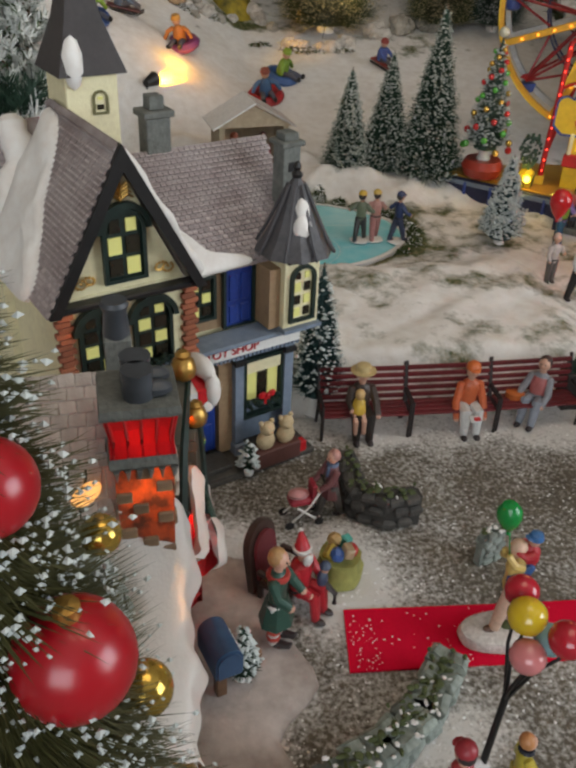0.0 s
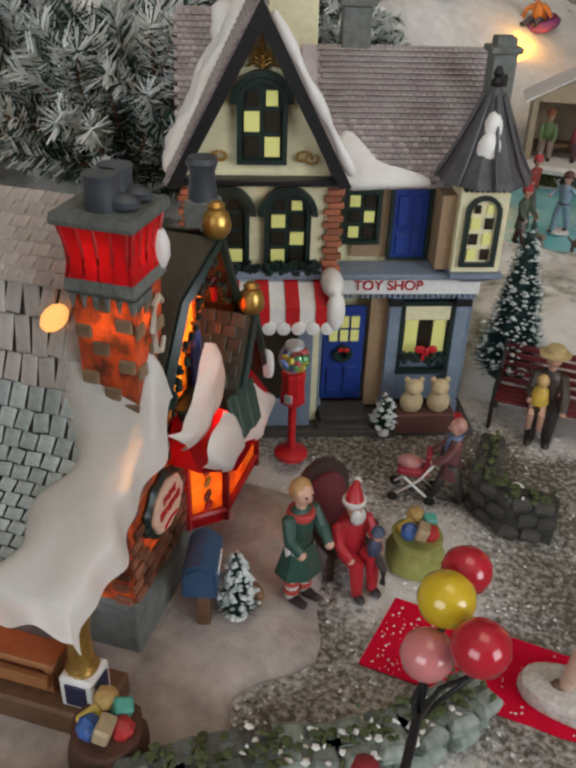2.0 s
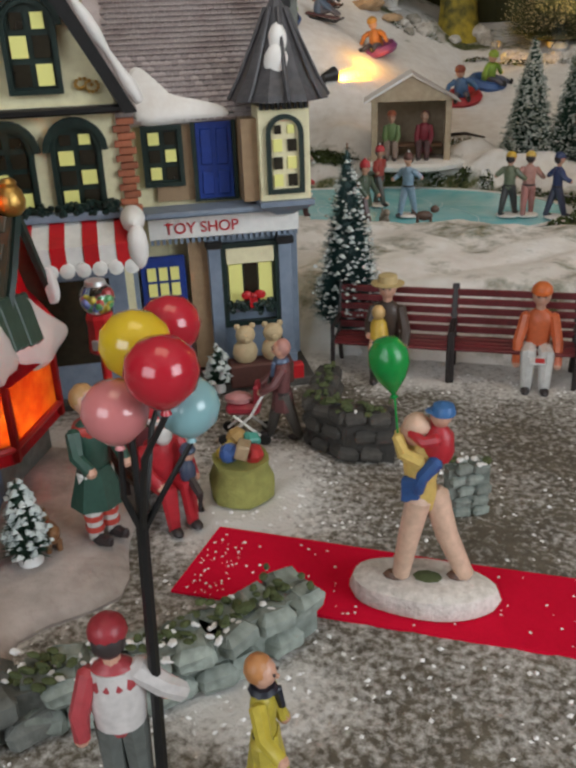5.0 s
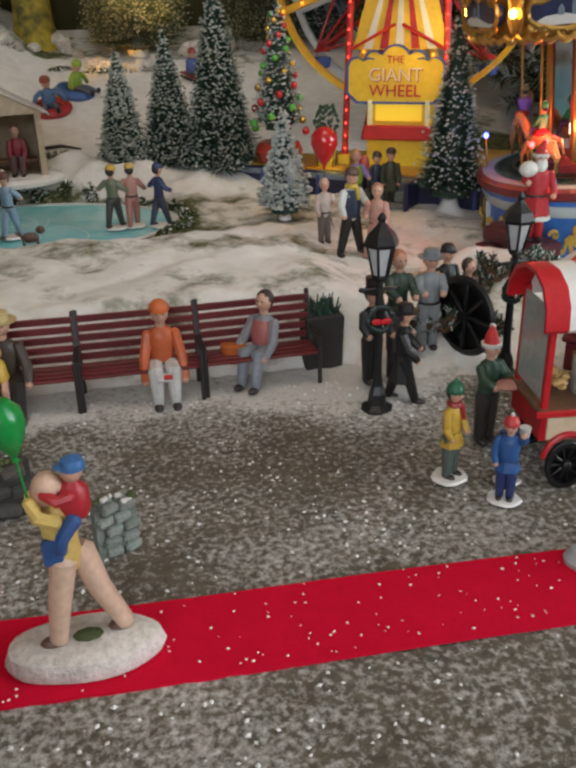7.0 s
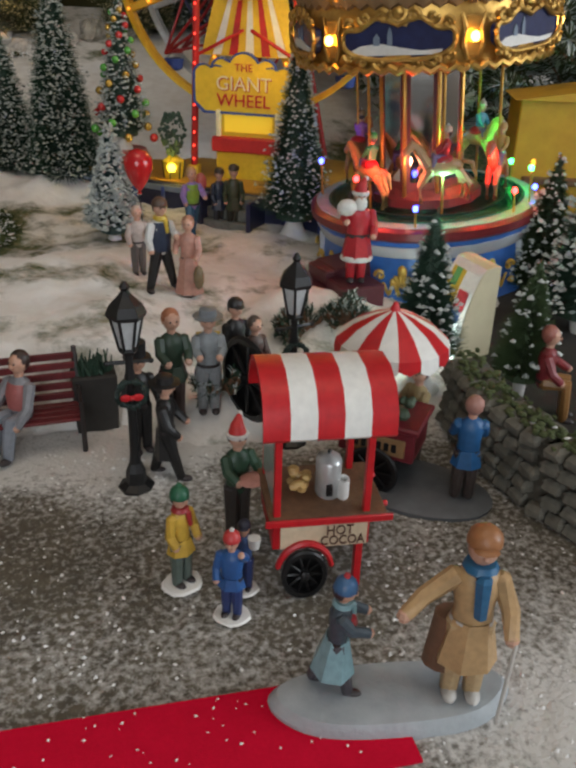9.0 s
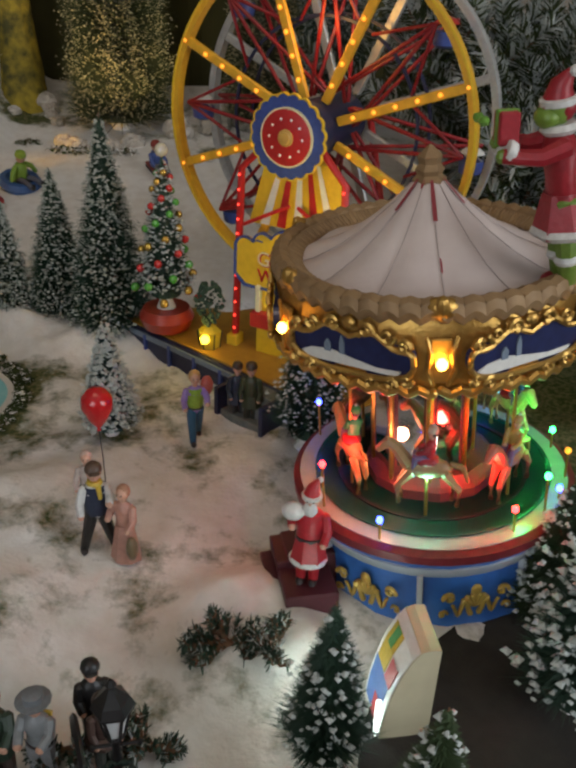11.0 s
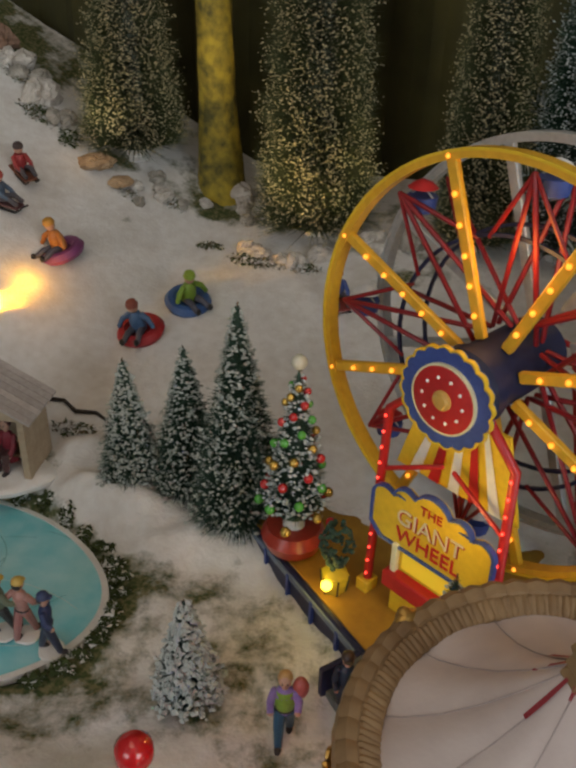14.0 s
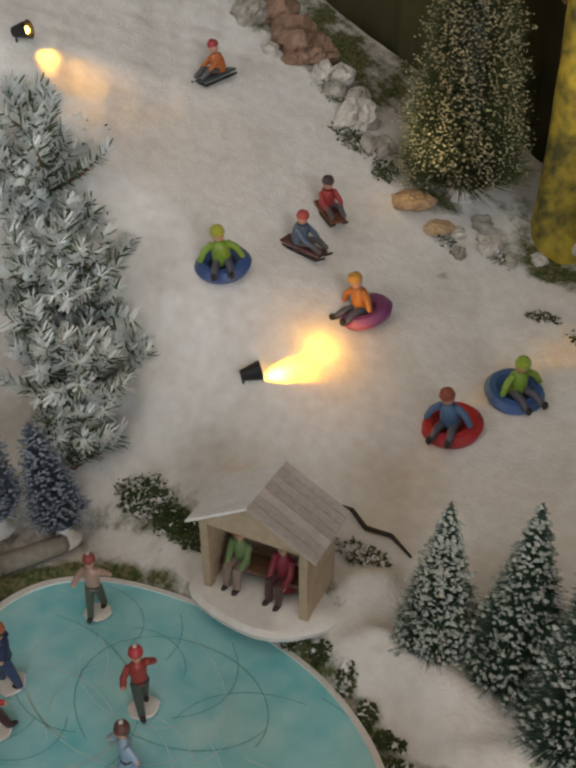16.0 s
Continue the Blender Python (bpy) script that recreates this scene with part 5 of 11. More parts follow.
    for i in range(m1):
        for j in range(m2):
            a = i * (m2 + 1) + j
            fs.append((a, a + m2 + 1, a + m2 + 2, a + 1))
    part("snow", Shape().add(vs, fs), GLOW_SNOW, top, "thick smooth snow on the roof corner")
    # chimney
    ch = part("chimney", Shape().box((0.036, 0.014, 0.124), (0.0235, 0.0235, 0.060), taper=1.12), GLOW_BRICK, top, "glowing brick chimney with a red lantern top", smooth=False, at=pose(0.036, 0.018, 0.0) @ Matrix.Diagonal((0.84, 0.84, 1, 1)) @ pose(-0.036, -0.014, 0))
    tanstone = mat("tan_chimney_stone", (0.30, 0.20, 0.11), 0.5, (0.17, 0.10, 0.06), 200, random_tint=0.3)
    bm2 = mesh_of("brick", Shape().box((0, 0, 0), (0.0072, 0.0022, 0.0052), bevel=0.0007), tanstone, False)
    for x, z in ((0.0270, 0.108), (0.0350, 0.1135), (0.0445, 0.119), (0.0275, 0.1255), (0.0385, 0.131), (0.0455, 0.137), (0.0275, 0.141), (0.0360, 0.148)):
        for e in (0, 1):
            ob = new("brick", bm2)
            ob.parent = ch
            ob.matrix_basis = pose(x, 0.0012, z) if e == 0 else pose(0.0232, x - 0.022, z + 0.003, 0, 0, 90)
    em = Shape().tube([(0.0455, -0.0008, 0.146), (0.042, -0.001, 0.149), (0.037, -0.001, 0.147), (0.035, -0.001, 0.138), (0.037, -0.001, 0.130), (0.042, -0.001, 0.128), (0.045, -0.001, 0.132)], [0.0012, 0.0014, 0.0014, 0.0016, 0.0014, 0.0013, 0.0010], 0, 6)
    part("emblem", em, mat("cream_scroll", (0.60, 0.52, 0.42), 0.5), ch)
    part("band", Shape().lathe([(0.0190, 0), (0.0215, 0.002), (0.0205, 0.006)], 0, 4, pose(0.036, 0.014, 0.1535, 0, 0, 45)), STONE, ch, smooth=False)
    for k in range(12):
        part("icicle", Shape().lathe([(0.0003, -0.005), (0.0016, 0.0)], 0, 5, pose(0.0225 + 0.0027 * (k % 6) if k < 6 else 0.0215, 0.0000 if k < 6 else 0.001 + 0.0050 * (k - 6), 0.1540)), STONE, ch)
    red = Shape().lathe([(0.0205, 0.0), (0.0190, 0.006), (0.0198, 0.013), (0.0222, 0.019)], 0, 4, pose(0.036, 0.014, 0.1590, 0, 0, 45))
    lan = part("lantern", red, GLOW_RED, ch, "glowing red lantern", smooth=False)
    for k in range(20):
        a = k % 5
        q = [(-0.0125 + 0.00625 * a, -0.0139), (-0.0125 + 0.00625 * a, 0.0139), (-0.0139, -0.0125 + 0.00625 * a), (0.0139, -0.0125 + 0.00625 * a)][k // 5]
        part("rib", Shape().tube([(0.036 + q[0], 0.014 + q[1], 0.159), (0.036 + q[0] * 0.94, 0.014 + q[1] * 0.96, 0.167), (0.036 + q[0] * 1.10, 0.014 + q[1] * 1.12, 0.178)], 0.0008, 0, 5), FAIR_RED, lan)
    part("cap", Shape().lathe([(0.0240, 0), (0.0245, 0.0015), (0.0235, 0.004)], 0, 4, pose(0.036, 0.014, 0.1778, 0, 0, 45)), STONE, ch, "grey stone cap", smooth=False)
    boot = mat("dark_boot_glaze", (0.075, 0.085, 0.098), 0.4, (0.03, 0.034, 0.040), 120)
    for sx in (-1, 1):
        part("boot", Shape().lathe([(0.0068, 0), (0.0070, 0.003), (0.0064, 0.007), (0.0070, 0.0115), (0.0056, 0.0115)], 0, 12, pose(0.036 + sx * 0.0058, 0.014, 0.1815)).ball((0.036 + sx * 0.0055, 0.0065, 0.1842), (0.0046, 0.0078, 0.0032), 0, 10), boot, ch, "dark boot standing on the cap")
    part("snow", Shape().ball((0.049, 0.001, 0.164), (0.0045, 0.005, 0.008), 0, 10), GLOSS_SNOW, ch)
    # second, plain stack further back
    st = part("chimney", Shape().box((0.1265, 0.0224, 0.135), (0.013, 0.013, 0.040), bevel=0.001), STONE, top, "dark grey chimney stack")
    part("pot", Shape().lathe([(0.0065, 0), (0.0055, 0.012), (0.0070, 0.016), (0.0060, 0.018)], 0, 12, pose(0.1265, 0.0224, 0.1545)), boot, st)
    # porch side: red lit window, golden column, lantern and bench
    pw = part("side_window", Shape().ring([(x, z) for x, z in rect(0.022, 0.030)], rect(0.018, 0.026, 0, 0.002), 0.002, 0, pose(-0.002, 0.052, 0.042, 0, 0, -90)), FAIR_RED, top)
    part("pane", Shape().box((-0.0012, 0.052, 0.057), (0.0012, 0.018, 0.026)), lit("lit_red_pane", (1.0, 0.06, 0.04), 1.2), pw, smooth=False)
    part("column", Shape().lathe([(0.0052, 0.030), (0.0062, 0.033), (0.0045, 0.037), (0.0042, 0.050), (0.0052, 0.058), (0.0046, 0.062), (0.0056, 0.066)], 0, 16, pose(-0.022, 0.013, 0)), GOLD, top, "golden turned column")
    lb = part("lantern_base", Shape().box((-0.022, 0.013, 0.0235), (0.013, 0.013, 0.015), bevel=0.0012), WHITE, top, "white lantern block with blue panes")
    part("pane", Shape().box((-0.0288, 0.013, 0.0235), (0.001, 0.008, 0.010), bevel=0.0003), NAVY, lb)
    part("pane", Shape().box((-0.022, 0.0062, 0.0235), (0.008, 0.001, 0.010), bevel=0.0003), NAVY, lb)
    part("bench", Shape().box((-0.020, 0.045, 0.030), (0.012, 0.044, 0.003), bevel=0.0006).box((-0.020, 0.026, 0.022), (0.010, 0.003, 0.016)).box((-0.020, 0.064, 0.022), (0.010, 0.003, 0.016)).box((-0.027, 0.045, 0.024), (0.002, 0.040, 0.006)), mat("orange_wood", (0.36, 0.15, 0.05), 0.5, (0.24, 0.09, 0.03), 200), top, "orange wooden bench")
    return top


cottage()
place = pose(0.003, 0.226, 0.0, 0, 0, 96)
for p, e in (((0.040, 0.045, 0.062), 0.10), ((0.086, 0.010, 0.052), 0.09), ((0.036, 0.018, 0.168), 0.006), ((0.0345, 0.0150, 0.1440), 0.016), ((0.072, 0.021, 0.126), 0.05), ((0.096, 0.006, 0.098), 0.012), ((0.080, 0.002, 0.080), 0.02)):
    q = place @ Vector(p)
    point_lamp("cottage_bulb", tuple(q), e, (1.0, 0.42, 0.10), 0.006)


# ---- small things before the houses ----
def letter_box():
    top = holder("letter_box", pose(0.0105, 0.2600, 0.0045, 0, 0, 20) @ Matrix.Scale(1.3, 4), "blue letter box on a brown post in the snow", "letter box")
    part("post", Shape().box((0, 0, 0.010), (0.004, 0.004, 0.022), bevel=0.0006), WOOD, top)
    b = part("box", Shape().prism(arch(0.0105, 0.0125, x=0, z=0), 0.017, 0, pose(0, -0.0085, 0.020)), mat("letter_box_blue", (0.04, 0.09, 0.17), 0.4, (0.025, 0.055, 0.11), 260), top)
    part("door", Shape().prism(arch(0.0090, 0.0108, x=0, z=0), 0.001, 0, pose(0, -0.0095, 0.0207)), bpy.data.materials["letter_box_blue"], b)
    for k in range(4):
        part("writing_bar", Shape().box((0.0054, -0.004 + 0.0026 * k, 0.0270), (0.0004, 0.0018, 0.0020)), WHITE, b, smooth=False)


letter_box()


def gumball_machine():
    top = holder("gumball_machine", pose(0.0010, 0.3790, 0.010), "red gumball machine with a glass globe of sweets", "gumball machine")
    part("foot", Shape().lathe([(0.009, 0), (0.009, 0.002), (0.003, 0.005)], 0, 16), RED, top)
    part("post", Shape().tube([(0, 0, 0.003), (0, 0, 0.034)], 0.0022, 0, 10), RED, top)
    part("body", Shape().lathe([(0.0045, 0.032), (0.0068, 0.034), (0.0060, 0.046), (0.0066, 0.050), (0.0060, 0.052)], 0, 8), RED, top, smooth=False)
    part("chute", Shape().box((0.0, -0.0062, 0.038), (0.004, 0.002, 0.005), bevel=0.0004), SILVER, top)
    rng = random.Random(7)
    cols = ((0.5, 0.05, 0.05), (0.6, 0.5, 0.06), (0.1, 0.35, 0.12), (0.6, 0.55, 0.5), (0.15, 0.2, 0.45))
    for k in range(30):
        a, r = rng.uniform(0, 6.28), 0.0052 * math.sqrt(rng.random())
        part("sweet", Shape().ball((r * math.cos(a), r * math.sin(a), 0.0545 + rng.uniform(0, 0.0045)), 0.0016, 0, 6), paint(*cols[k % 5]), top)
    g = part("globe", Shape().ball((0, 0, 0.0590), 0.0082, 0, 18), clear_glass("globe_glass"), top, "clear glass globe")
    g.visible_shadow = False
    part("lid", Shape().lathe([(0.0050, 0.0655), (0.0046, 0.0675), (0.0014, 0.0685)], 0, 14), SILVER, top)


gumball_machine()


def bear_planter():
    m = pose(0.0, 0.42, 0.0, 0, 0, 26)
    top = holder("planter", m @ pose(0.0615, -0.0040, 0.002), "brown planter box holding two cream bear shapes", "planter")
    part("box", Shape().box((0, 0, 0.0075), (0.034, 0.012, 0.013), bevel=0.0008), mat("planter_wood", (0.12, 0.045, 0.035), 0.6), top)
    bear = mat("cream_plush", (0.58, 0.45, 0.27), 0.8, (0.44, 0.33, 0.18), 400, 0.5, 0.6, 900)
    for sx in (-1, 1):
        s = Shape().ball((sx * 0.0078, 0, 0.0195), (0.0068, 0.005, 0.0075), 0, 12).ball((sx * 0.0074, -0.0012, 0.0295), (0.0054, 0.0046, 0.0050), 0, 12).ball((sx * 0.0074 - 0.0040, 0, 0.0338), 0.0018, 0, 8).ball((sx * 0.0074 + 0.0040, 0, 0.0338), 0.0018, 0, 8).ball((sx * 0.0074, -0.0056, 0.0282), (0.0020, 0.0014, 0.0016), 0, 8)
        part("bear_shape", s, bear, top, "cream plush bear shape")
    part("gift", Shape().box((0.0195, -0.001, 0.006), (0.007, 0.006, 0.009), bevel=0.0006), RED, top)
    t = brush_tree("potted_tree", *(m @ Vector((0.0385, -0.008, 0.0))).xy, 0.026, 0.008, "little dark potted tree beside the shop window", 700, 0.1, 31, z=0.002, low=0.006)


# ---- stone walls ----
def stone_wall(name, path, height, thick, label, material, seed, stone_size=0.007, moss=0.25, z0=0.0, snow=0.3):
    """A dry stone wall along a path of (x, y): single rounded stones in courses over a core, with moss and snow on top."""
    rng = random.Random(seed)
    top = holder(name, Matrix(), label, "stone wall")
    meshes = []
    for k in range(5):
        s = Shape()
        rr = random.Random(seed * 10 + k)
        n1, n2 = 7, 5
        s.box((0, 0, 0), (stone_size * 1.15, thick * 0.55, stone_size * 0.78), bevel=stone_size * 0.22)
        s.v = [(x * rr.uniform(0.86, 1.12), y * rr.uniform(0.86, 1.12), z * rr.uniform(0.84, 1.12)) for x, y, z in s.v]
        meshes.append(mesh_of("stone", s, material, False))
    core = Shape()
    cap = Shape()
    pts = [Vector((*p, 0)) for p in path]
    for a, b in zip(pts, pts[1:]):
        d = b - a
        ang = math.degrees(math.atan2(d.y, d.x))
        m = Matrix.Translation((a + b) * 0.5) @ pose(0, 0, 0, 0, 0, ang)
        core.box((0, 0, z0 + height * 0.46), (d.length + thick * 0.3, thick * 0.62, height * 0.90), 0, m)
        rows_ = max(2, int(height / (stone_size * 0.78)))
        for r in range(rows_):
            u = rng.uniform(0, stone_size)
            while u < d.length:
                for side in (-1, 1):
                    ob = new("stone", rng.choice(meshes))
                    ob.parent = top
                    q = a + d.normalized() * u
                    off = Vector((-d.normalized().y, d.normalized().x, 0)) * side * thick * 0.28
                    ob.matrix_basis = Matrix.Translation(q + off + Vector((0, 0, z0 + (r + 0.5) * height / rows_))) @ pose(0, 0, 0, rng.uniform(-12, 12), rng.uniform(-9, 9), ang + rng.uniform(-12, 12))
                u += stone_size * rng.uniform(1.0, 1.35)
        u = 0.0
        while u < d.length:
            q = a + d.normalized() * u
            for _ in range(9):
                px, py = q.x + rng.uniform(-1, 1) * thick * 0.42, q.y + rng.uniform(-1, 1) * thick * 0.42
                t = rng.random()
                if t < moss:
                    cap.ball((px, py, z0 + height + rng.uniform(-0.002, 0.002)), (rng.uniform(0.0008, 0.0026), rng.uniform(0.0008, 0.0026), rng.uniform(0.0006, 0.0016)), 0, 6)
                elif t < moss + 0.45 * snow:
                    cap.ball((px, py, z0 + height + rng.uniform(-0.002, 0.001)), (rng.uniform(0.0006, 0.0020), rng.uniform(0.0006, 0.0020), rng.uniform(0.0004, 0.0010)), 1, 5)
            u += 0.0028
    part("core", core, material, top, smooth=False)
    if cap.f:
        tagged(part("moss_and_snow", cap, [MOSS, SNOW], top), kind="stuff")


GREEN_STONE = mat("green_grey_stone", (0.34, 0.38, 0.34), 0.75, (0.10, 0.12, 0.10), 240, 0.5, 0.7, 500, random_tint=0.3)
stone_wall("stone_wall", [(0.060, 0.208), (0.082, 0.218), (0.104, 0.236), (0.124, 0.262)], 0.020, 0.018, "low mossy grey-green stone wall beside the red runner", GREEN_STONE, 3, 0.0110, 0.30, snow=0.30)
stone_wall("stone_wall", [(-0.03, 0.142), (0.008, 0.160), (0.036, 0.190), (0.060, 0.208)], 0.018, 0.020, "low mossy grey stone wall before the cottage", STONE, 4, 0.013, 0.40, snow=0.12)
stone_wall("stone_wall", [(0.100, 0.420), (0.1015, 0.385), (0.118, 0.3755), (0.137, 0.3775)], 0.026, 0.012, "dark stone wall between the shop and the benches", DARK_STONE, 5, 0.0085, 0.2, snow=0.03)
stone_wall("stone_wall", [(0.1655, 0.338), (0.1785, 0.344)], 0.024, 0.008, "short grey-green stone wall piece standing on the road", GREEN_STONE, 6, 0.006, 0.05, snow=0.5)
stone_wall("stone_wall", [(0.482, 0.462), (0.478, 0.420), (0.486, 0.375), (0.502, 0.330), (0.524, 0.285)], 0.040, 0.020, "long mossy field stone wall at the edge of the fair", mat("brown_field_stone", (0.16, 0.15, 0.12), 0.8, (0.07, 0.065, 0.05), 200, 0.5, 0.7, 500, random_tint=0.3), 7, 0.009, 0.62, snow=0.06)


def snow_mound(x, y, r, h, seed):
    s = Shape().ball((0, 0, 0), (r, r * 0.7, h), 0, 16)
    s.v = [(a * (1 + 0.1 * float(wobble(a, b, 120, seed))), b, c * (1 + 0.1 * float(wobble(b, a, 160, seed)))) for a, b, c in s.v]
    thing("snow_clump", s, SNOW, pose(x, y, 0.0), "small clump of loose white snow on the road", "snow clump")


snow_mound(0.118, 0.402, 0.006, 0.012, 1)


# ---- rocks, trunk and cloth at the back ----
def rock(x, y, z, r, seed, material, label, flat=0.7, category="rock"):
    s = Shape().ball((0, 0, 0), (r, r * 0.8, r * flat), 0, 30)
    out = []
    for a, b, c in s.v:
        u, v, w = a / r, b / r, c / r
        k = 1 + 0.40 * float(wobble(u + seed, v + w, 1.7, seed)) + 0.26 * float(wobble(v - seed, w + u, 4.6, seed + 1)) - 0.30 * abs(float(wobble(u - v, w + seed, 8.0, seed + 2))) + 0.10 * float(wobble(u + w, v - w, 17.0, seed + 3))
        out.append((a * k, b * k, c * k))
    s.v = out
    thing("rock" if category == "rock" else "bark_piece", s, material, pose(x, y, z, 0, 0, 40 * seed), label, category, "rocks along the slope", smooth=False)


BROWN_ROCK = mat("snowy_brown_rock", (0.36, 0.22, 0.15), 0.85, (0.11, 0.065, 0.04), 150, 0.5, 0.9, 320)
GREY_ROCK = mat("snowy_grey_rock", (0.50, 0.46, 0.40), 0.85, (0.12, 0.11, 0.08), 90, 0.48, 0.9, 300)
PALE_ROCK = mat("powdered_rock", (0.66, 0.62, 0.56), 0.85, (0.26, 0.22, 0.17), 110, 0.42, 0.9, 300)
TAN_BARK = mat("tan_bark", (0.56, 0.40, 0.24), 0.85, (0.24, 0.14, 0.07), 80, 0.45, 0.9, 240)
for x, y, r, kind in ((-0.330, 1.372, 0.026, 0), (-0.282, 1.352, 0.024, 0), (-0.262, 1.376, 0.028, 1), (-0.232, 1.362, 0.030, 1), (-0.205, 1.376, 0.026, 1), (-0.212, 1.345, 0.015, 1), (-0.187, 1.352, 0.015, 2), (-0.172, 1.364, 0.020, 2), (-0.160, 1.340, 0.013, 0), (-0.142, 1.352, 0.016, 0), (-0.124, 1.327, 0.025, 2), (-0.100, 1.312, 0.013, 0), (-0.086, 1.322, 0.016, 0), (-0.240, 1.330, 0.012, 2), (0.016, 1.286, 0.010, 2), (0.030, 1.268, 0.008, 0), (0.044, 1.300, 0.014, 2), (0.066, 1.306, 0.010, 0), (0.028, 1.318, 0.012, 0), (0.104, 1.372, 0.024, 2), (0.128, 1.345, 0.016, 2), (0.086, 1.330, 0.010, 2), (0.142, 1.316, 0.011, 0), (0.164, 1.262, 0.012, 2), (0.182, 1.256, 0.014, 2), (0.206, 1.252, 0.012, 2), (0.226, 1.250, 0.013, 2), (0.250, 1.268, 0.016, 2), (0.300, 1.300, 0.020, 2), (0.345, 1.32, 0.024, 0), (0.385, 1.33, 0.020, 0)):
    rock(x, y, ground_z(x, y) + 0.25 * r, r, int(abs(x) * 1000) % 17 + 2, (GREY_ROCK, BROWN_ROCK, PALE_ROCK)[kind], ("grey rock with moss in its cracks", "rough reddish-brown rock at the slope's top", "pale rock powdered with snow")[kind])
rock(-0.030, 1.282, ground_z(-0.030, 1.282) + 0.004, 0.026, 5, TAN_BARK, "flat tan bark piece lying below a tall tree", 0.34, "bark")
rock(0.000, 1.276, ground_z(0.0, 1.276) + 0.003, 0.018, 8, TAN_BARK, "flat tan bark piece dusted with snow", 0.30, "bark")


MOSS_GREEN = mat("green_moss", (0.060, 0.085, 0.020), 0.9, (0.030, 0.045, 0.012), 300)
MOSS_BROWN = mat("brown_leaf_litter", (0.22, 0.17, 0.09), 0.9, (0.10, 0.08, 0.04), 300)


def moss_clump(x, y, rx, ry, count, seed, white=0.35, lush=False):
    """A low cushion of moss crumbs and snow crumbs."""
    rng = np.random.default_rng(seed)
    s = Shape()
    for _ in range(count):
        a, q = rng.uniform(0, 6.28), math.sqrt(rng.uniform()) * rng.uniform(0.6, 1.15)
        px, py, r = x + rx * q * math.cos(a), y + ry * q * math.sin(a), rng.uniform(0.0007, 0.0018)
        pz = ground_z(px, py) + 0.003 * (1 - 0.7 * q * q) * rng.uniform(0.1, 1.0)
        d = rng.normal(0, r, (4, 3))
        s.add([(px + v[0], py + v[1], pz + abs(v[2])) for v in d], [(0, 1, 2), (0, 2, 3), (0, 3, 1), (1, 3, 2)], 2 if rng.uniform() < white else (0 if lush or rng.uniform() < 0.6 else 1))
    thing("moss_clump", s, [MOSS_GREEN, MOSS_BROWN, SNOW], Matrix(), "damp green moss cushion at the edge of the snow" if lush else "clump of moss and litter dusted with snow", "moss", "moss on the slope", smooth=False)


for k, (x, y, rx, ry, n, w, lush) in enumerate(((0.182, 1.245, 0.034, 0.014, 900, 0.4, False), (0.122, 1.258, 0.016, 0.007, 300, 0.3, False), (0.236, 1.243, 0.020, 0.010, 350, 0.45, False), (-0.112, 1.302, 0.026, 0.014, 600, 0.25, False), (-0.152, 1.345, 0.030, 0.018, 700, 0.25, False), (-0.070, 1.296, 0.014, 0.018, 400, 0.1, True), (0.014, 1.272, 0.020, 0.010, 400, 0.5, False), (0.052, 1.300, 0.022, 0.012, 400, 0.5, False), (-0.008, 0.917, 0.030, 0.012, 900, 0.05, True), (-0.055, 0.925, 0.030, 0.016, 800, 0.3, True), (0.120, 0.962, 0.022, 0.010, 500, 0.5, False))):
    moss_clump(x, y, rx, ry, n, 400 + k, w, lush)
for k in range(15):
    a = radians(-32 + 8.5 * k)
    c, q = math.cos(a), math.sin(a)
    r = (abs(c) ** 2.2 + abs(q) ** 2.2) ** (-1 / 2.2) * (1.075 + 0.012 * math.sin(2.3 * k))
    moss_clump(0.075 + 0.153 * r * c, 0.795 + 0.092 * r * q, 0.009 + 0.003 * math.sin(k), 0.006 + 0.002 * math.cos(1.7 * k), 260, 430 + k, 0.12 + 0.1 * (k % 3), True)
thing("twig", Shape().tube([(x, y, ground_z(x, y) + 0.003) for x, y in ((0.078, 0.985), (0.092, 0.990), (0.108, 0.982), (0.128, 0.984), (0.148, 0.976))], [0.0022, 0.0018, 0.0020, 0.0017, 0.0010], 0, 8), mat("dark_twig_bark", (0.045, 0.035, 0.028), 0.8, (0.02, 0.016, 0.012), 200), Matrix(), "dark bare twig lying on the snow behind the shelter", "twig")


def tree_trunk():
    top = holder("tree_trunk", pose(0.083, 1.375, 0.13), "mossy yellow-green tree trunk rising behind the slope", "tree trunk")
    s = Shape()
    s.tube([(0.006 * (1 - k / 60) ** 3 - 0.006 * k / 60, 0, 0.55 * k / 60) for k in range(61)], [0.021 + 0.014 * math.exp(-k / 5) for k in range(61)], 0, 36)
    grooved = []
    for x, y, z in s.v:
        a = math.atan2(y, x)
        k = 1 + 0.09 * float(wobble(0.05 * math.cos(a) + 0.2 * z, 0.05 * math.sin(a), 75, 2)) + 0.06 * float(wobble(0.05 * math.cos(a), 0.05 * math.sin(a) + 0.5 * z, 160, 3))
        grooved.append((x * k, y * k, z))
    s.v = grooved
    part("bark", s, mat("mossy_bark", (0.42, 0.31, 0.03), 0.85, (0.07, 0.065, 0.015), 75, 0.5, 1.0, 180, contrast=0.12), top)
    part("knot", Shape().ball((-0.019, -0.004, 0.235), (0.008, 0.004, 0.004), 0, 8), WOOD, top)


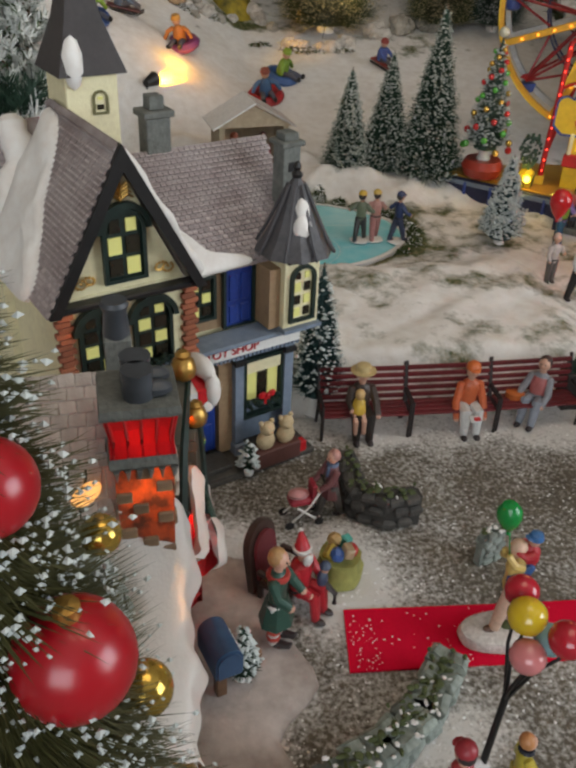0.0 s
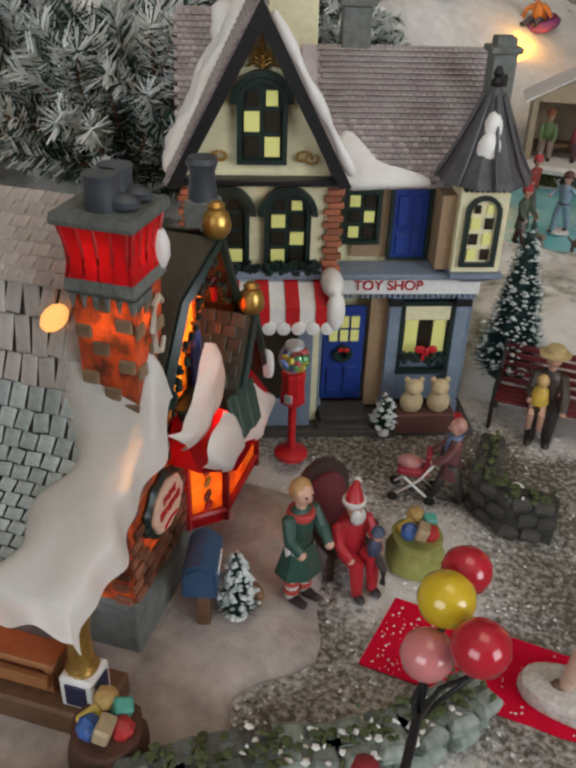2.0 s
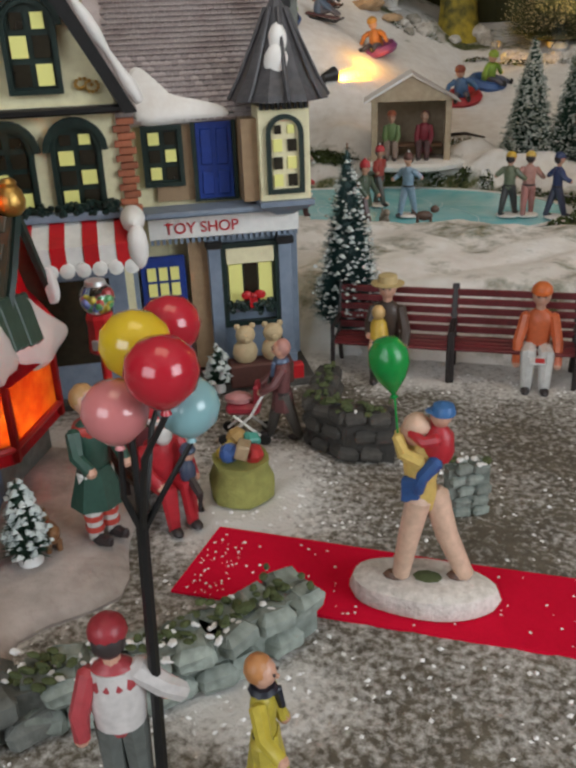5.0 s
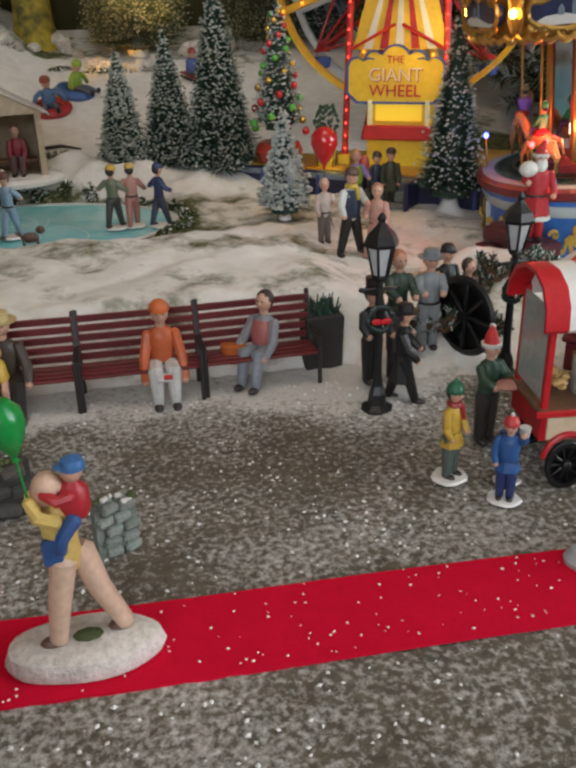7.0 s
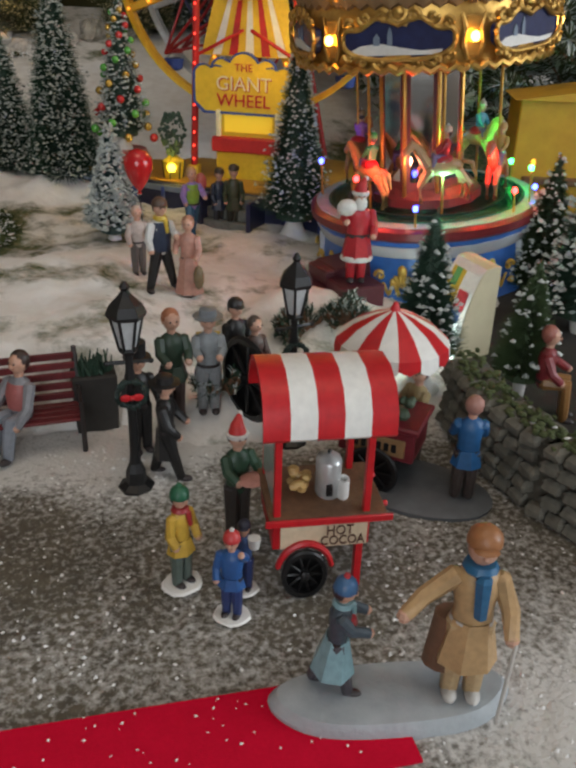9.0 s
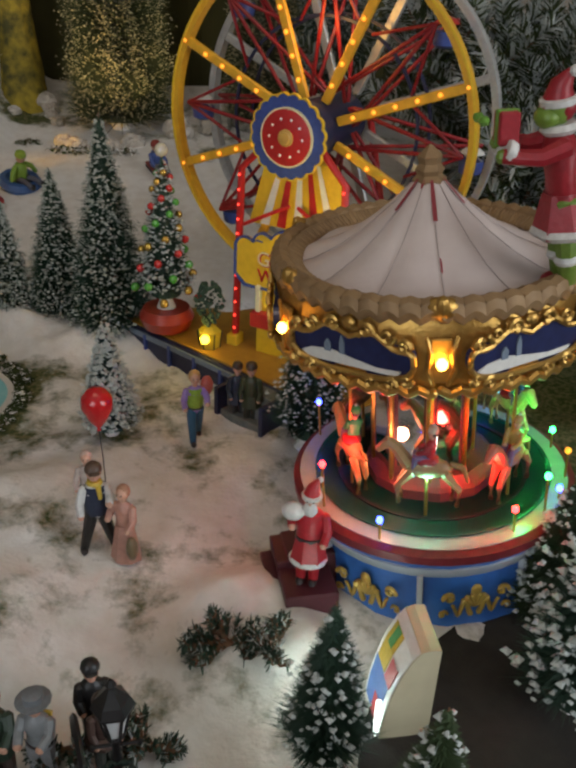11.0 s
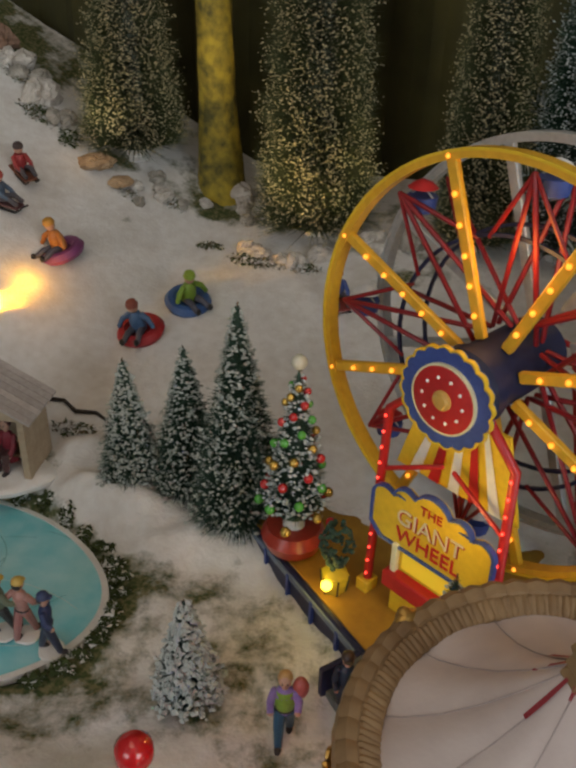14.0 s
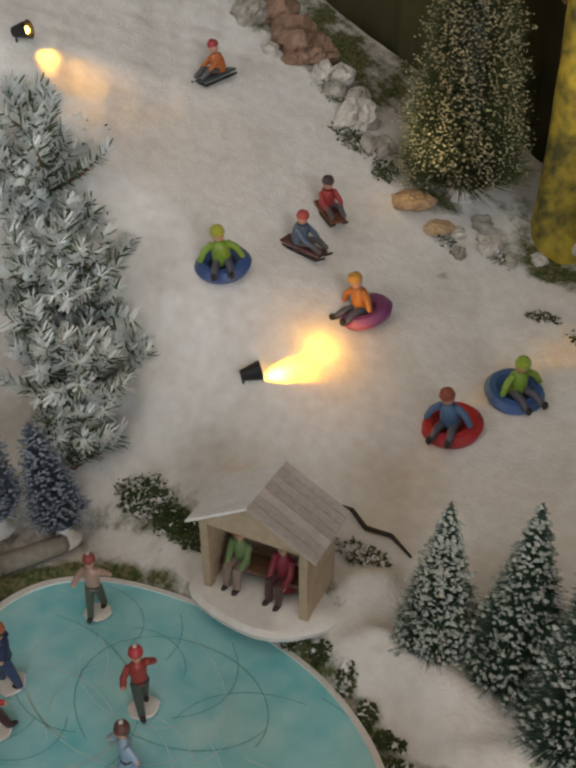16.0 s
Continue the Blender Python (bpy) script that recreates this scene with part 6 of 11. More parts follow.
tree_trunk()
spot_lamp("trunk_lamp", (0.032, 1.345, 0.215), (0.079, 1.375, 0.36), 0.38, (1.0, 0.74, 0.07), 75, 0.008)
# unseen fills added to warm the bark pieces and the tall trees
point_lamp("slab_fill", (-0.030, 1.262, 0.216), 0.003, (1.0, 0.55, 0.14), 0.006)
spot_lamp("tree_fill", (0.250, 1.170, 0.165), (0.226, 1.318, 0.270), 1.7, (1.0, 0.76, 0.36), 78, 0.01)
spot_lamp("tree_fill", (-0.014, 1.225, 0.235), (-0.008, 1.338, 0.285), 0.40, (1.0, 0.82, 0.50), 80, 0.01)


def back_cloth():
    s = Shape()
    n = 90
    for i in range(n):
        x0, x1 = -0.80 + 1.45 * i / n, -0.80 + 1.45 * (i + 1) / n
        f0, f1 = 0.008 * math.sin(i * 0.9) + 0.005 * math.sin(i * 2.3), 0.008 * math.sin((i + 1) * 0.9) + 0.005 * math.sin((i + 1) * 2.3)
        bend = lambda x: 1.475 + 0.0 * x
        s.add([(x0, bend(x0) + f0, -0.01), (x1, bend(x1) + f1, -0.01), (x1, bend(x1) + f1, 0.85), (x0, bend(x0) + f0, 0.85)], [(0, 1, 2, 3)])
    thing("back_cloth", s, mat("dark_green_cloth", (0.075, 0.068, 0.016), 0.9, (0.025, 0.025, 0.008), 14, 0.5, 0.3, 300), Matrix(), "dark green cloth hanging behind the village", "cloth", kind="structure")


back_cloth()

# ---- the fair: giant wheel ----
AMBER = lit("amber_bulb", (1.0, 0.36, 0.03), 1.1)
RED_BULB = lit("red_bulb", (1.0, 0.02, 0.02), 14.0)
GREEN_BULB = lit("green_bulb", (0.03, 1.0, 0.15), 12.0)
BLUE_BULB = lit("blue_bulb", (0.03, 0.05, 1.0), 16.0)
YELLOW_BULB = lit("yellow_bulb", (1.0, 0.66, 0.05), 5.0)
WHEEL_YELLOW = mat("wheel_yellow_plastic", (0.75, 0.42, 0.03), 0.4, (0.55, 0.28, 0.02), 200, 0.42)


STRUT_RED = mat("dark_red_strut_paint", (0.30, 0.014, 0.020), 0.4, (0.19, 0.009, 0.013), 200)


def circle(r, n=48):
    return [(r * math.cos(2 * math.pi * k / n), r * math.sin(2 * math.pi * k / n)) for k in range(n)]


def scalloped(r, bumps, depth, n=96):
    return [((r + depth * abs(math.sin(bumps * math.pi * k / n))) * math.cos(2 * math.pi * k / n), (r + depth * abs(math.sin(bumps * math.pi * k / n))) * math.sin(2 * math.pi * k / n)) for k in range(n)]


def sign_outline(w, h):
    """A name board with stepped, rounded shoulders."""
    pts = [(-w / 2, -h * 0.32), (-w * 0.40, -h * 0.5), (w * 0.40, -h * 0.5), (w / 2, -h * 0.32), (w / 2, h * 0.12)]
    for cx, cz, r, a0, a1 in ((w * 0.40, h * 0.16, w * 0.10, -0.3, 1.7), (w * 0.22, h * 0.28, w * 0.10, 0.1, 1.7), (0, h * 0.28, w * 0.155, 0.45, 2.69), (-w * 0.22, h * 0.28, w * 0.10, 1.44, 3.04), (-w * 0.40, h * 0.16, w * 0.10, 1.44, 3.44)):
        pts += [(cx + r * math.cos(a0 + (a1 - a0) * k / 7), cz + r * math.sin(a0 + (a1 - a0) * k / 7)) for k in range(8)]
    return pts + [(-w / 2, h * 0.12)]


def giant_wheel():
    R, H = 0.1270, 0.2265
    top = holder("giant_wheel", pose(0.4436, 0.842, 0.0, 0, 0, -28), "miniature yellow and red giant wheel with amber bulbs", "ferris wheel")
    YF, YB, TURN0 = 0.034, 0.088, 20
    for y, m_, nm, lab in ((YF, WHEEL_YELLOW, "front_rim", "yellow rim"), (YB, SILVER, "back_rim", "silver rim")):
        rim = part(nm, Shape().ring(circle(R, 72), circle(R - 0.0050, 72), 0.0085, 0, pose(0, y, H)), m_, top, lab)
        part("edge_bead", Shape().ring(circle(R + 0.0005, 72), circle(R - 0.0012, 72), 0.0010, 0, pose(0, y - 0.0008, H)), m_ if y == YB else YELLOW, rim)
        for k in range(8):
            a = radians(TURN0 + 45 * k)
            ca, sa = math.cos(a), math.sin(a)
            sp = Shape().box(((0.020 + R) / 2, 0, 0), (R - 0.024, 0.0045, 0.0070), bevel=0.0008)
            s_ = part("spoke", sp, m_, rim, at=pose(0, y + 0.0035, H) @ pose(0, 0, 0, 0, -math.degrees(a), 0))
            if y == YF:
                for j in range(5):
                    rr = 0.036 + 0.0170 * j
                    part("bulb", Shape().ball((rr * ca, y - 0.0002, H + rr * sa), 0.0017, 0, 8), AMBER, rim, smooth=False)
        if y == YF:
            for k in range(8):
                a = radians(TURN0 + 45 * k)
                part("bulb", Shape().ball(((R - 0.0028) * math.cos(a), y - 0.0006, H + (R - 0.0028) * math.sin(a)), 0.0014, 0, 6), AMBER, rim, smooth=False)
    part("middle_ring", Shape().ring(circle(R * 0.62, 48), circle(R * 0.62 - 0.0022, 48), 0.002, 0, pose(0, 0.052, H)), NAVY, top)
    part("middle_ring", Shape().ring(circle(R * 0.62, 48), circle(R * 0.62 - 0.0022, 48), 0.002, 0, pose(0, 0.078, H)), NAVY, top)
    for k in range(8):
        a = radians(TURN0 + 45 * k + 22.5)
        g = Vector(((R - 0.010) * math.cos(a), 0.0, H + (R - 0.010) * math.sin(a)))
        for da in (-0.30, 0.30):
            e = Vector((0.024 * math.cos(a + da * 2.2), 0, H + 0.024 * math.sin(a + da * 2.2)))
            for y0, y1 in ((YF + 0.008, 0.058), (YB, 0.064)):
                part("strut", Shape().tube([(g.x, y0, g.z), (e.x, y1, e.z)], 0.0016, 0, 6), STRUT_RED, top)
        for da in (-0.34, 0.34):
            e = Vector(((R - 0.004) * math.cos(a + da), 0, H + (R - 0.004) * math.sin(a + da)))
            part("strut", Shape().tube([(g.x, YF + 0.008, g.z), (e.x * 0.62, 0.053, H + (e.z - H) * 0.62)], 0.0014, 0, 6), STRUT_RED, top)
        gon = part("gondola", Shape().lathe([(0.005, -0.017), (0.0085, -0.015), (0.0095, -0.008), (0.0095, -0.006)], 0, 10, pose(g.x, 0.064, g.z)), FAIR_BLUE, top, "blue gondola")
        part("hanger", Shape().tube([(g.x - 0.009, 0.064, g.z - 0.007), (g.x, 0.064, g.z), (g.x + 0.009, 0.064, g.z - 0.007)], 0.0007, 0, 5), SILVER, gon)
        part("gondola_roof", Shape().lathe([(0.0095, 0.0), (0.006, 0.003), (0.001, 0.005)], 0, 10, pose(g.x, 0.064, g.z - 0.001)), WHITE if k % 2 else FAIR_RED, gon)
    part("axle_drum", Shape().lathe([(0.019, -0.09), (0.021, -0.088), (0.021, -0.024), (0.024, -0.022), (0.024, -0.014), (0.012, -0.002)], 0, 24, pose(0, 0, H, 90)), NAVY, top)
    disc = part("hub_disc", Shape().prism(scalloped(0.0285, 20, 0.0018, 160), 0.004, 0, pose(0, -0.002, H)), FAIR_BLUE, top, "blue scalloped hub disc")
    part("gilt_edge", Shape().ring(scalloped(0.0294, 20, 0.0019, 160), scalloped(0.0284, 20, 0.0018, 160), 0.003, 0, pose(0, -0.0028, H)), YELLOW, disc)
    part("red_plate", Shape().lathe([(0.0202, 0), (0.0202, 0.002), (0.0190, 0.0026)], 0, 36, pose(0, -0.002, H, 90)), FAIR_RED, disc, "red plate")
    part("cream_band", Shape().ring(circle(0.0212, 36), circle(0.0200, 36), 0.003, 0, pose(0, -0.0042, H)), CREAM, disc)
    for k in range(10):
        a = 2 * math.pi * k / 10
        part("stud", Shape().ball((0.0135 * math.cos(a), -0.0048, H + 0.0135 * math.sin(a)), 0.0011, 0, 6), WHITE, disc)
    part("boss", Shape().lathe([(0.0062, 0), (0.0060, 0.0014), (0.0045, 0.0020), (0.0040, 0.0034), (0.0005, 0.0038)], 0, 18, pose(0, -0.0042, H, 90)), mat("dull_gilt_paint", (0.62, 0.40, 0.10), 0.5, (0.48, 0.29, 0.06), 200), disc, "gilt boss")
    for sx in (-1, 1):
        leg = part("leg", Shape().tube([(sx * 0.049, 0.008, 0.044), (sx * 0.044, 0.008, H - 0.030), (sx * 0.018, 0.010, H - 0.004), (0, 0.012, H)], [0.0032, 0.003, 0.003, 0.003], 0, 10), FAIR_RED, top, "red support leg with small bulbs")
        back = part("leg", Shape().tube([(sx * 0.055, 0.118, 0.044), (sx * 0.016, 0.108, H), (0, 0.106, H)], 0.003, 0, 8), FAIR_RED, top, "red support leg")
        part("foot", Shape().box((sx * 0.049, 0.008, 0.050), (0.010, 0.012, 0.012), bevel=0.001), YELLOW, leg)
        part("brace", Shape().tube([(sx * 0.046, 0.008, 0.150), (sx * 0.004, 0.012, 0.172)], 0.0016, 0, 6), FAIR_RED, top)
    bulb = lit("small_red_bulb", (1.0, 0.05, 0.03), 3.0)
    for sx in (-1, 1):
        for j in range(12):
            part("bulb", Shape().ball((sx * (0.0478 - 0.0036 * j / 11), 0.0045, 0.062 + 0.0118 * j), 0.0010, 0, 5), bulb, top, smooth=False)
    sign = part("name_board", Shape().prism(sign_outline(0.090, 0.046), 0.004, 0, pose(0, 0.002, 0.1280)), YELLOW, top, "yellow name board with red letters")
    part("board_edge", Shape().ring(sign_outline(0.0925, 0.0485), sign_outline(0.0885, 0.0445), 0.004, 0, pose(0, 0.0005, 0.1280)), FAIR_BLUE, sign)
    words("THE", 0.0090, FAIR_RED, sign, pose(0, 0.0012, 0.1425, 90))
    words("GIANT", 0.0165, FAIR_RED, sign, pose(0.0007, 0.0014, 0.1283, 90))
    words("GIANT", 0.0165, mat("pale_letter_gold", (0.80, 0.68, 0.46), 0.4), sign, pose(0, 0.0012, 0.1290, 90))
    words("WHEEL", 0.0150, RED, sign, pose(0, 0.0012, 0.1150, 90))
    for sx in (-1, 1):
        part("flourish", Shape().tube([(sx * 0.020, 0.0015, 0.1430), (sx * 0.025, 0.001, 0.1440), (sx * 0.031, 0.0015, 0.1415)], [0.0004, 0.0008, 0.0003], 0, 5), FAIR_BLUE, sign)
    # fan of rays and ticket booth behind the board
    fan = part("ray_fan", Shape().prism([(-0.045, 0.150), (0.045, 0.150), (0.030, 0.205), (-0.030, 0.205)], 0.002, 0, pose(0, 0.022, 0)), YELLOW, top)
    for k in range(5):
        x = -0.030 + 0.015 * k
        part("ray", Shape().add([(x - 0.004, 0.0205, 0.151), (x + 0.004, 0.0205, 0.151), (x * 0.5 + 0.0016, 0.0205, 0.204), (x * 0.5 - 0.0016, 0.0205, 0.204)], [(0, 1, 2, 3)]), FAIR_RED if k % 2 else WHITE, fan, smooth=False)
    booth = part("ticket_booth", Shape().box((0.004, 0.016, 0.075), (0.060, 0.024, 0.060), bevel=0.001), YELLOW, top, "yellow ticket booth")
    part("counter", Shape().box((0.004, 0.001, 0.0780), (0.064, 0.010, 0.013), bevel=0.001), FAIR_RED, booth)
    part("hatch", Shape().box((0.004, 0.0032, 0.097), (0.044, 0.002, 0.018), bevel=0.0006), lit("booth_window", (0.85, 0.55, 0.03), 0.22), booth)
    for sx in (-1, 1):
        part("post", Shape().box((0.004 + sx * 0.027, 0.002, 0.094), (0.004, 0.005, 0.026), bevel=0.0006), CREAM, booth)
    plat = part("platform", Shape().box((0.006, 0.088, 0.030), (0.256, 0.176, 0.030), bevel=0.0015), NAVY, top, "navy platform with a yellow deck", at=pose(-0.042, -0.032, 0, 0, 0, -12))
    part("deck", Shape().box((0.006, 0.088, 0.0457), (0.248, 0.168, 0.002), bevel=0.0004), mat("ochre_deck", (0.46, 0.25, 0.03), 0.5, (0.30, 0.15, 0.02), 120), plat, "ochre yellow deck")
    part("fascia_band", Shape().box((0.006, -0.0005, 0.0405), (0.250, 0.002, 0.0050), bevel=0.0004), SLATE_BLUE, plat)
    for k in range(9):
        part("pilaster", Shape().box((-0.118 + 0.031 * k, -0.0010, 0.0290), (0.003, 0.003, 0.026), bevel=0.0004), FAIR_BLUE, plat)
    for k in range(4):
        part("stair", Shape().box((0.052, -0.004 - 0.007 * k, 0.040 - 0.009 * k), (0.042, 0.016, 0.009), bevel=0.0008), STONE, plat)
    for sx in (-1, 1):
        part("stair_cheek", Shape().box((0.052 + sx * 0.0235, -0.014, 0.028), (0.004, 0.030, 0.036), bevel=0.001), NAVY, plat)
    return top


giant_wheel()
point_lamp("wheel_glow", (0.455, 0.800, 0.168), 0.05, (1.0, 0.62, 0.12), 0.01)
point_lamp("wheel_glow", (0.47, 0.872, 0.30), 0.07, (1.0, 0.50, 0.10), 0.02)


def lantern():
    top = holder("lantern", pose(0.3835, 0.862, 0.0455), "glowing yellow lantern with leafy garland before the wheel", "lantern")
    part("post", Shape().tube([(0, 0, 0), (0, 0, 0.03)], 0.002, 0, 8), DARK_GREEN, top)
    box = part("lamp_box", Shape().lathe([(0.004, -0.002), (0.008, 0.0), (0.010, 0.016), (0.003, 0.022)], 0, 6), see_through("yellow_glass", (0.85, 0.70, 0.10), 0.7), top)
    part("bulb", Shape().ball((-0.003, -0.010, 0.012), 0.0040, 0, 10), YELLOW_BULB, top)
    for k in range(6):
        a = radians(60 * k)
        part("bar", Shape().tube([(0.0083 * math.cos(a), 0.0083 * math.sin(a), 0), (0.0103 * math.cos(a), 0.0103 * math.sin(a), 0.016)], 0.0006, 0, 5), DARK_GREEN, box)
    leaves = Shape()
    rng = random.Random(5)
    for _ in range(140):
        z = rng.uniform(0.022, 0.058)
        r = 0.012 * (1 - abs(z - 0.042) / 0.03)
        a = rng.uniform(0, 6.28)
        leaves.ball((r * math.cos(a), r * math.sin(a), z), rng.uniform(0.001, 0.0024), 0, 5)
    tagged(part("garland", leaves, NEEDLE, top), kind="stuff")


lantern()
point_lamp("lantern_glow", (0.374, 0.846, 0.066), 0.008, (1.0, 0.78, 0.12), 0.004)


# ---- the fair: carousel, leaning a little on the uneven snow ----
CAROUSEL = pose(0.522, 0.650, 0.190, 0, -5.5, 0) @ pose(0, 0, -0.176) @ Matrix.Diagonal((0.92, 0.92, 1, 1))
LOW = pose(0.006, 0.004, 0.008)


def carousel():
    R = 0.0895
    top = holder("carousel", CAROUSEL, "gilded miniature carousel with a pale tent roof and coloured lights", "carousel")
    base = part("base_drum", Shape().lathe([(0.083, -0.018), (0.085, 0.000), (0.081, 0.032), (0.086, 0.040), (0.088, 0.044)], 0, 24), mat("carnival_blue_paint", (0.05, 0.20, 0.62), 0.35, (0.04, 0.12, 0.40), 120), top, "blue drum with gilt scrolls", at=LOW)
    part("step_ring", Shape().lathe([(0.088, 0.044), (0.0905, 0.046), (0.0905, 0.051), (0.086, 0.053)], 0, 48), mat("maroon_rim", (0.22, 0.03, 0.035), 0.35, (0.13, 0.015, 0.02), 200), base)
    part("pale_band", Shape().lathe([(0.0815, 0.0310), (0.0830, 0.0320), (0.0868, 0.0400), (0.0850, 0.0405)], 0, 48), mat("pearl_white_paint", (0.66, 0.68, 0.70), 0.25, (0.50, 0.54, 0.60), 90), base, "pearl white band")
    deck = part("deck", Shape().lathe([(0.086, 0.051), (0.086, 0.0535), (0.001, 0.0540)], 0, 48), mat("pearl_deck", (0.45, 0.50, 0.46), 0.22, (0.32, 0.40, 0.36), 120), top, "glossy pale deck", at=LOW)
    part("groove", Shape().lathe([(0.061, 0.0541), (0.061, 0.0550), (0.0585, 0.0550), (0.0585, 0.0541)], 0, 48), BLACK, deck)
    part("groove", Shape().lathe([(0.076, 0.0541), (0.076, 0.0548), (0.0735, 0.0548), (0.0735, 0.0541)], 0, 48), mat("dark_green_enamel", (0.01, 0.10, 0.07), 0.25), deck)
    part("inner_plinth", Shape().lathe([(0.043, 0.054), (0.043, 0.060), (0.040, 0.062), (0.036, 0.066), (0.001, 0.0665)], 0, 12), mat("maroon_plinth", (0.16, 0.025, 0.03), 0.4), top, smooth=False, at=LOW)
    core = part("core", Shape().lathe([(0.031, 0.066), (0.031, 0.166)], 0, 8), mat("maroon_core", (0.15, 0.04, 0.04), 0.4, (0.10, 0.02, 0.02), 200), top, smooth=False)
    mirror = mat("mirror_panel", (0.60, 0.62, 0.64), 0.08, (0.5, 0.52, 0.54), 40, metal=1.0)
    for k in range(8):
        a = 45 * k + 22.5
        part("mirror_panel", Shape().box((0, -0.0290, 0.117), (0.016, 0.001, 0.076), bevel=0.0003), mirror, core, "mirror panel", at=pose(0, 0, 0, 0, 0, a))
        part("corner_post", Shape().tube([(0.0315, 0, 0.066), (0.0315, 0, 0.166)], 0.0016, 0, 6), GOLD, core, at=pose(0, 0, 0, 0, 0, 45 * k))
    # a gilt crest and two curling scrolls on each panel of the drum
    for k in range(8):
        sc = Shape()
        for sx in (-1, 1):
            sc.tube([(sx * (0.0025 + 0.0120 * t), 0, 0.0060 + 0.0120 * math.sin(1.5 * math.pi * t) ** 2 * (1 - 0.3 * t)) for t in [j / 12 for j in range(13)]], [0.0019 - 0.0009 * j / 12 for j in range(13)], 0, 6)
            sc.tube([(sx * (0.0165 + 0.0040 * (1 - j / 14) * math.cos(0.62 * j)), 0, 0.0200 + 0.0040 * (1 - j / 14) * math.sin(0.62 * j)) for j in range(14)], [0.0015 - 0.0006 * j / 13 for j in range(14)], 0, 6)
            sc.tube([(sx * (0.0200 + 0.0030 * (1 - j / 12) * math.cos(3.1 - 0.6 * j)), 0, 0.0085 + 0.0030 * (1 - j / 12) * math.sin(3.1 - 0.6 * j)) for j in range(12)], 0.0010, 0, 6)
        sc.ball((0, 0, 0.0235), (0.0036, 0.0016, 0.0044), 0, 10)
        for d in (-1.0, -0.6, -0.2, 0.2, 0.6, 1.0):
            sc.tube([(0, 0, 0.0120), (0.0095 * math.sin(d), 0, 0.0120 + 0.0085 * math.cos(d))], [0.0012, 0.0018], 0, 6)
        part("gilt_scroll", sc, mat("gilt_relief_paint", (0.72, 0.50, 0.12), 0.35, (0.50, 0.30, 0.06), 200, metal=0.4) if k == 0 else bpy.data.materials["gilt_relief_paint"], base, at=pose(0, 0, 0, 0, 0, -34 + 45 * k) @ pose(0, -0.0838, 0.0, 4))
        part("panel_rib", Shape().box((0, -0.0830, 0.016), (0.0036, 0.004, 0.034), bevel=0.0008), bpy.data.materials["pearl_white_paint"], base, at=pose(0, 0, 0, 0, 0, -11.5 + 45 * k))
    BRONZE = mat("worn_bronze_paint", (0.36, 0.23, 0.11), 0.6, (0.20, 0.12, 0.06), 120, metal=0.2)
    # six rounding boards with lamps between
    bl = mat("night_scene_blue", (0.02, 0.03, 0.11), 0.3, (0.01, 0.012, 0.05), 200)
    crown = part("crown_ring", Shape().lathe([(0.080, 0.160), (0.0860, 0.158), (0.0875, 0.166), (0.0862, 0.176), (0.0875, 0.188), (0.084, 0.196), (0.079, 0.197), (0.0785, 0.160)], 0, 36), GOLD, top, "gilt crown ring")
    a_mid = math.degrees(math.atan2(0.5644 - 0.650, 0.5175 - 0.522)) + 90

    def board(k):
        """A long oval board whose upper edge dips between two shoulders."""
        pts = []
        for j in range(40):
            t = 2 * math.pi * j / 40
            x = 0.0345 * math.copysign(abs(math.cos(t)) ** 0.75, math.cos(t))
            z = 0.0108 * math.copysign(abs(math.sin(t)) ** 0.8, math.sin(t))
            pts.append((k * x, k * (z - (0.0022 * math.cos(x * 260) + 0.001 if z > 0 else 0))))
        return pts

    for k in range(6):
        m6 = pose(0, 0, 0, 0, 0, a_mid + 60 * k)
        pan = part("rounding_board", Shape().prism(board(1.0), 0.004, 0, pose(0, -0.0868, 0.1760)), bl, crown, "dark blue painted board in a gilt frame", at=m6 @ pose(0, 0, 0, 0, 0, 30))
        edge = board(1.03)
        part("gilt_frame", Shape().tube([(x, -0.0885, 0.1760 + z) for x, z in edge + edge[:2]], 0.0016, 0, 7), GOLD, pan)
        for sx in (-1, 1):
            for cx, cz, r, tw in ((0.0095, 0.0125, 0.0044, 1), (0.0215, 0.0118, 0.0040, -1), (0.0310, 0.0085, 0.0034, 1), (0.0120, -0.0128, 0.0038, -1), (0.0235, -0.0118, 0.0036, 1), (0.0320, -0.0080, 0.0032, -1)):
                part("gilt_curl", Shape().tube([(sx * (cx + r * (1 - j / 15) * math.cos(tw * 0.62 * j)), -0.0890, 0.1760 + cz + r * (1 - j / 15) * math.sin(tw * 0.62 * j)) for j in range(14)], [0.0016 - 0.0006 * j / 13 for j in range(14)], 0, 6), GOLD, pan)
        part("gilt_curl", Shape().ball((0, -0.0890, 0.1905), (0.0042, 0.0020, 0.0032), 0, 10), GOLD, pan)
        hill = Shape().prism([(-0.026, -0.0085), (0.026, -0.0085), (0.028, -0.0055), (0.014, -0.0062), (0.002, -0.0045), (-0.012, -0.002), (-0.024, -0.003), (-0.030, -0.0055)], 0.0008, 0, pose(0, -0.0874, 0.1760))
        part("painted_snow", hill, WHITE, pan, smooth=False)
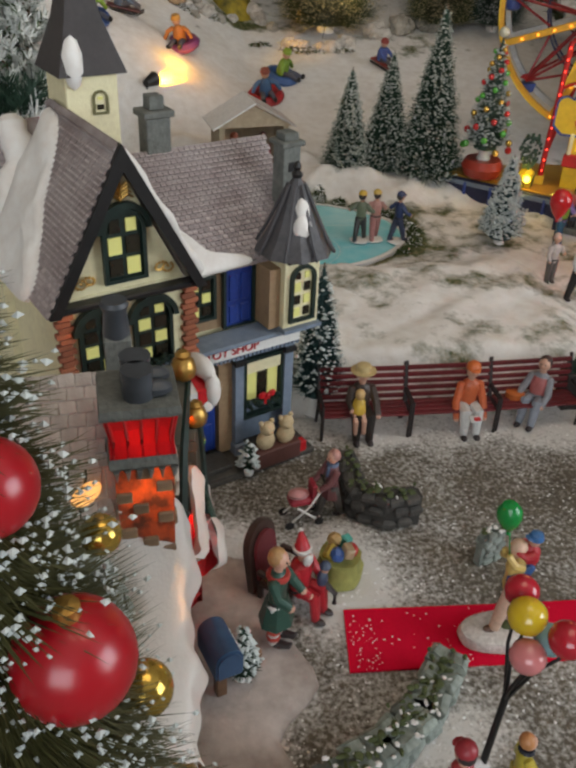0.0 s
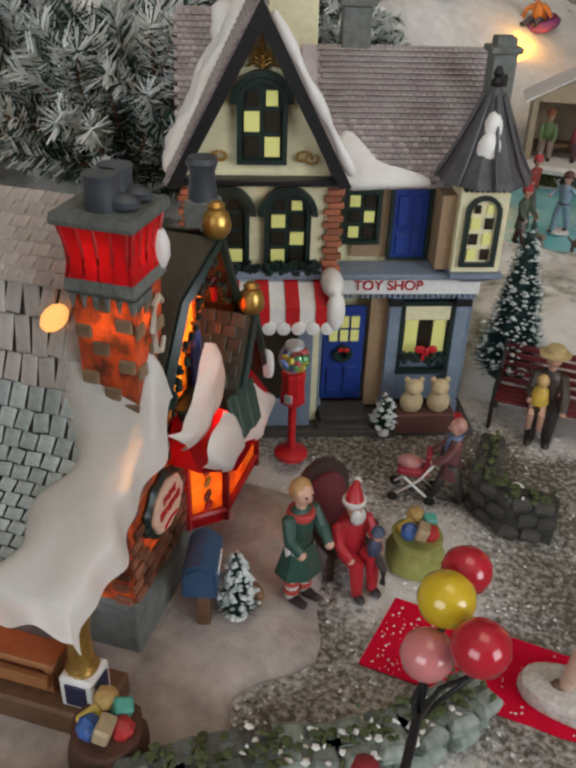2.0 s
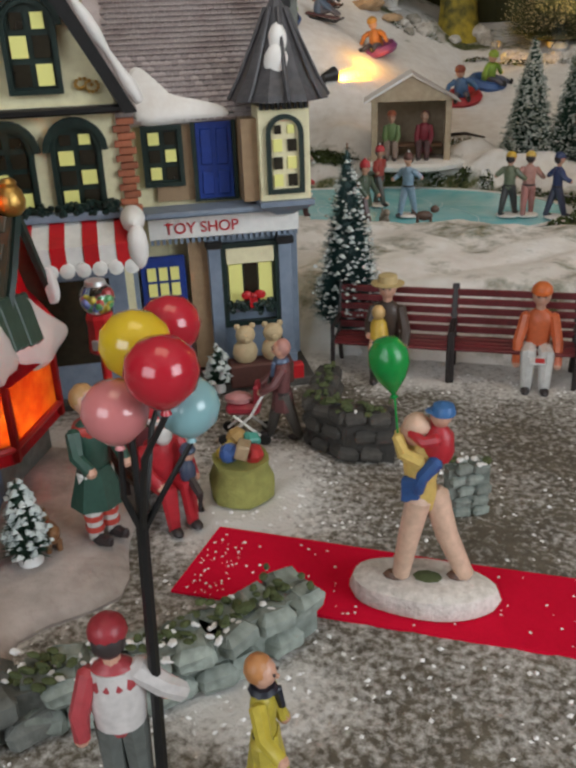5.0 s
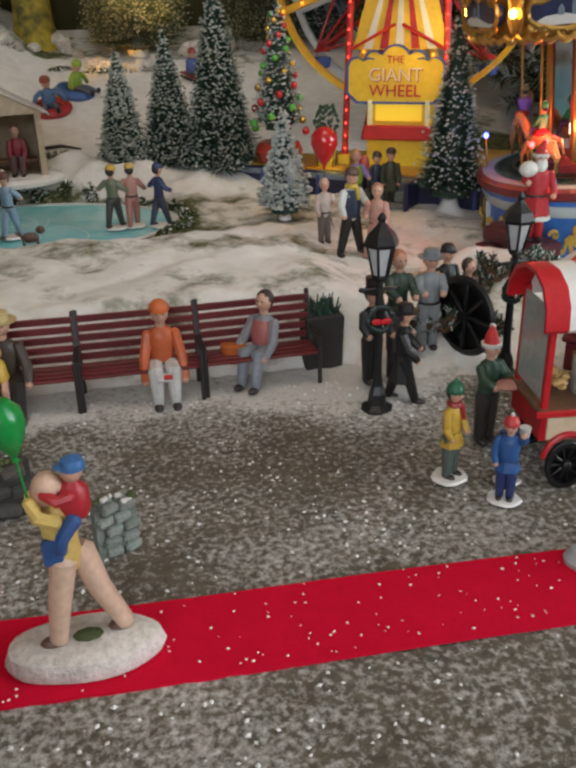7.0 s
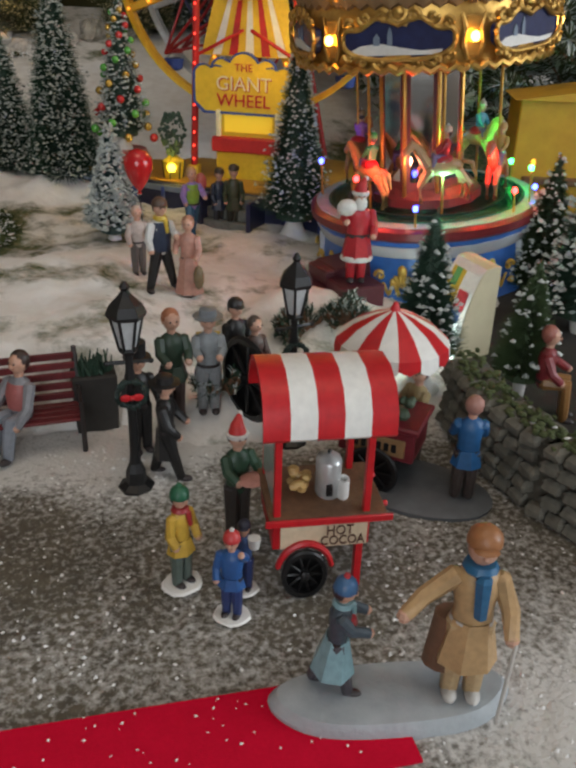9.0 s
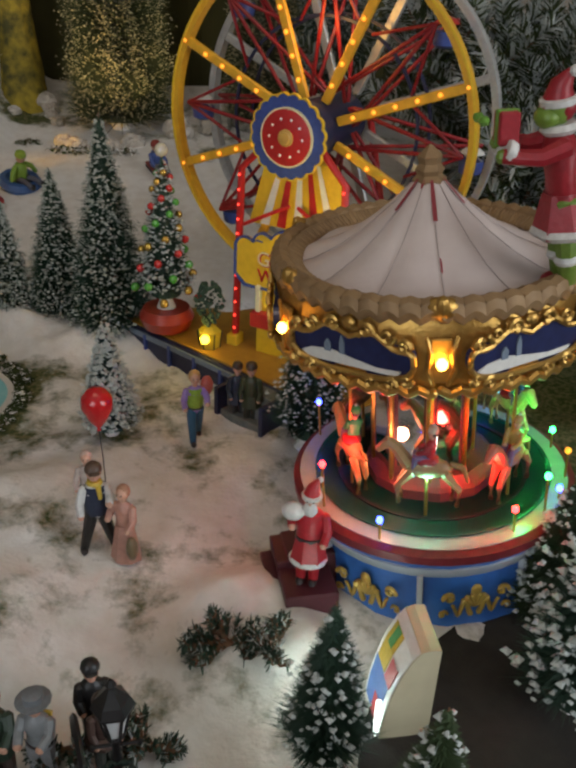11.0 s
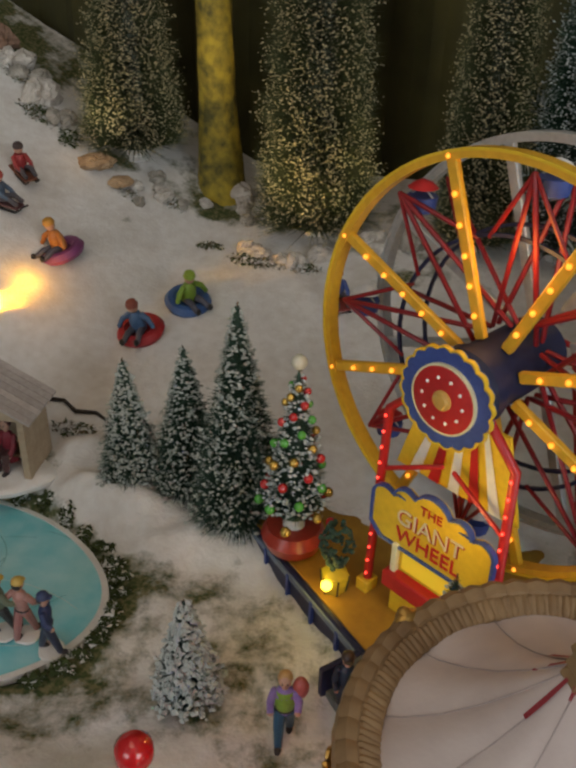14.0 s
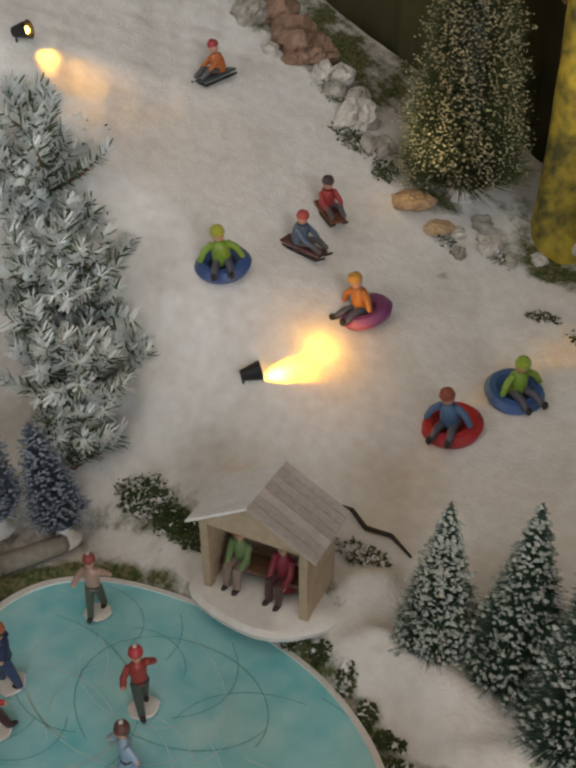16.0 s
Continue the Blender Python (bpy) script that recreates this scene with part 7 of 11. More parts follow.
        part("painted_house", Shape().prism([(-0.016, -0.003), (-0.012, -0.003), (-0.012, 0.001), (-0.014, 0.0035), (-0.016, 0.001)], 0.0008, 0, pose(0, -0.0877, 0.1760)).prism([(-0.007, -0.003), (-0.004, -0.003), (-0.004, 0.003), (-0.0055, 0.007), (-0.007, 0.003)], 0.0008, 0, pose(0, -0.0877, 0.1760)), SLATE_BLUE, pan, smooth=False)
        cart = Shape()
        for sx in (-1, 1):
            cart.tube([(sx * 0.0035, 0, -0.012), (sx * 0.0065, 0, -0.004), (sx * 0.0050, 0, 0.004), (sx * 0.0075, 0, 0.012)], [0.0012, 0.0018, 0.0016, 0.001], 0, 6)
        cart.box((0, 0.001, 0), (0.010, 0.002, 0.022), bevel=0.0006)
        ca = part("cartouche", cart, GOLD, crown, "gilt cartouche with an amber lamp", at=m6 @ pose(0, -0.0905, 0.1760))
        part("bulb", Shape().ball((0, -0.003, 0.0), 0.0030, 0, 10), lit("warm_bulb", (1.0, 0.45, 0.06), 14.0) if k == 0 else bpy.data.materials["warm_bulb"], ca, smooth=False)
        fr, low, high = Shape(), [], []
        for j in range(9):
            a = radians(-30 + 60 * j / 9)
            q = 0.0885
            for i in range(4):
                b_ = a + 0.116 * i / 4
                low.append(((q + 0.001) * math.sin(b_), -(q + 0.001) * math.cos(b_), 0.1610 - 0.0026 * math.sin(math.pi * i / 4) ** 2))
                high.append(((q - 0.002) * math.sin(b_), -(q - 0.002) * math.cos(b_), 0.1955 + 0.0030 * math.sin(math.pi * i / 4)))
        part("lower_fret", fr.tube(low, 0.0024, 0, 7), GOLD, crown, at=m6 @ pose(0, 0, 0, 0, 0, 30))
        part("ruffle", Shape().tube([(x * 0.97, y * 0.97, z + 0.001) for x, y, z in high], 0.0058, 0, 8), BRONZE, crown, "bronze ruffled edge", at=m6 @ pose(0, 0, 0, 0, 0, 30))
        part("shell_crest", Shape().ball((0, -0.086, 0.2000), (0.009, 0.0045, 0.006), 0, 10).ball((0, -0.088, 0.2020), (0.004, 0.004, 0.005), 0, 8), GOLD, crown, at=m6)
    # tent roof: twelve sagging gores
    cloth = mat("pale_tent_cloth", (0.66, 0.57, 0.54), 0.6, (0.50, 0.41, 0.39), 45, 0.42, 0.15, 300)
    stain = mat("faded_red_stripe", (0.30, 0.03, 0.04), 0.6, (0.22, 0.02, 0.03), 200)
    n = 12
    for k in range(n):
        g = Shape()
        rows_, cols_ = 8, 6
        vs = []
        for i in range(rows_ + 1):
            f = i / rows_
            r = 0.079 * (1 - f) + 0.006 * f
            z = 0.1945 + 0.043 * f ** 1.7
            for j in range(cols_ + 1):
                t = j / cols_
                a = 2 * math.pi * (k + t) / n
                sag = math.sin(math.pi * t) * (0.0045 * (1 - f))
                vs.append(((r + sag * 0.4) * math.cos(a), (r + sag * 0.4) * math.sin(a), z - sag * 0.0 + 0.002 * math.sin(math.pi * t) * (1 - f)))
        w_ = cols_ + 1
        g.add(vs, [(i * w_ + j, i * w_ + j + 1, (i + 1) * w_ + j + 1, (i + 1) * w_ + j) for i in range(rows_) for j in range(cols_)])
        gore = part("tent_gore", g, cloth, top, "pale cloth gore")
        st, start = Shape(), 0.84 + 0.10 * math.sin(k * 2.6)
        vs = []
        for i in range(4):
            f = start + (0.98 - start) * i / 3
            r = 0.079 * (1 - f) + 0.006 * f + 0.0005
            z = 0.1945 + 0.043 * f ** 1.7 + 0.0012
            for t in (-0.16, 0.20):
                a = 2 * math.pi * (k + t * (0.5 + 0.5 * i / 3)) / n
                vs.append((r * math.cos(a), r * math.sin(a), z))
        st.add(vs, [(2 * i, 2 * i + 1, 2 * i + 3, 2 * i + 2) for i in range(3)])
        if k % 4 != 2:
            part("stripe", st, stain, gore, "worn red stripe")
        seam = [(0.0790 * (1 - f) + 0.006 * f, 0.1945 + 0.043 * f ** 1.7 + 0.0003) for f in (0.0, 0.2, 0.4, 0.6, 0.8, 0.97)]
        part("seam", Shape().tube([(r * math.cos(2 * math.pi * k / n), r * math.sin(2 * math.pi * k / n), z) for r, z in seam], 0.00030, 0, 5), mat("grey_seam", (0.48, 0.40, 0.38), 0.7) if k == 0 else bpy.data.materials["grey_seam"], gore)
        if k % 4 == 1:
            r0, z0 = seam[2 + k % 3]
            a0 = 2 * math.pi * (k + 0.02) / n
            part("stripe", Shape().tube([(r0 * math.cos(a0), r0 * math.sin(a0), z0), ((r0 - 0.008) * math.cos(a0), (r0 - 0.008) * math.sin(a0), z0 + 0.0035)], [0.0006, 0.0012], 0, 5), stain, gore, "worn red stripe")
        pl = Shape()
        for j in range(14):
            a = 2 * math.pi * (k + (j + 0.5) / 14) / n
            pl.tube([(0.0835 * math.cos(a), 0.0835 * math.sin(a), 0.1985), (0.0785 * math.cos(a), 0.0785 * math.sin(a), 0.1995), (0.0725 * math.cos(a), 0.0725 * math.sin(a), 0.1968 - 0.0006 * (j % 2))], [0.0026, 0.0027, 0.0023], 0, 8)
        part("fringe", pl, BRONZE, crown, "pleated bronze fringe")
    part("finial", Shape().lathe([(0.0080, 0.2330), (0.0086, 0.2360), (0.0062, 0.2385), (0.0074, 0.2410), (0.0054, 0.2440), (0.0064, 0.2475), (0.0030, 0.2510), (0.0008, 0.2530)], 0, 18, wave=0.10, waves=6), BRONZE, top, "twisted bronze finial")
    # riders' poles, horses
    cols = [(0.50, 0.27, 0.09), (0.42, 0.24, 0.11), (0.40, 0.12, 0.07), (0.50, 0.31, 0.12), (0.46, 0.28, 0.13), (0.30, 0.14, 0.07)]
    for k in range(6):
        a = a_mid - 68 + 60 * k
        m = LOW @ pose(0, 0, 0, 0, 0, a) @ pose(0.0, -0.0555, 0.0)
        part("pole", Shape().tube([(0, 0, 0.053), (0, 0, 0.165)], 0.0011, 0, 8), GOLD, top, "brass pole", at=m)
        h = Shape()
        z = 0.080 + 0.006 * (k % 2)
        h.ball((0, 0, z), (0.015, 0.0055, 0.0062))
        h.tube([(-0.011, 0, z + 0.002), (-0.018, 0, z + 0.012), (-0.022, 0, z + 0.015), (-0.028, 0, z + 0.010)], [0.0045, 0.0036, 0.0036, 0.0022], 0, 8)
        for lx, ly, fx in ((-0.010, 0.003, -0.010), (-0.009, -0.003, -0.014), (0.010, 0.003, 0.010), (0.011, -0.003, 0.014)):
            h.tube([(lx, ly, z - 0.002), (lx + fx * 0.6, ly, z - 0.012), (lx + fx * 0.5, ly, z - 0.022)], [0.003, 0.0019, 0.0016], 0, 6)
        h.tube([(0.014, 0, z + 0.003), (0.021, 0, z + 0.001), (0.024, 0, z - 0.008)], [0.0016, 0.002, 0.0008], 1, 6)
        h.ball((0.0, 0, z + 0.005), (0.0075, 0.0062, 0.0035), 2)
        hc = cols[k]
        part("carousel_horse", h, [paint(*hc), paint(0.30, 0.18, 0.06), paint(0.45, 0.02, 0.03)], top, "painted carousel horse", at=m)
    # coloured lamps round the deck
    for k, (a, r, z, m_) in enumerate(((-150, 0.082, 0.082, RED_BULB), (-118, 0.084, 0.066, BLUE_BULB), (-62, 0.081, 0.068, RED_BULB), (-42, 0.081, 0.077, GREEN_BULB), (-30, 0.083, 0.060, BLUE_BULB), (-14, 0.084, 0.072, AMBER), (10, 0.083, 0.066, GREEN_BULB), (150, 0.083, 0.078, BLUE_BULB), (100, 0.083, 0.070, RED_BULB), (55, 0.083, 0.070, BLUE_BULB))):
        c, s_ = math.cos(radians(a)), math.sin(radians(a))
        st = part("lamp_stem", Shape().tube([(r * c, r * s_, 0.052), (r * c, r * s_, z)], 0.0008, 0, 6), GOLD, top, at=LOW)
        part("bulb", Shape().ball((r * c, r * s_, z), 0.0022, 0, 8), m_, st, smooth=False)
    side = part("entrance_stair", Shape().box((-0.083, -0.020, 0.018), (0.030, 0.030, 0.036), bevel=0.001), mat("dark_maroon", (0.10, 0.02, 0.03), 0.45), top, "dark maroon entrance stair", at=pose(0, 0, 0, 0, 0, 12))
    for k in range(3):
        part("stair", Shape().box((-0.100 - 0.007 * k, -0.020, 0.030 - 0.011 * k), (0.010, 0.028, 0.010), bevel=0.0008), bpy.data.materials["dark_maroon"], side)
    return top


carousel()
for a, r, z, p, c in ((-62, 0.060, 0.100, 0.06, (1.0, 0.03, 0.02)), (-25, 0.062, 0.105, 0.07, (0.05, 1.0, 0.15)), (-100, 0.060, 0.092, 0.025, (0.2, 0.9, 0.6)), (-150, 0.066, 0.102, 0.04, (1.0, 0.05, 0.04)), (-128, 0.055, 0.096, 0.022, (1.0, 0.35, 0.2)), (150, 0.060, 0.1, 0.02, (0.1, 0.2, 1.0)), (60, 0.06, 0.1, 0.02, (0.1, 0.6, 1.0))):
    point_lamp("carousel_lamp", tuple(CAROUSEL @ Vector((r * math.cos(radians(a)) + 0.006, r * math.sin(radians(a)) + 0.004, z - 0.006))), p, c, 0.004)
for k in range(3):
    a = math.atan2(0.5644 - 0.650, 0.5175 - 0.522) + radians(-60 + 60 * k)
    point_lamp("crown_lamp", (0.522 + 0.096 * math.cos(a), 0.650 + 0.096 * math.sin(a), 0.1905), 0.0022, (1.0, 0.5, 0.1), 0.003)


# ---- hot cocoa cart and popcorn cart ----
def cocoa_cart():
    top = holder("cocoa_cart", pose(0.3690, 0.3625, 0.0, 0, 0, -6) @ Matrix.Diagonal((0.8, 1, 1, 1)), "red vendor cart with a striped roof and cocoa urns", "vendor cart")
    L, D = 0.047, 0.034
    body = part("body", Shape().box((0, 0, 0.0285), (L, D, 0.013), bevel=0.0008), RED, top)
    pnl = part("front_panel", Shape().box((0.001, -D / 2 - 0.0006, 0.0285), (L - 0.005, 0.0012, 0.0105), bevel=0.0003), mat("cream_panel", (0.72, 0.56, 0.38), 0.5), body, "cream panel with dark letters")
    ink = mat("dark_lettering", (0.09, 0.03, 0.02), 0.6)
    words("HOT", 0.0062, ink, pnl, pose(0.0085, -D / 2 - 0.0016, 0.0308, 90), 0.0002)
    words("COCOA", 0.0058, ink, pnl, pose(0.0100, -D / 2 - 0.0016, 0.0262, 90), 0.0002)
    part("worktop", Shape().box((0.003, 0, 0.0362), (L + 0.010, D + 0.003, 0.0022), bevel=0.0006), WOOD, top)
    part("edge_strip", Shape().box((0.003, -D / 2 - 0.0025, 0.0362), (L + 0.014, 0.0014, 0.003), bevel=0.0004), RED, top)
    for sx in (-1, 1):
        for sy in (-1, 1):
            part("post", Shape().box((sx * (L / 2 - 0.002), sy * (D / 2 - 0.002), 0.0585), (0.0032, 0.0032, 0.046), bevel=0.0004), RED, top)
    part("leg", Shape().box((L / 2 - 0.004, -D / 2 + 0.003, 0.011), (0.0036, 0.0036, 0.022), bevel=0.0004), RED, top)
    part("leg", Shape().box((L / 2 - 0.004, D / 2 - 0.003, 0.011), (0.0036, 0.0036, 0.022), bevel=0.0004), RED, top)
    part("handle", Shape().tube([(L / 2, -0.010, 0.034), (L / 2 + 0.010, -0.010, 0.036)], 0.0012, 0, 6), RED, top)
    part("handle", Shape().tube([(L / 2, 0.010, 0.034), (L / 2 + 0.010, 0.010, 0.036)], 0.0012, 0, 6), RED, top)
    part("side_wall", Shape().box((-L / 2 + 0.001, 0, 0.060), (0.0012, D - 0.006, 0.040), bevel=0.0003), mat("pale_glass_panel", (0.45, 0.50, 0.48), 0.2), top)
    n = 5
    for k in range(n):
        s = Shape()
        x0, x1 = -0.030 + 0.060 * k / n, -0.030 + 0.060 * (k + 1) / n
        prof = [(-0.0235, 0.0745), (-0.0225, 0.0835), (-0.0175, 0.0905), (-0.008, 0.0945), (0.004, 0.0945), (0.014, 0.0905), (0.0205, 0.0830), (0.0225, 0.0765)]
        m = len(prof)
        vs = [(x, y, z) for x in (x0, x1) for y, z in prof] + [(x, y * 0.93, z - 0.0016) for x in (x0, x1) for y, z in prof]
        fs = [(j, j + 1, m + j + 1, m + j)[::-1] for j in range(m - 1)] + [(2 * m + j, 2 * m + j + 1, 3 * m + j + 1, 3 * m + j) for j in range(m - 1)] + [(0, m, 3 * m, 2 * m)] + [(j, 2 * m + j, 2 * m + j + 1, j + 1) for j in range(m - 1)] + [(m + j + 1, 3 * m + j + 1, 3 * m + j, m + j) for j in range(m - 1)]
        s.add(vs, fs)
        part("roof_stripe", s, RED if k % 2 == 0 else WHITE, top, "red stripe" if k % 2 == 0 else "white stripe")
    for y in (-D / 2 - 0.0025, D / 2 + 0.0025):
        w = part("wheel", Shape().lathe([(0.0108, -0.0012), (0.0115, -0.0006), (0.0115, 0.0006), (0.0108, 0.0012), (0.0088, 0.0012), (0.0088, -0.0012)], 0, 24, pose(-0.008, y, 0.0118, 90)), BLACK, top, "black spoked wheel")
        for k in range(10):
            a = 2 * math.pi * k / 10
            part("spoke", Shape().tube([(-0.008, y, 0.0118), (-0.008 + 0.009 * math.cos(a), y, 0.0118 + 0.009 * math.sin(a))], 0.0006, 0, 5), BLACK, w)
        part("hub", Shape().lathe([(0.0024, -0.001), (0.0024, 0.002), (0.001, 0.0028)], 0, 10, pose(-0.008, y, 0.0118, 90)), BLACK, w)
    part("mudguard", Shape().tube([(-0.008 + 0.0135 * math.cos(t), -D / 2 - 0.002, 0.0125 + 0.0135 * math.sin(t)) for t in [0.2 + 2.7 * k / 12 for k in range(13)]], 0.0014, 0, 6), RED, top)
    urn = part("urn", Shape().lathe([(0.0058, 0.0), (0.0062, 0.001), (0.0062, 0.015), (0.0056, 0.016), (0.0035, 0.0175), (0.0008, 0.018)], 0, 18, pose(0.006, -0.002, 0.0373)), SILVER, top, "steel cocoa urn")
    part("knob", Shape().ball((0.006, -0.002, 0.0560), 0.0011, 0, 8), BLACK, urn)
    part("tap", Shape().box((0.005, -0.0088, 0.0425), (0.003, 0.0016, 0.005), bevel=0.0004), BLACK, urn)
    part("mug", Shape().lathe([(0.0026, 0.0), (0.003, 0.001), (0.003, 0.0085), (0.0022, 0.0085), (0.0022, 0.003)], 0, 14, pose(0.0125, -0.006, 0.0373)), WHITE, top, "white mug stack")
    rng = random.Random(2)
    bun = mat("baked_pastry", (0.60, 0.40, 0.14), 0.45, (0.40, 0.22, 0.07), 300)
    for _ in range(16):
        part("pastry", Shape().ball((-0.0085 + rng.uniform(-0.004, 0.004), -0.004 + rng.uniform(-0.004, 0.004), 0.040 + rng.uniform(0, 0.010)), (rng.uniform(0.002, 0.0035), rng.uniform(0.0015, 0.0025), 0.0016), 0, 7), bun, top, "golden pastry")
    return top


cocoa_cart()


def popcorn_cart():
    top = holder("snack_cart", pose(0.4205, 0.418, 0.0, 0, 0, -38), "dark red snack cart under a striped parasol", "vendor cart")
    mar = mat("dark_red_cart", (0.20, 0.02, 0.03), 0.45, (0.12, 0.012, 0.018), 260)
    body = part("body", Shape().box((0, 0, 0.027), (0.036, 0.026, 0.016), bevel=0.001), mar, top)
    part("tray", Shape().box((0, 0, 0.0365), (0.040, 0.030, 0.003), bevel=0.0008), mar, top)
    part("front_panel", Shape().box((0, -0.0135, 0.0265), (0.028, 0.001, 0.009), bevel=0.0003), mat("tan_panel", (0.34, 0.20, 0.09), 0.5), body, "tan panel with small bars of writing")
    for k in range(6):
        part("writing_bar", Shape().box((-0.009 + 0.0036 * k, -0.0142, 0.0265), (0.0022, 0.0006, 0.004)), BLACK, body, smooth=False)
    for y in (-0.016, 0.016):
        w = part("wheel", Shape().lathe([(0.012, -0.001), (0.0128, 0), (0.012, 0.001), (0.010, 0.001), (0.010, -0.001)], 0, 22, pose(0, y, 0.0132, 90)), BLACK, top, "black spoked wheel")
        for k in range(8):
            a = 2 * math.pi * k / 8
            part("spoke", Shape().tube([(0, y, 0.0132), (0.0105 * math.cos(a), y, 0.0132 + 0.0105 * math.sin(a))], 0.0006, 0, 5), BLACK, w)
    part("pole", Shape().tube([(0, 0, 0.036), (0, 0, 0.086)], 0.0012, 0, 8), WOOD, top)
    n = 16
    par = part("parasol_hub", Shape().lathe([(0.0015, 0.086), (0.0024, 0.088), (0.0008, 0.0915)], 0, 10), RED, top)
    for k in range(n):
        g = Shape()
        a0, a1 = 2 * math.pi * k / n, 2 * math.pi * (k + 1) / n
        ring_ = [(0.0012, 0.0880), (0.009, 0.0852), (0.018, 0.0805), (0.0255, 0.0740), (0.0262, 0.0685)]
        vs = [(r * math.cos(a), r * math.sin(a), z + (0.0014 * (1 if j == 4 else 0) * (k % 2))) for j, (r, z) in enumerate(ring_) for a in (a0, (a0 + a1) / 2, a1)]
        vs[-2] = (vs[-2][0], vs[-2][1], vs[-2][2] - 0.0022)
        fs = [(3 * j + i, 3 * j + i + 1, 3 * j + i + 4, 3 * j + i + 3)[::-1] for j in range(4) for i in range(2)]
        g.add(vs, fs)
        part("parasol_gore", g, RED if k % 2 else WHITE, top, "red gore" if k % 2 else "white gore")
    rng = random.Random(6)
    wares = mat("green_wares", (0.08, 0.12, 0.07), 0.6)
    for _ in range(22):
        part("vegetable", Shape().ball((rng.uniform(-0.016, 0.016), rng.uniform(-0.011, 0.011), 0.040), rng.uniform(0.002, 0.0036), 0, 7), wares, top, "dark green vegetable")
    return top


popcorn_cart()


# ---- other fair pieces ----
def ornament_tree():
    x, y, z = 0.343, 0.894, 0.0455
    t = brush_tree("christmas_tree", x, y, 0.138, 0.031, "decorated christmas tree with coloured baubles in a red pot", 4200, 0.25, 21, z=z + 0.016, tip=0.0018)
    part("pot", Shape().lathe([(0.012, -0.016), (0.020, -0.012), (0.024, -0.002), (0.020, 0.006)], 0, 18), mat("red_lacquer_pot", (0.42, 0.05, 0.03), 0.3), t, "red lacquer pot")
    rng = random.Random(9)
    cols = [mat("red_bauble", (0.55, 0.03, 0.03), 0.15, coat=0.5), mat("green_bauble", (0.10, 0.40, 0.06), 0.15, coat=0.5), mat("gold_bauble", (0.70, 0.45, 0.10), 0.15, metal=0.7)]
    for k in range(46):
        f = 0.10 + 0.82 * (k + 0.5) / 46
        a = k * 2.4
        r = 0.030 * (1 - f) ** 0.9 * 0.98 + 0.001
        part("bauble", Shape().ball((r * math.cos(a), r * math.sin(a), 0.138 * f), 0.0042 * (1 - 0.35 * f), 0, 10), cols[k % 3], t)
    part("glass_ball", Shape().ball((0, 0, 0.140), 0.0055, 0, 14), mat("pale_glass_ball", (0.70, 0.66, 0.50), 0.08, coat=0.6), t, "clear glass ball on the tip")


def yellow_stall():
    top = holder("fair_stall", pose(0.748, 0.79, 0.0, 0, 0, -20), "yellow painted fair stall beside the carousel", "stall")
    part("wall", Shape().box((0, 0, 0.07), (0.12, 0.06, 0.11), bevel=0.002), mat("ochre_stall_paint", (0.66, 0.36, 0.03), 0.5, (0.50, 0.25, 0.02), 90), top)
    part("roof", Shape().prism([(-0.066, 0.124), (0.066, 0.124), (0.0, 0.134)], 0.07, 0, pose(0, -0.035, 0)), bpy.data.materials["ochre_stall_paint"], top, smooth=False)
    part("counter", Shape().box((0, -0.033, 0.055), (0.10, 0.012, 0.006), bevel=0.001), WOOD, top)


def notice_box():
    top = holder("ticket_kiosk", pose(0.5050, 0.5080, 0.006, 0, 0, 8) @ Matrix.Diagonal((0.88, 0.88, 0.84, 1)), "cream ticket kiosk with a curved painted front beside the carousel", "kiosk")
    curve = [(-0.0050, 0.0), (-0.0045, 0.012), (-0.0030, 0.028), (-0.0004, 0.044), (0.0034, 0.058), (0.0085, 0.070), (0.0125, 0.0755)]
    part("body", Shape().prism([(0.0230, 0.0), (0.0230, 0.0765), (0.0170, 0.0770)] + curve[::-1], 0.034), mat("kiosk_cream", (0.62, 0.56, 0.38), 0.5, (0.52, 0.46, 0.30), 90), top, smooth=False)

    def sheet(a, b, y0, y1, off, material, label=""):
        pts = [(x - off, z + 0.3 * off) for x, z in curve[a:b]]
        vs = [(x, y, z) for x, z in pts for y in (y0, y1)] + [(x + 0.8 * off, y, z) for x, z in pts for y in (y0, y1)]
        m = 2 * len(pts)
        fs = [(2 * i, 2 * i + 2, 2 * i + 3, 2 * i + 1) for i in range(len(pts) - 1)]
        fs += [(2 * i, m + 2 * i, m + 2 * i + 2, 2 * i + 2) for i in range(len(pts) - 1)]
        return part("painted_shape" if label == "" else "painted_front", Shape().add(vs, fs), material, top, label, smooth=False)

    sheet(0, 7, 0.0005, 0.0335, 0.0006, WHITE, "white painted front")
    sheet(1, 4, 0.006, 0.031, 0.0010, paint(0.05, 0.14, 0.42))
    sheet(1, 3, 0.010, 0.018, 0.0014, paint(0.5, 0.03, 0.04))
    sheet(3, 5, 0.004, 0.014, 0.0014, paint(0.5, 0.03, 0.04))
    sheet(3, 6, 0.016, 0.030, 0.0010, paint(0.60, 0.42, 0.04))
    sheet(4, 6, 0.020, 0.026, 0.0014, paint(0.10, 0.36, 0.12))
    # white edge made to glow, added as the origin of the fill below
    part("glow_strip", Shape().box((-0.0062, 0.003, 0.020), (0.0024, 0.0024, 0.034), bevel=0.0005), lit("cold_white_strip", (0.80, 1.0, 0.92), 3.0), top, "glowing cold white edge strip")


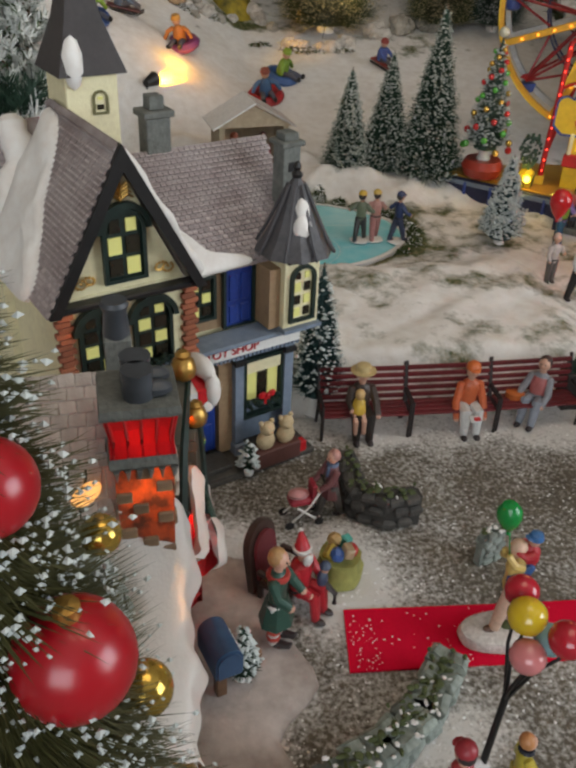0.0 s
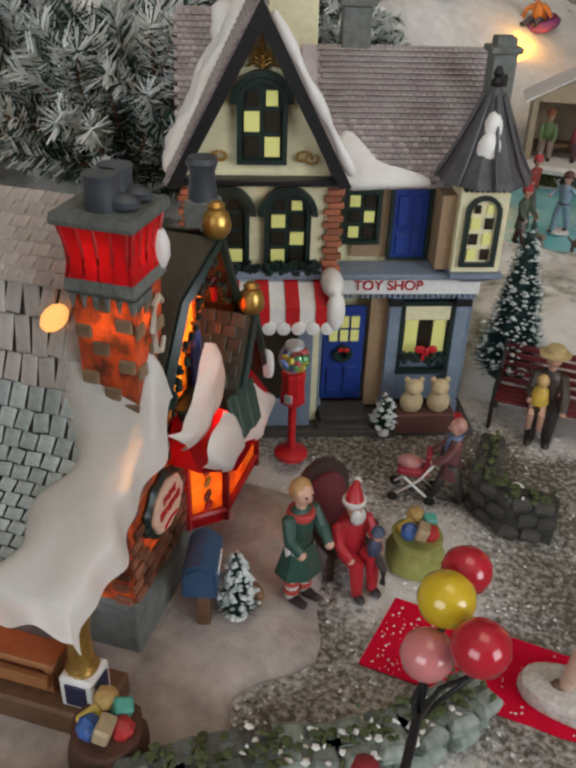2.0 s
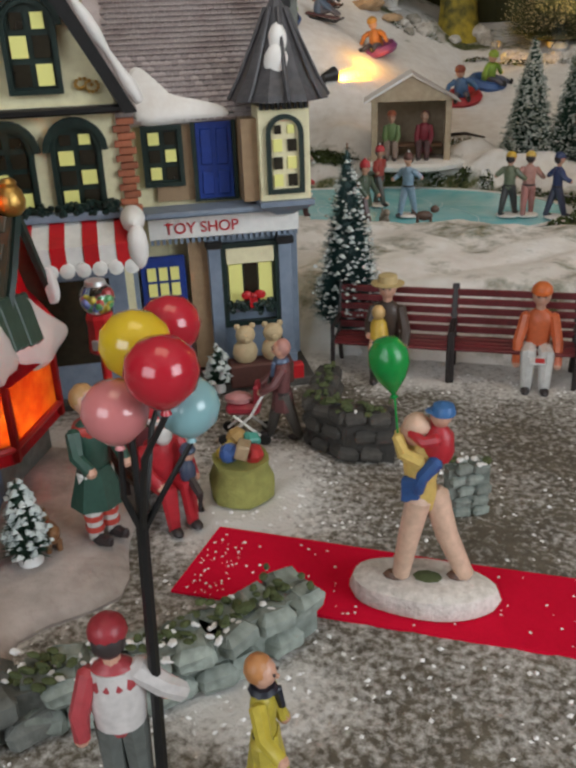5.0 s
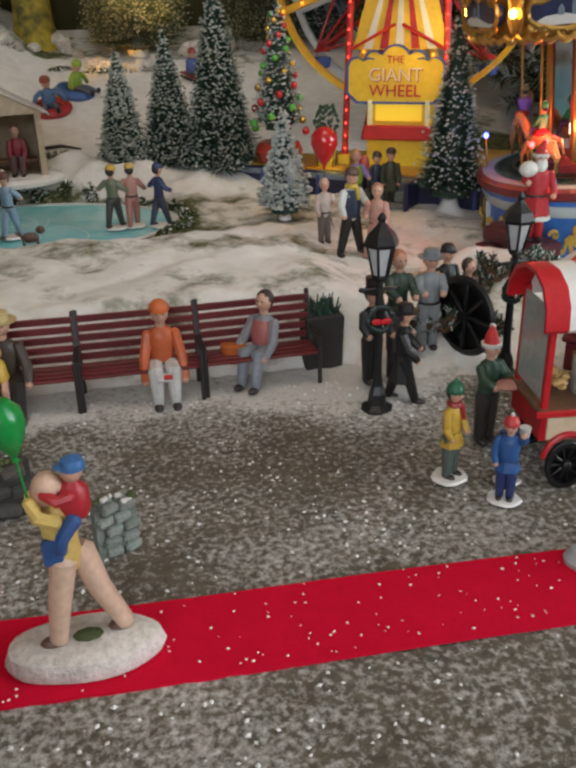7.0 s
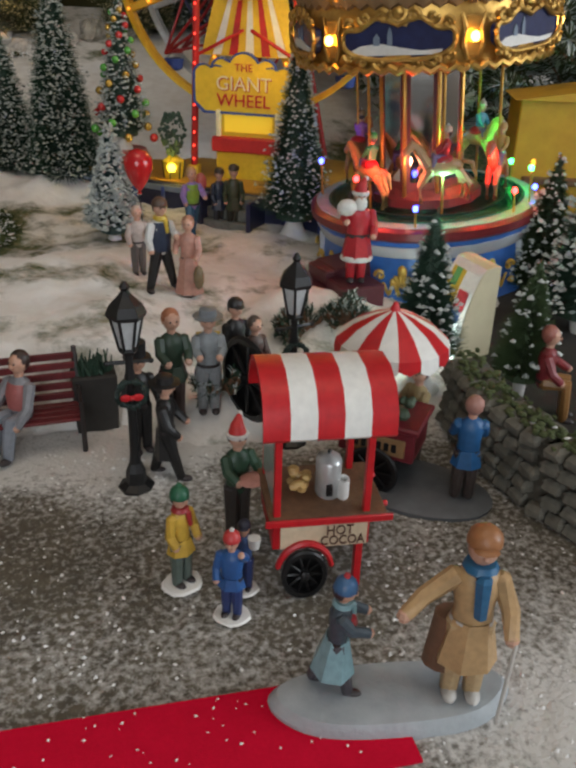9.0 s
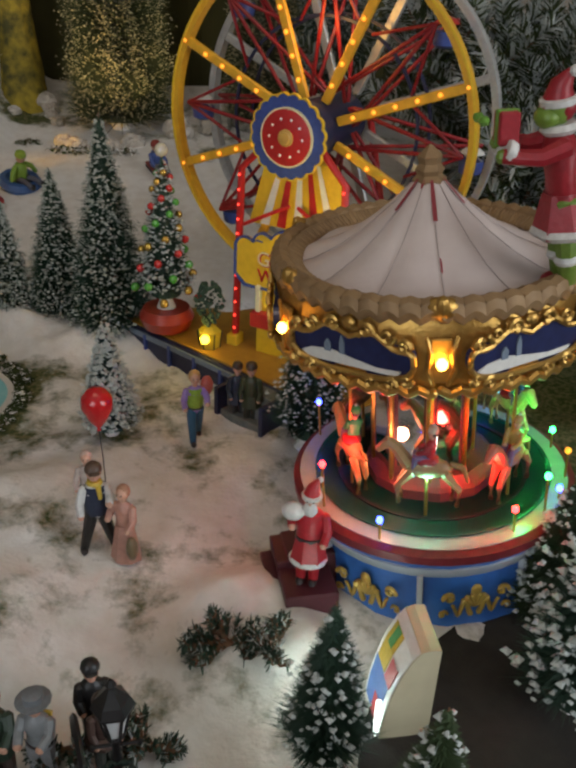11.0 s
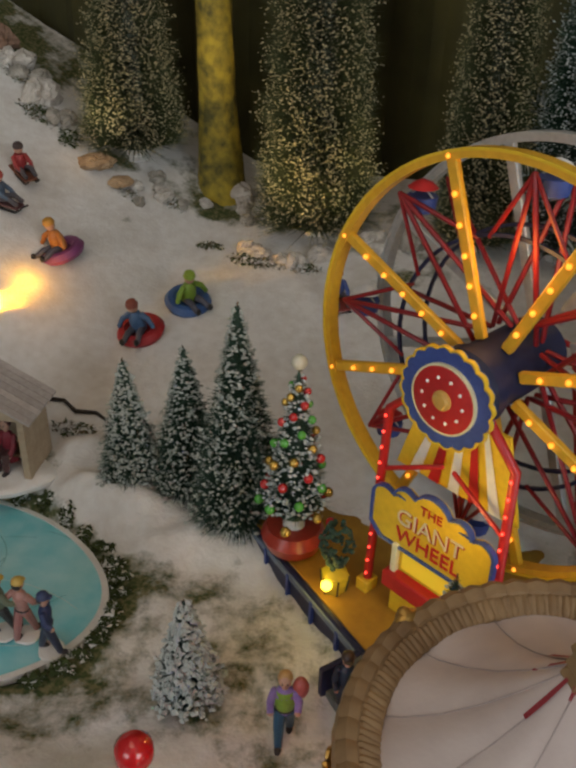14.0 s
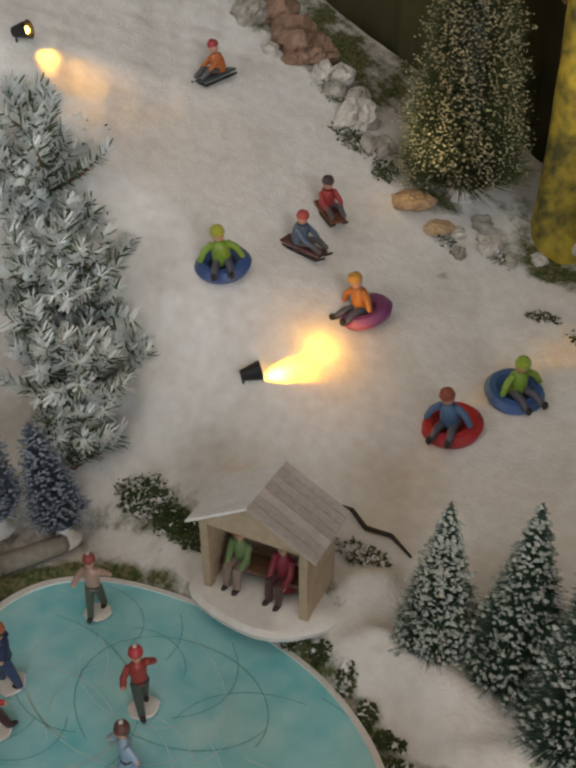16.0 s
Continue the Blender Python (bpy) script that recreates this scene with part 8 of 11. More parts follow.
# added fill that brightens the loose snow beside the kiosk
point_lamp("kiosk_fill", (0.474, 0.525, 0.034), 0.030, (0.80, 1.0, 0.92), 0.006)

# ---- figurines: one plain painted mesh each ----
SKIN = (0.60, 0.34, 0.24)


def figurine(name, x, y, z, yaw, h, top, legs, hat, label, stance="stand", arms=((-8, -6, 30), (8, -6, 30)), skirt=None, base=None, group="village figurines", hat_kind="cap", shoes=(0.04, 0.03, 0.03), extra=None, ex=(0.5, 0.5, 0.5), ex2=(0.6, 0.6, 0.6), lean=0.0, wide=1.0, skin=SKIN, seat=20):
    """A painted figurine, drawn 60 mm high and then scaled to h metres. Faces -y."""
    s = Shape()
    hip, chest, neck, head = 27, 40, 46, 52
    if stance == "sit":
        drop = 27 - seat * 0.060 / h
        hip, chest, neck, head = hip - drop, chest - drop, neck - drop, head - drop
        for sx in (-1, 1):
            s.tube([(sx * 3.2, 0, hip), (sx * 4, -11, hip + 0.5), (sx * 4, -12, hip * 0.45), (sx * 4, -12.5, 2)], [3.8, 3.6, 2.8, 2.4], 3)
            s.ball((sx * 4.2, -14.5, 1.8), (2.2, 4, 1.8), 4)
    elif stance == "walk":
        for sx, f in ((-1, -7), (1, 7)):
            s.tube([(sx * 2.6, 0, hip), (sx * 3, f * 0.6, 14), (sx * 3, f * 1.1, 2)], [4.0, 3.2, 2.4], 3)
            s.ball((sx * 3, f * 1.1 - 2, 1.8), (2.2, 4, 1.8), 4)
    elif stance == "side":
        for sx in (-1, 1):
            s.tube([(sx * 2.4, 0, hip), (sx * 5.5, 0, 14), (sx * 8.5, 0, 2)], [4.0, 3.2, 2.4], 3)
            s.ball((sx * 8.8, -1.5, 1.8), (2.2, 3.8, 1.8), 4)
    else:
        for sx in (-1, 1):
            s.tube([(sx * 2.8, 0, hip), (sx * 3.0, 0, 14), (sx * 3.2, 0, 2)], [4.0, 3.3, 2.6], 3)
            s.ball((sx * 3.3, -1.8, 1.8), (2.3, 4, 1.8), 4)
    w = wide
    s.lathe([(4.2 * w, hip - 3), (5.8 * w, hip), (5.4 * w, hip + 6), (6.4 * w, chest), (5.2 * w, neck - 2), (2.4, neck)], 2, 14, None, 0.74)
    if skirt is not None:
        s.lathe([(skirt[1], hip - skirt[0]), (skirt[1] * 0.96, hip - skirt[0] + 2), (5.6 * w, hip + 2)], skirt[2] if len(skirt) > 2 else 2, 14, None, 0.85, wave=0.05, waves=7)
    for sx, hand in zip((-1, 1), arms):
        sh = Vector((sx * 5.6 * w, 0, neck - 3.5))
        hd = Vector((hand[0], hand[1], hand[2] - (27 - hip)))
        el = (sh + hd) * 0.5 + Vector((sx * 1.6, 1.2, -1.6))
        s.tube([sh, el, hd], [2.9, 2.5, 2.1], 2, 8)
        s.ball(tuple(hd), 2.1, 0, 8)
    s.tube([(0, 0, neck - 1), (0, -0.3, head)], 2.2, 0, 8)
    s.ball((0, -0.4, head), (4.1, 4.3, 4.8), 0, 12)
    for sx in (-1, 1):
        s.ball((sx * 1.5, -4.35, head + 0.7), 0.55, 4, 6)
    s.ball((0, -4.7, head - 0.7), (0.8, 0.9, 0.9), 0, 6)
    s.ball((0, 1.1, head + 0.3), (4.35, 3.9, 4.5), 4 if hat_kind != "hair" else 1, 10)
    s.lathe([(6.0 * w, hip + 0.4), (6.1 * w, hip + 1.2), (5.95 * w, hip + 2.0)], 4, 12, None, 0.75)
    hz = head
    if hat_kind == "cap":
        s.lathe([(4.6, 1.4), (4.8, 2.4), (4.2, 4.6), (2.4, 6.2), (0.5, 6.6)], 1, 12, None, at=(0, -0.2, hz))
        s.ball((0, -4.6, hz + 1.8), (3.4, 2.4, 0.7), 1, 8)
    elif hat_kind == "brim":
        s.lathe([(7.6, 2.0), (7.8, 2.5), (4.6, 2.8), (4.3, 6.0), (3.2, 6.6), (0.5, 6.6)], 1, 14, None, at=(0, -0.2, hz))
    elif hat_kind == "beanie":
        s.lathe([(4.7, 0.6), (5.0, 1.4), (4.8, 2.6), (4.3, 4.8), (2.4, 6.6), (0.5, 7.0)], 1, 12, None, at=(0, 0, hz))
        s.ball((0, 0, hz + 7.4), 1.5, 6, 8)
    elif hat_kind == "stocking":
        s.lathe([(5.0, 0.6), (5.2, 2.2), (4.6, 2.6)], 6, 12, None, at=(0, 0, hz))
        s.tube([(0, 0, hz + 2), (0.5, 0.8, hz + 6), (2.4, 2.6, hz + 9)], [4.2, 3.0, 1.2], 1, 10)
        s.ball((3.2, 3.4, hz + 9), 1.6, 6, 8)
    elif hat_kind == "hair":
        s.ball((0, 0.9, hz + 1.0), (4.6, 4.4, 5.0), 1, 12)
    elif hat_kind == "top":
        s.lathe([(7.0, 2.2), (7.1, 2.7), (4.4, 3.0), (4.6, 10.5), (0.5, 10.6)], 1, 14, None, at=(0, -0.2, hz))
    if base == "disc":
        s.lathe([(10, -0.6), (11, 0.2), (10, 1.4), (3, 1.7)], 7, 14, None, 0.9, wave=0.05, waves=5)
    if extra:
        extra(s, hip, head)
    k = h / 0.060
    m = pose(x, y, z, lean, 0, yaw) @ Matrix.Scale(0.001 * k, 4)
    s.v = [tuple(Matrix.Scale(0.001 * k, 4) @ Vector(p)) for p in s.v]
    mats = [paint(*skin), paint(*hat), paint(*top), paint(*legs), paint(*shoes), paint(*ex), paint(*ex2), GLOSS_SNOW]
    return thing(name, s, mats, pose(x, y, z, lean, 0, yaw), label, "figurine", group)


def scarf(s, hip, head):
    s.lathe([(3.6, -7.5), (4.6, -6.4), (3.8, -4.6)], 5, 10, None, at=(0, -0.2, head))
    s.tube([(1.5, -4, head - 7), (2, -5.2, head - 14)], [1.6, 1.2], 5, 6)


RED_C, NAVY_C, GREEN_C, TAN_C, BROWN_C, BLACK_C, WHITE_C, GREY_C = (0.45, 0.02, 0.03), (0.02, 0.05, 0.16), (0.03, 0.10, 0.05), (0.50, 0.30, 0.14), (0.14, 0.07, 0.045), (0.015, 0.014, 0.014), (0.66, 0.64, 0.60), (0.22, 0.23, 0.24)
YEL_C, BLUE_C, PINK_C, ORANGE_C = (0.62, 0.40, 0.03), (0.03, 0.12, 0.34), (0.55, 0.22, 0.20), (0.60, 0.14, 0.04)


# the walking figure on an oval base, with a small rider and a green balloon
def balloon_walker():
    s = Shape()
    s.lathe([(24, 0.0), (25.5, 3), (24, 7.0), (19, 8.6), (4, 8.2)], 7, 28, None, 0.50, wave=0.02, waves=5)
    for sx, f, top_ in ((-1, -6, 2), (1, 8, -2)):
        s.tube([(f * 0.35, sx * 2, 40), (f * 0.5 + (3 if sx > 0 else -2), sx * 2, 25), (f * 1.2 + (4 if sx > 0 else 0), sx * 2, 10)], [4.3, 3.7, 3.0], 3, 10)
        s.ball((f * 1.2 + (2 if sx > 0 else -2), sx * 2, 9), (4.2, 2.4, 2.2), 4, 8)
    s.lathe([(4.6, 36), (5.6, 40), (5.0, 46), (5.8, 52), (4.6, 57), (2.2, 59)], 2, 14, pose(-2, 0, 0), 0.85)
    s.box((-4.5, -3.6, 44), (6, 3.0, 9), 6, None, 0.8)
    s.ball((-4.5, 0, 63), (4.3, 4.1, 4.8), 0, 12)
    s.ball((-3.6, 0, 65.0), (4.6, 4.3, 4.2), 3, 12)
    s.tube([(-2, -5, 55), (-7, -6, 58), (-9, -3, 62)], [2.5, 2.2, 2.0], 2, 8)
    s.tube([(-3, 5, 55), (-8, 5, 56), (-9, 2, 61)], [2.5, 2.2, 2.0], 2, 8)
    s.lathe([(4.0, 54), (5.0, 57), (4.6, 63), (2.0, 66)], 5, 12, pose(3.2, 0, 0), 0.9)
    s.tube([(3, -4.5, 63), (-1, -5, 62), (-5, -3, 64)], [2.2, 1.9, 1.6], 5, 8)
    s.tube([(3, 4.5, 63), (-1, 4.5, 63), (-5, 3, 65)], [2.2, 1.9, 1.6], 5, 8)
    s.tube([(3, -4, 55), (-1, -6, 50), (-2, -6, 45)], [2.6, 2.2, 1.8], 6, 8)
    s.tube([(3, 4, 55), (-1, 6, 50), (-2, 6, 45)], [2.6, 2.2, 1.8], 6, 8)
    s.ball((3.6, 0, 69), (3.4, 3.4, 3.8), 0, 10)
    s.lathe([(3.8, 0.6), (3.9, 1.6), (3.2, 3.6), (0.5, 4.6)], 8, 12, None, at=(4.2, 0, 69.2))
    s.ball((1.2, 0, 70.6), (2.6, 3, 0.7), 8, 8)
    s.tube([(-9, -3, 62), (-10.5, -1, 74)], 0.35, 9, 5)
    s.lathe([(0.4, 0), (1.4, 0.6), (0.6, 1.6), (1.8, 3.2), (4.6, 7.2), (6.3, 12), (6.0, 16), (3.6, 19.4), (0.4, 20.2)], 9, 16, pose(-10.8, 0, 73.5, 0, -8))
    for k in range(1):
        s.ball((1.5, 0, 8.6), (5, 3.5, 0.8), 10, 8)
    s.v = [(a * 0.001, b * 0.001, c * 0.001) for a, b, c in s.v]
    base = mat("speckled_base", (0.72, 0.67, 0.62), 0.7, (0.30, 0.26, 0.22), 420, 0.40, 0.9, 700)
    mats = [paint(*SKIN), paint(*BROWN_C), paint(0.64, 0.45, 0.13), paint(0.66, 0.44, 0.32), paint(*BROWN_C), paint(*RED_C), paint(0.03, 0.09, 0.26), base, paint(0.05, 0.16, 0.38), paint(0.01, 0.26, 0.05, 0.2), MOSS]
    thing("figurine", s, mats, pose(0.1615, 0.2835, 0.002, 0, 0, 0), "walking figurine in yellow on an oval base with a green balloon", "figurine", "village figurines")


balloon_walker()


def striped_legs(s, hip, head):
    for sx in (-1, 1):
        for k in range(4):
            s.lathe([(3.3, 5 + 4.2 * k), (3.4, 6 + 4.2 * k), (3.3, 7 + 4.2 * k)], 5, 10, None, at=(sx * 3.1, 0, 0))
        s.tube([(sx * 3.3, -3, 2), (sx * 3.3, -8, 3), (sx * 3.3, -9, 5)], [2.2, 1.6, 0.8], 4, 8)
    s.lathe([(5.0, 21), (5.6, 23), (5.0, 24.5)], 6, 12, None, at=(0, 0, 20))


figurine("figurine", 0.0405, 0.2895, 0.0050, 62, 0.066, (0.025, 0.07, 0.05), WHITE_C, (0.45, 0.25, 0.10), "elf figurine in a green coat and striped stockings", "stand", ((-7, -9, 32), (6, -10, 31)), (12, 9.5), None, hat_kind="hair", extra=striped_legs, ex=(0.50, 0.06, 0.04), ex2=(0.45, 0.05, 0.04))


def beard(s, hip, head):
    s.ball((0, -3.6, head - 4.2), (3.8, 2.6, 4.6), 6, 10)
    s.lathe([(6.4, hip - 1), (6.6, hip), (6.3, hip + 1.4)], 4, 12, None, 0.8)
    s.ball((5.2, -10, hip + 6), (3.4, 3.0, 6.0), 5, 10)
    s.ball((5.4, -11, hip + 14), (2.6, 2.6, 3.0), 0, 8)
    s.lathe([(2.9, 1), (3.2, 2), (2.2, 4), (0.4, 5)], 5, 10, None, at=(5.4, -11, hip + 13.6))
    s.tube([(5.4, -12, hip + 3), (5, -18, hip), (5, -18, hip - 7)], [2.0, 1.6, 1.4], 4, 6)


figurine("figurine", 0.0560, 0.3135, 0.001, 52, 0.062, RED_C, RED_C, RED_C, "seated bearded figurine in red holding a child", "sit", ((-6, -9, 30), (8, -10, 30)), None, None, hat_kind="stocking", extra=beard, ex=(0.05, 0.07, 0.12), ex2=WHITE_C, seat=17, wide=1.25)


def armchair():
    top = holder("armchair", pose(0.0480, 0.3225, 0.0, 0, 0, 52), "dark brown carved wooden armchair with a round back", "chair")
    dk = mat("dark_carved_wood", (0.06, 0.03, 0.022), 0.45, (0.03, 0.015, 0.012), 300)
    part("seat", Shape().box((0, -0.001, 0.0145), (0.022, 0.020, 0.004), bevel=0.001), dk, top)
    part("backrest", Shape().prism(arch(0.026, 0.040, x=0, z=0.008), 0.004, 0, pose(0, 0.009, 0.0, -8)), dk, top)
    part("cushion", Shape().prism(arch(0.019, 0.027, x=0, z=0.016), 0.002, 0, pose(0, 0.0065, 0.0, -8)), mat("red_cushion", (0.16, 0.02, 0.025), 0.7), top)
    for sx in (-1, 1):
        part("armrest", Shape().tube([(sx * 0.012, 0.008, 0.025), (sx * 0.0125, -0.010, 0.0245)], 0.0018, 0, 8), dk, top)
        for y in (-0.009, 0.008):
            part("leg", Shape().box((sx * 0.010, y, 0.0065), (0.0028, 0.0028, 0.013), bevel=0.0004), dk, top)


armchair()


def toy_sack(x, y, colour, label, toys=True, k=1.0, z=0.0):
    top = holder("sack", pose(x, y, z) @ Matrix.Scale(k, 4), label, "sack")
    part("bag", Shape().lathe([(0.009, 0), (0.0125, 0.003), (0.0130, 0.010), (0.0105, 0.016), (0.0112, 0.019), (0.009, 0.0185)], 0, 18, None, wave=0.04, waves=6), mat("sack_cloth", colour, 0.85, tuple(c * 0.6 for c in colour), 300, 0.5, 0.5), top)
    rng = random.Random(int(x * 1000))
    if toys:
        for k2, c in enumerate(((0.45, 0.03, 0.03), (0.08, 0.35, 0.28), (0.45, 0.28, 0.10), (0.62, 0.45, 0.08), (0.05, 0.12, 0.35), (0.40, 0.30, 0.18))):
            a = k2 * 1.05
            sh = Shape().box((0, 0, 0), (0.006, 0.005, 0.008), 0, None, 0.0008) if k2 % 2 else Shape().ball((0, 0, 0), 0.0042, 0, 8)
            part("toy", sh, paint(*c), top, at=pose(0.0055 * math.cos(a), 0.0055 * math.sin(a), 0.021 + 0.002 * (k2 % 3), 20 * k2, 15 * k2, 40 * k2))
    else:
        part("tie", Shape().lathe([(0.0110, 0.0155), (0.0116, 0.0165), (0.0108, 0.0175)], 0, 16), WOOD, top)


toy_sack(0.0085, 0.1915, (0.12, 0.05, 0.03), "brown sack filled with coloured toys on the snow", k=1.12)
toy_sack(0.0815, 0.3335, (0.36, 0.36, 0.10), "yellow-green sack with toys beside the seated figurine", k=1.05)


def apron(s, hip, head):
    s.lathe([(9, hip - 16), (8.6, hip - 14), (5.8, hip + 1)], 5, 12, None, 0.85)


figurine("figurine", 0.0850, 0.3875, 0.001, -70, 0.052, (0.16, 0.06, 0.06), (0.10, 0.09, 0.08), (0.45, 0.22, 0.18), "figurine in a maroon coat pushing a pram", "walk", ((-5, -12, 30), (5, -12, 30)), (9, 7.4), None, hat_kind="hair", extra=scarf, ex=(0.10, 0.14, 0.22))


def stroller():
    top = holder("baby_stroller", pose(0.0665, 0.3845, 0.0, 0, 0, -80), "red doll stroller with a white frame and blankets", "stroller")
    part("seat", Shape().box((0, 0, 0.017), (0.010, 0.016, 0.006), bevel=0.002).box((0, 0.007, 0.0235), (0.010, 0.003, 0.012), bevel=0.001), paint(0.40, 0.03, 0.05), top)
    part("blanket", Shape().ball((0, -0.002, 0.0215), (0.0052, 0.007, 0.003), 0, 10), paint(0.55, 0.25, 0.25), top)
    for sx in (-1, 1):
        part("frame", Shape().tube([(sx * 0.006, -0.009, 0.003), (sx * 0.006, 0.004, 0.015), (sx * 0.006, 0.013, 0.031)], 0.0007, 0, 6), WHITE, top)
        part("frame", Shape().tube([(sx * 0.006, 0.010, 0.003), (sx * 0.006, -0.004, 0.015)], 0.0007, 0, 6), WHITE, top)
        for y in (-0.009, 0.010):
            part("wheel", Shape().lathe([(0.0026, -0.0006), (0.0030, 0), (0.0026, 0.0006)], 0, 12, pose(sx * 0.007, y, 0.003, 0, 90)), BLACK, top)
    part("handle", Shape().tube([(-0.006, 0.013, 0.031), (0.006, 0.013, 0.031)], 0.0008, 0, 6), BLACK, top)


stroller()


# ---- benches and those who sit on them ----
def park_bench():
    top = holder("park_bench", pose(0.1235, 0.476, 0.0), "oxblood red slatted park bench with dark iron ends", "bench", "benches along the bank")
    for k in range(4):
        part("seat_slat", Shape().box((0, -0.010 + 0.0052 * k, 0.0200), (0.0615, 0.0042, 0.0016), bevel=0.0004), BENCH_RED, top)
    for k in range(5):
        part("back_slat", Shape().box((0, 0.0075 + 0.0014 * k, 0.0245 + 0.0048 * k), (0.0615, 0.0015, 0.0038), bevel=0.0004), BENCH_RED, top)
    iron = mat("dark_iron", (0.03, 0.022, 0.02), 0.5, (0.015, 0.012, 0.012), 300)
    for sx in (-1, 1):
        e = Shape().tube([(sx * 0.0312, -0.012, 0.0), (sx * 0.0312, -0.012, 0.020), (sx * 0.0312, 0.006, 0.0195), (sx * 0.0312, 0.0150, 0.0475)], 0.0013, 0, 6)
        part("end_frame", e, iron, top)
        part("leg", Shape().tube([(sx * 0.0312, 0.006, 0.0195), (sx * 0.0312, 0.012, 0.0)], 0.0013, 0, 6), iron, top)
        part("armrest", Shape().tube([(sx * 0.0312, -0.012, 0.020), (sx * 0.0312, -0.012, 0.029), (sx * 0.0312, 0.009, 0.0295)], 0.0011, 0, 6), iron, top)
    return top


bench = park_bench()
copy_thing(bench, pose(0.1875, 0.477, 0.0, 0, 0, 1))
copy_thing(bench, pose(0.2515, 0.4800, 0.0, 0, 0, 3))


def child_on_lap(s, hip, head):
    s.lathe([(3.2, 0), (4.6, 2), (3.6, 9), (2, 11)], 5, 10, None, at=(-3, -8, hip + 2))
    s.ball((-3, -8.6, hip + 16), (3.2, 3.2, 3.6), 6, 10)
    for sx in (-1, 1):
        s.tube([(-3 + sx * 2, -9, hip + 3), (-3 + sx * 2.6, -14, hip), (-3 + sx * 2.6, -14.5, hip - 8)], [2, 1.7, 1.4], 0, 6)


figurine("figurine", 0.1205, 0.4745, 0.0, 2, 0.070, (0.06, 0.04, 0.03), (0.03, 0.025, 0.022), (0.55, 0.42, 0.20), "seated figurine in a straw hat holding a child in yellow", "sit", ((-7, -9, 32), (9, -9, 27)), hat_kind="brim", extra=child_on_lap, ex=(0.62, 0.40, 0.05), ex2=(0.62, 0.40, 0.16))


def newspaper(s, hip, head):
    s.box((0, -13, hip + 3), (7, 5, 1.4), 5, pose(0, 0, 0, 12), 0.3)
    s.box((1, -14, hip + 4), (4, 3, 0.8), 6, pose(0, 0, 0, 12), 0.2)


figurine("figurine", 0.1995, 0.4755, 0.0, 0, 0.068, (0.55, 0.12, 0.04), (0.66, 0.65, 0.62), (0.60, 0.14, 0.03), "seated figurine in an orange jacket and white trousers", "sit", ((-9, -9, 22), (9, -9, 22)), hat_kind="cap", extra=newspaper, ex=(0.70, 0.70, 0.68), ex2=(0.5, 0.03, 0.03))


def basket(s, hip, head):
    s.lathe([(5, 0), (6, 2), (6.4, 9), (5.6, 9.4)], 5, 12, None, at=(-12, -9, hip - 6))
    s.lathe([(5.6, hip + 4), (6.7, hip + 11), (5.0, hip + 16)], 6, 12, None, 0.76, at=(0, -0.7, 0))


figurine("figurine", 0.2525, 0.4790, 0.0, -42, 0.066, (0.24, 0.24, 0.26), (0.26, 0.28, 0.32), (0.04, 0.022, 0.018), "seated figurine in grey and pink holding an orange basket", "sit", ((-10, -11, 25), (7, -10, 26)), hat_kind="hair", extra=basket, ex=(0.50, 0.13, 0.03), ex2=(0.42, 0.13, 0.12), lean=-6)


def bench_planter():
    top = holder("planter", pose(0.2905, 0.4960, 0.0, 0, 0, 4), "dark wooden planter with evergreen twigs beside the bench", "planter")
    part("box", Shape().box((0, 0, 0.016), (0.021, 0.014, 0.034), bevel=0.001, taper=1.08), mat("black_planter_wood", (0.030, 0.026, 0.022), 0.7, (0.014, 0.012, 0.010), 200), top)
    rng = random.Random(14)
    s = Shape()
    for _ in range(90):
        a, r = rng.uniform(0, 6.28), 0.010 * math.sqrt(rng.random())
        p = Vector((r * math.cos(a), 0.65 * r * math.sin(a), 0.032))
        s.tube([p, p + Vector((rng.uniform(-0.004, 0.004), rng.uniform(-0.004, 0.004), rng.uniform(0.004, 0.010)))], [0.0009, 0.0004], 0, 4)
    tagged(part("twigs", s, NEEDLE, top), kind="stuff")


bench_planter()


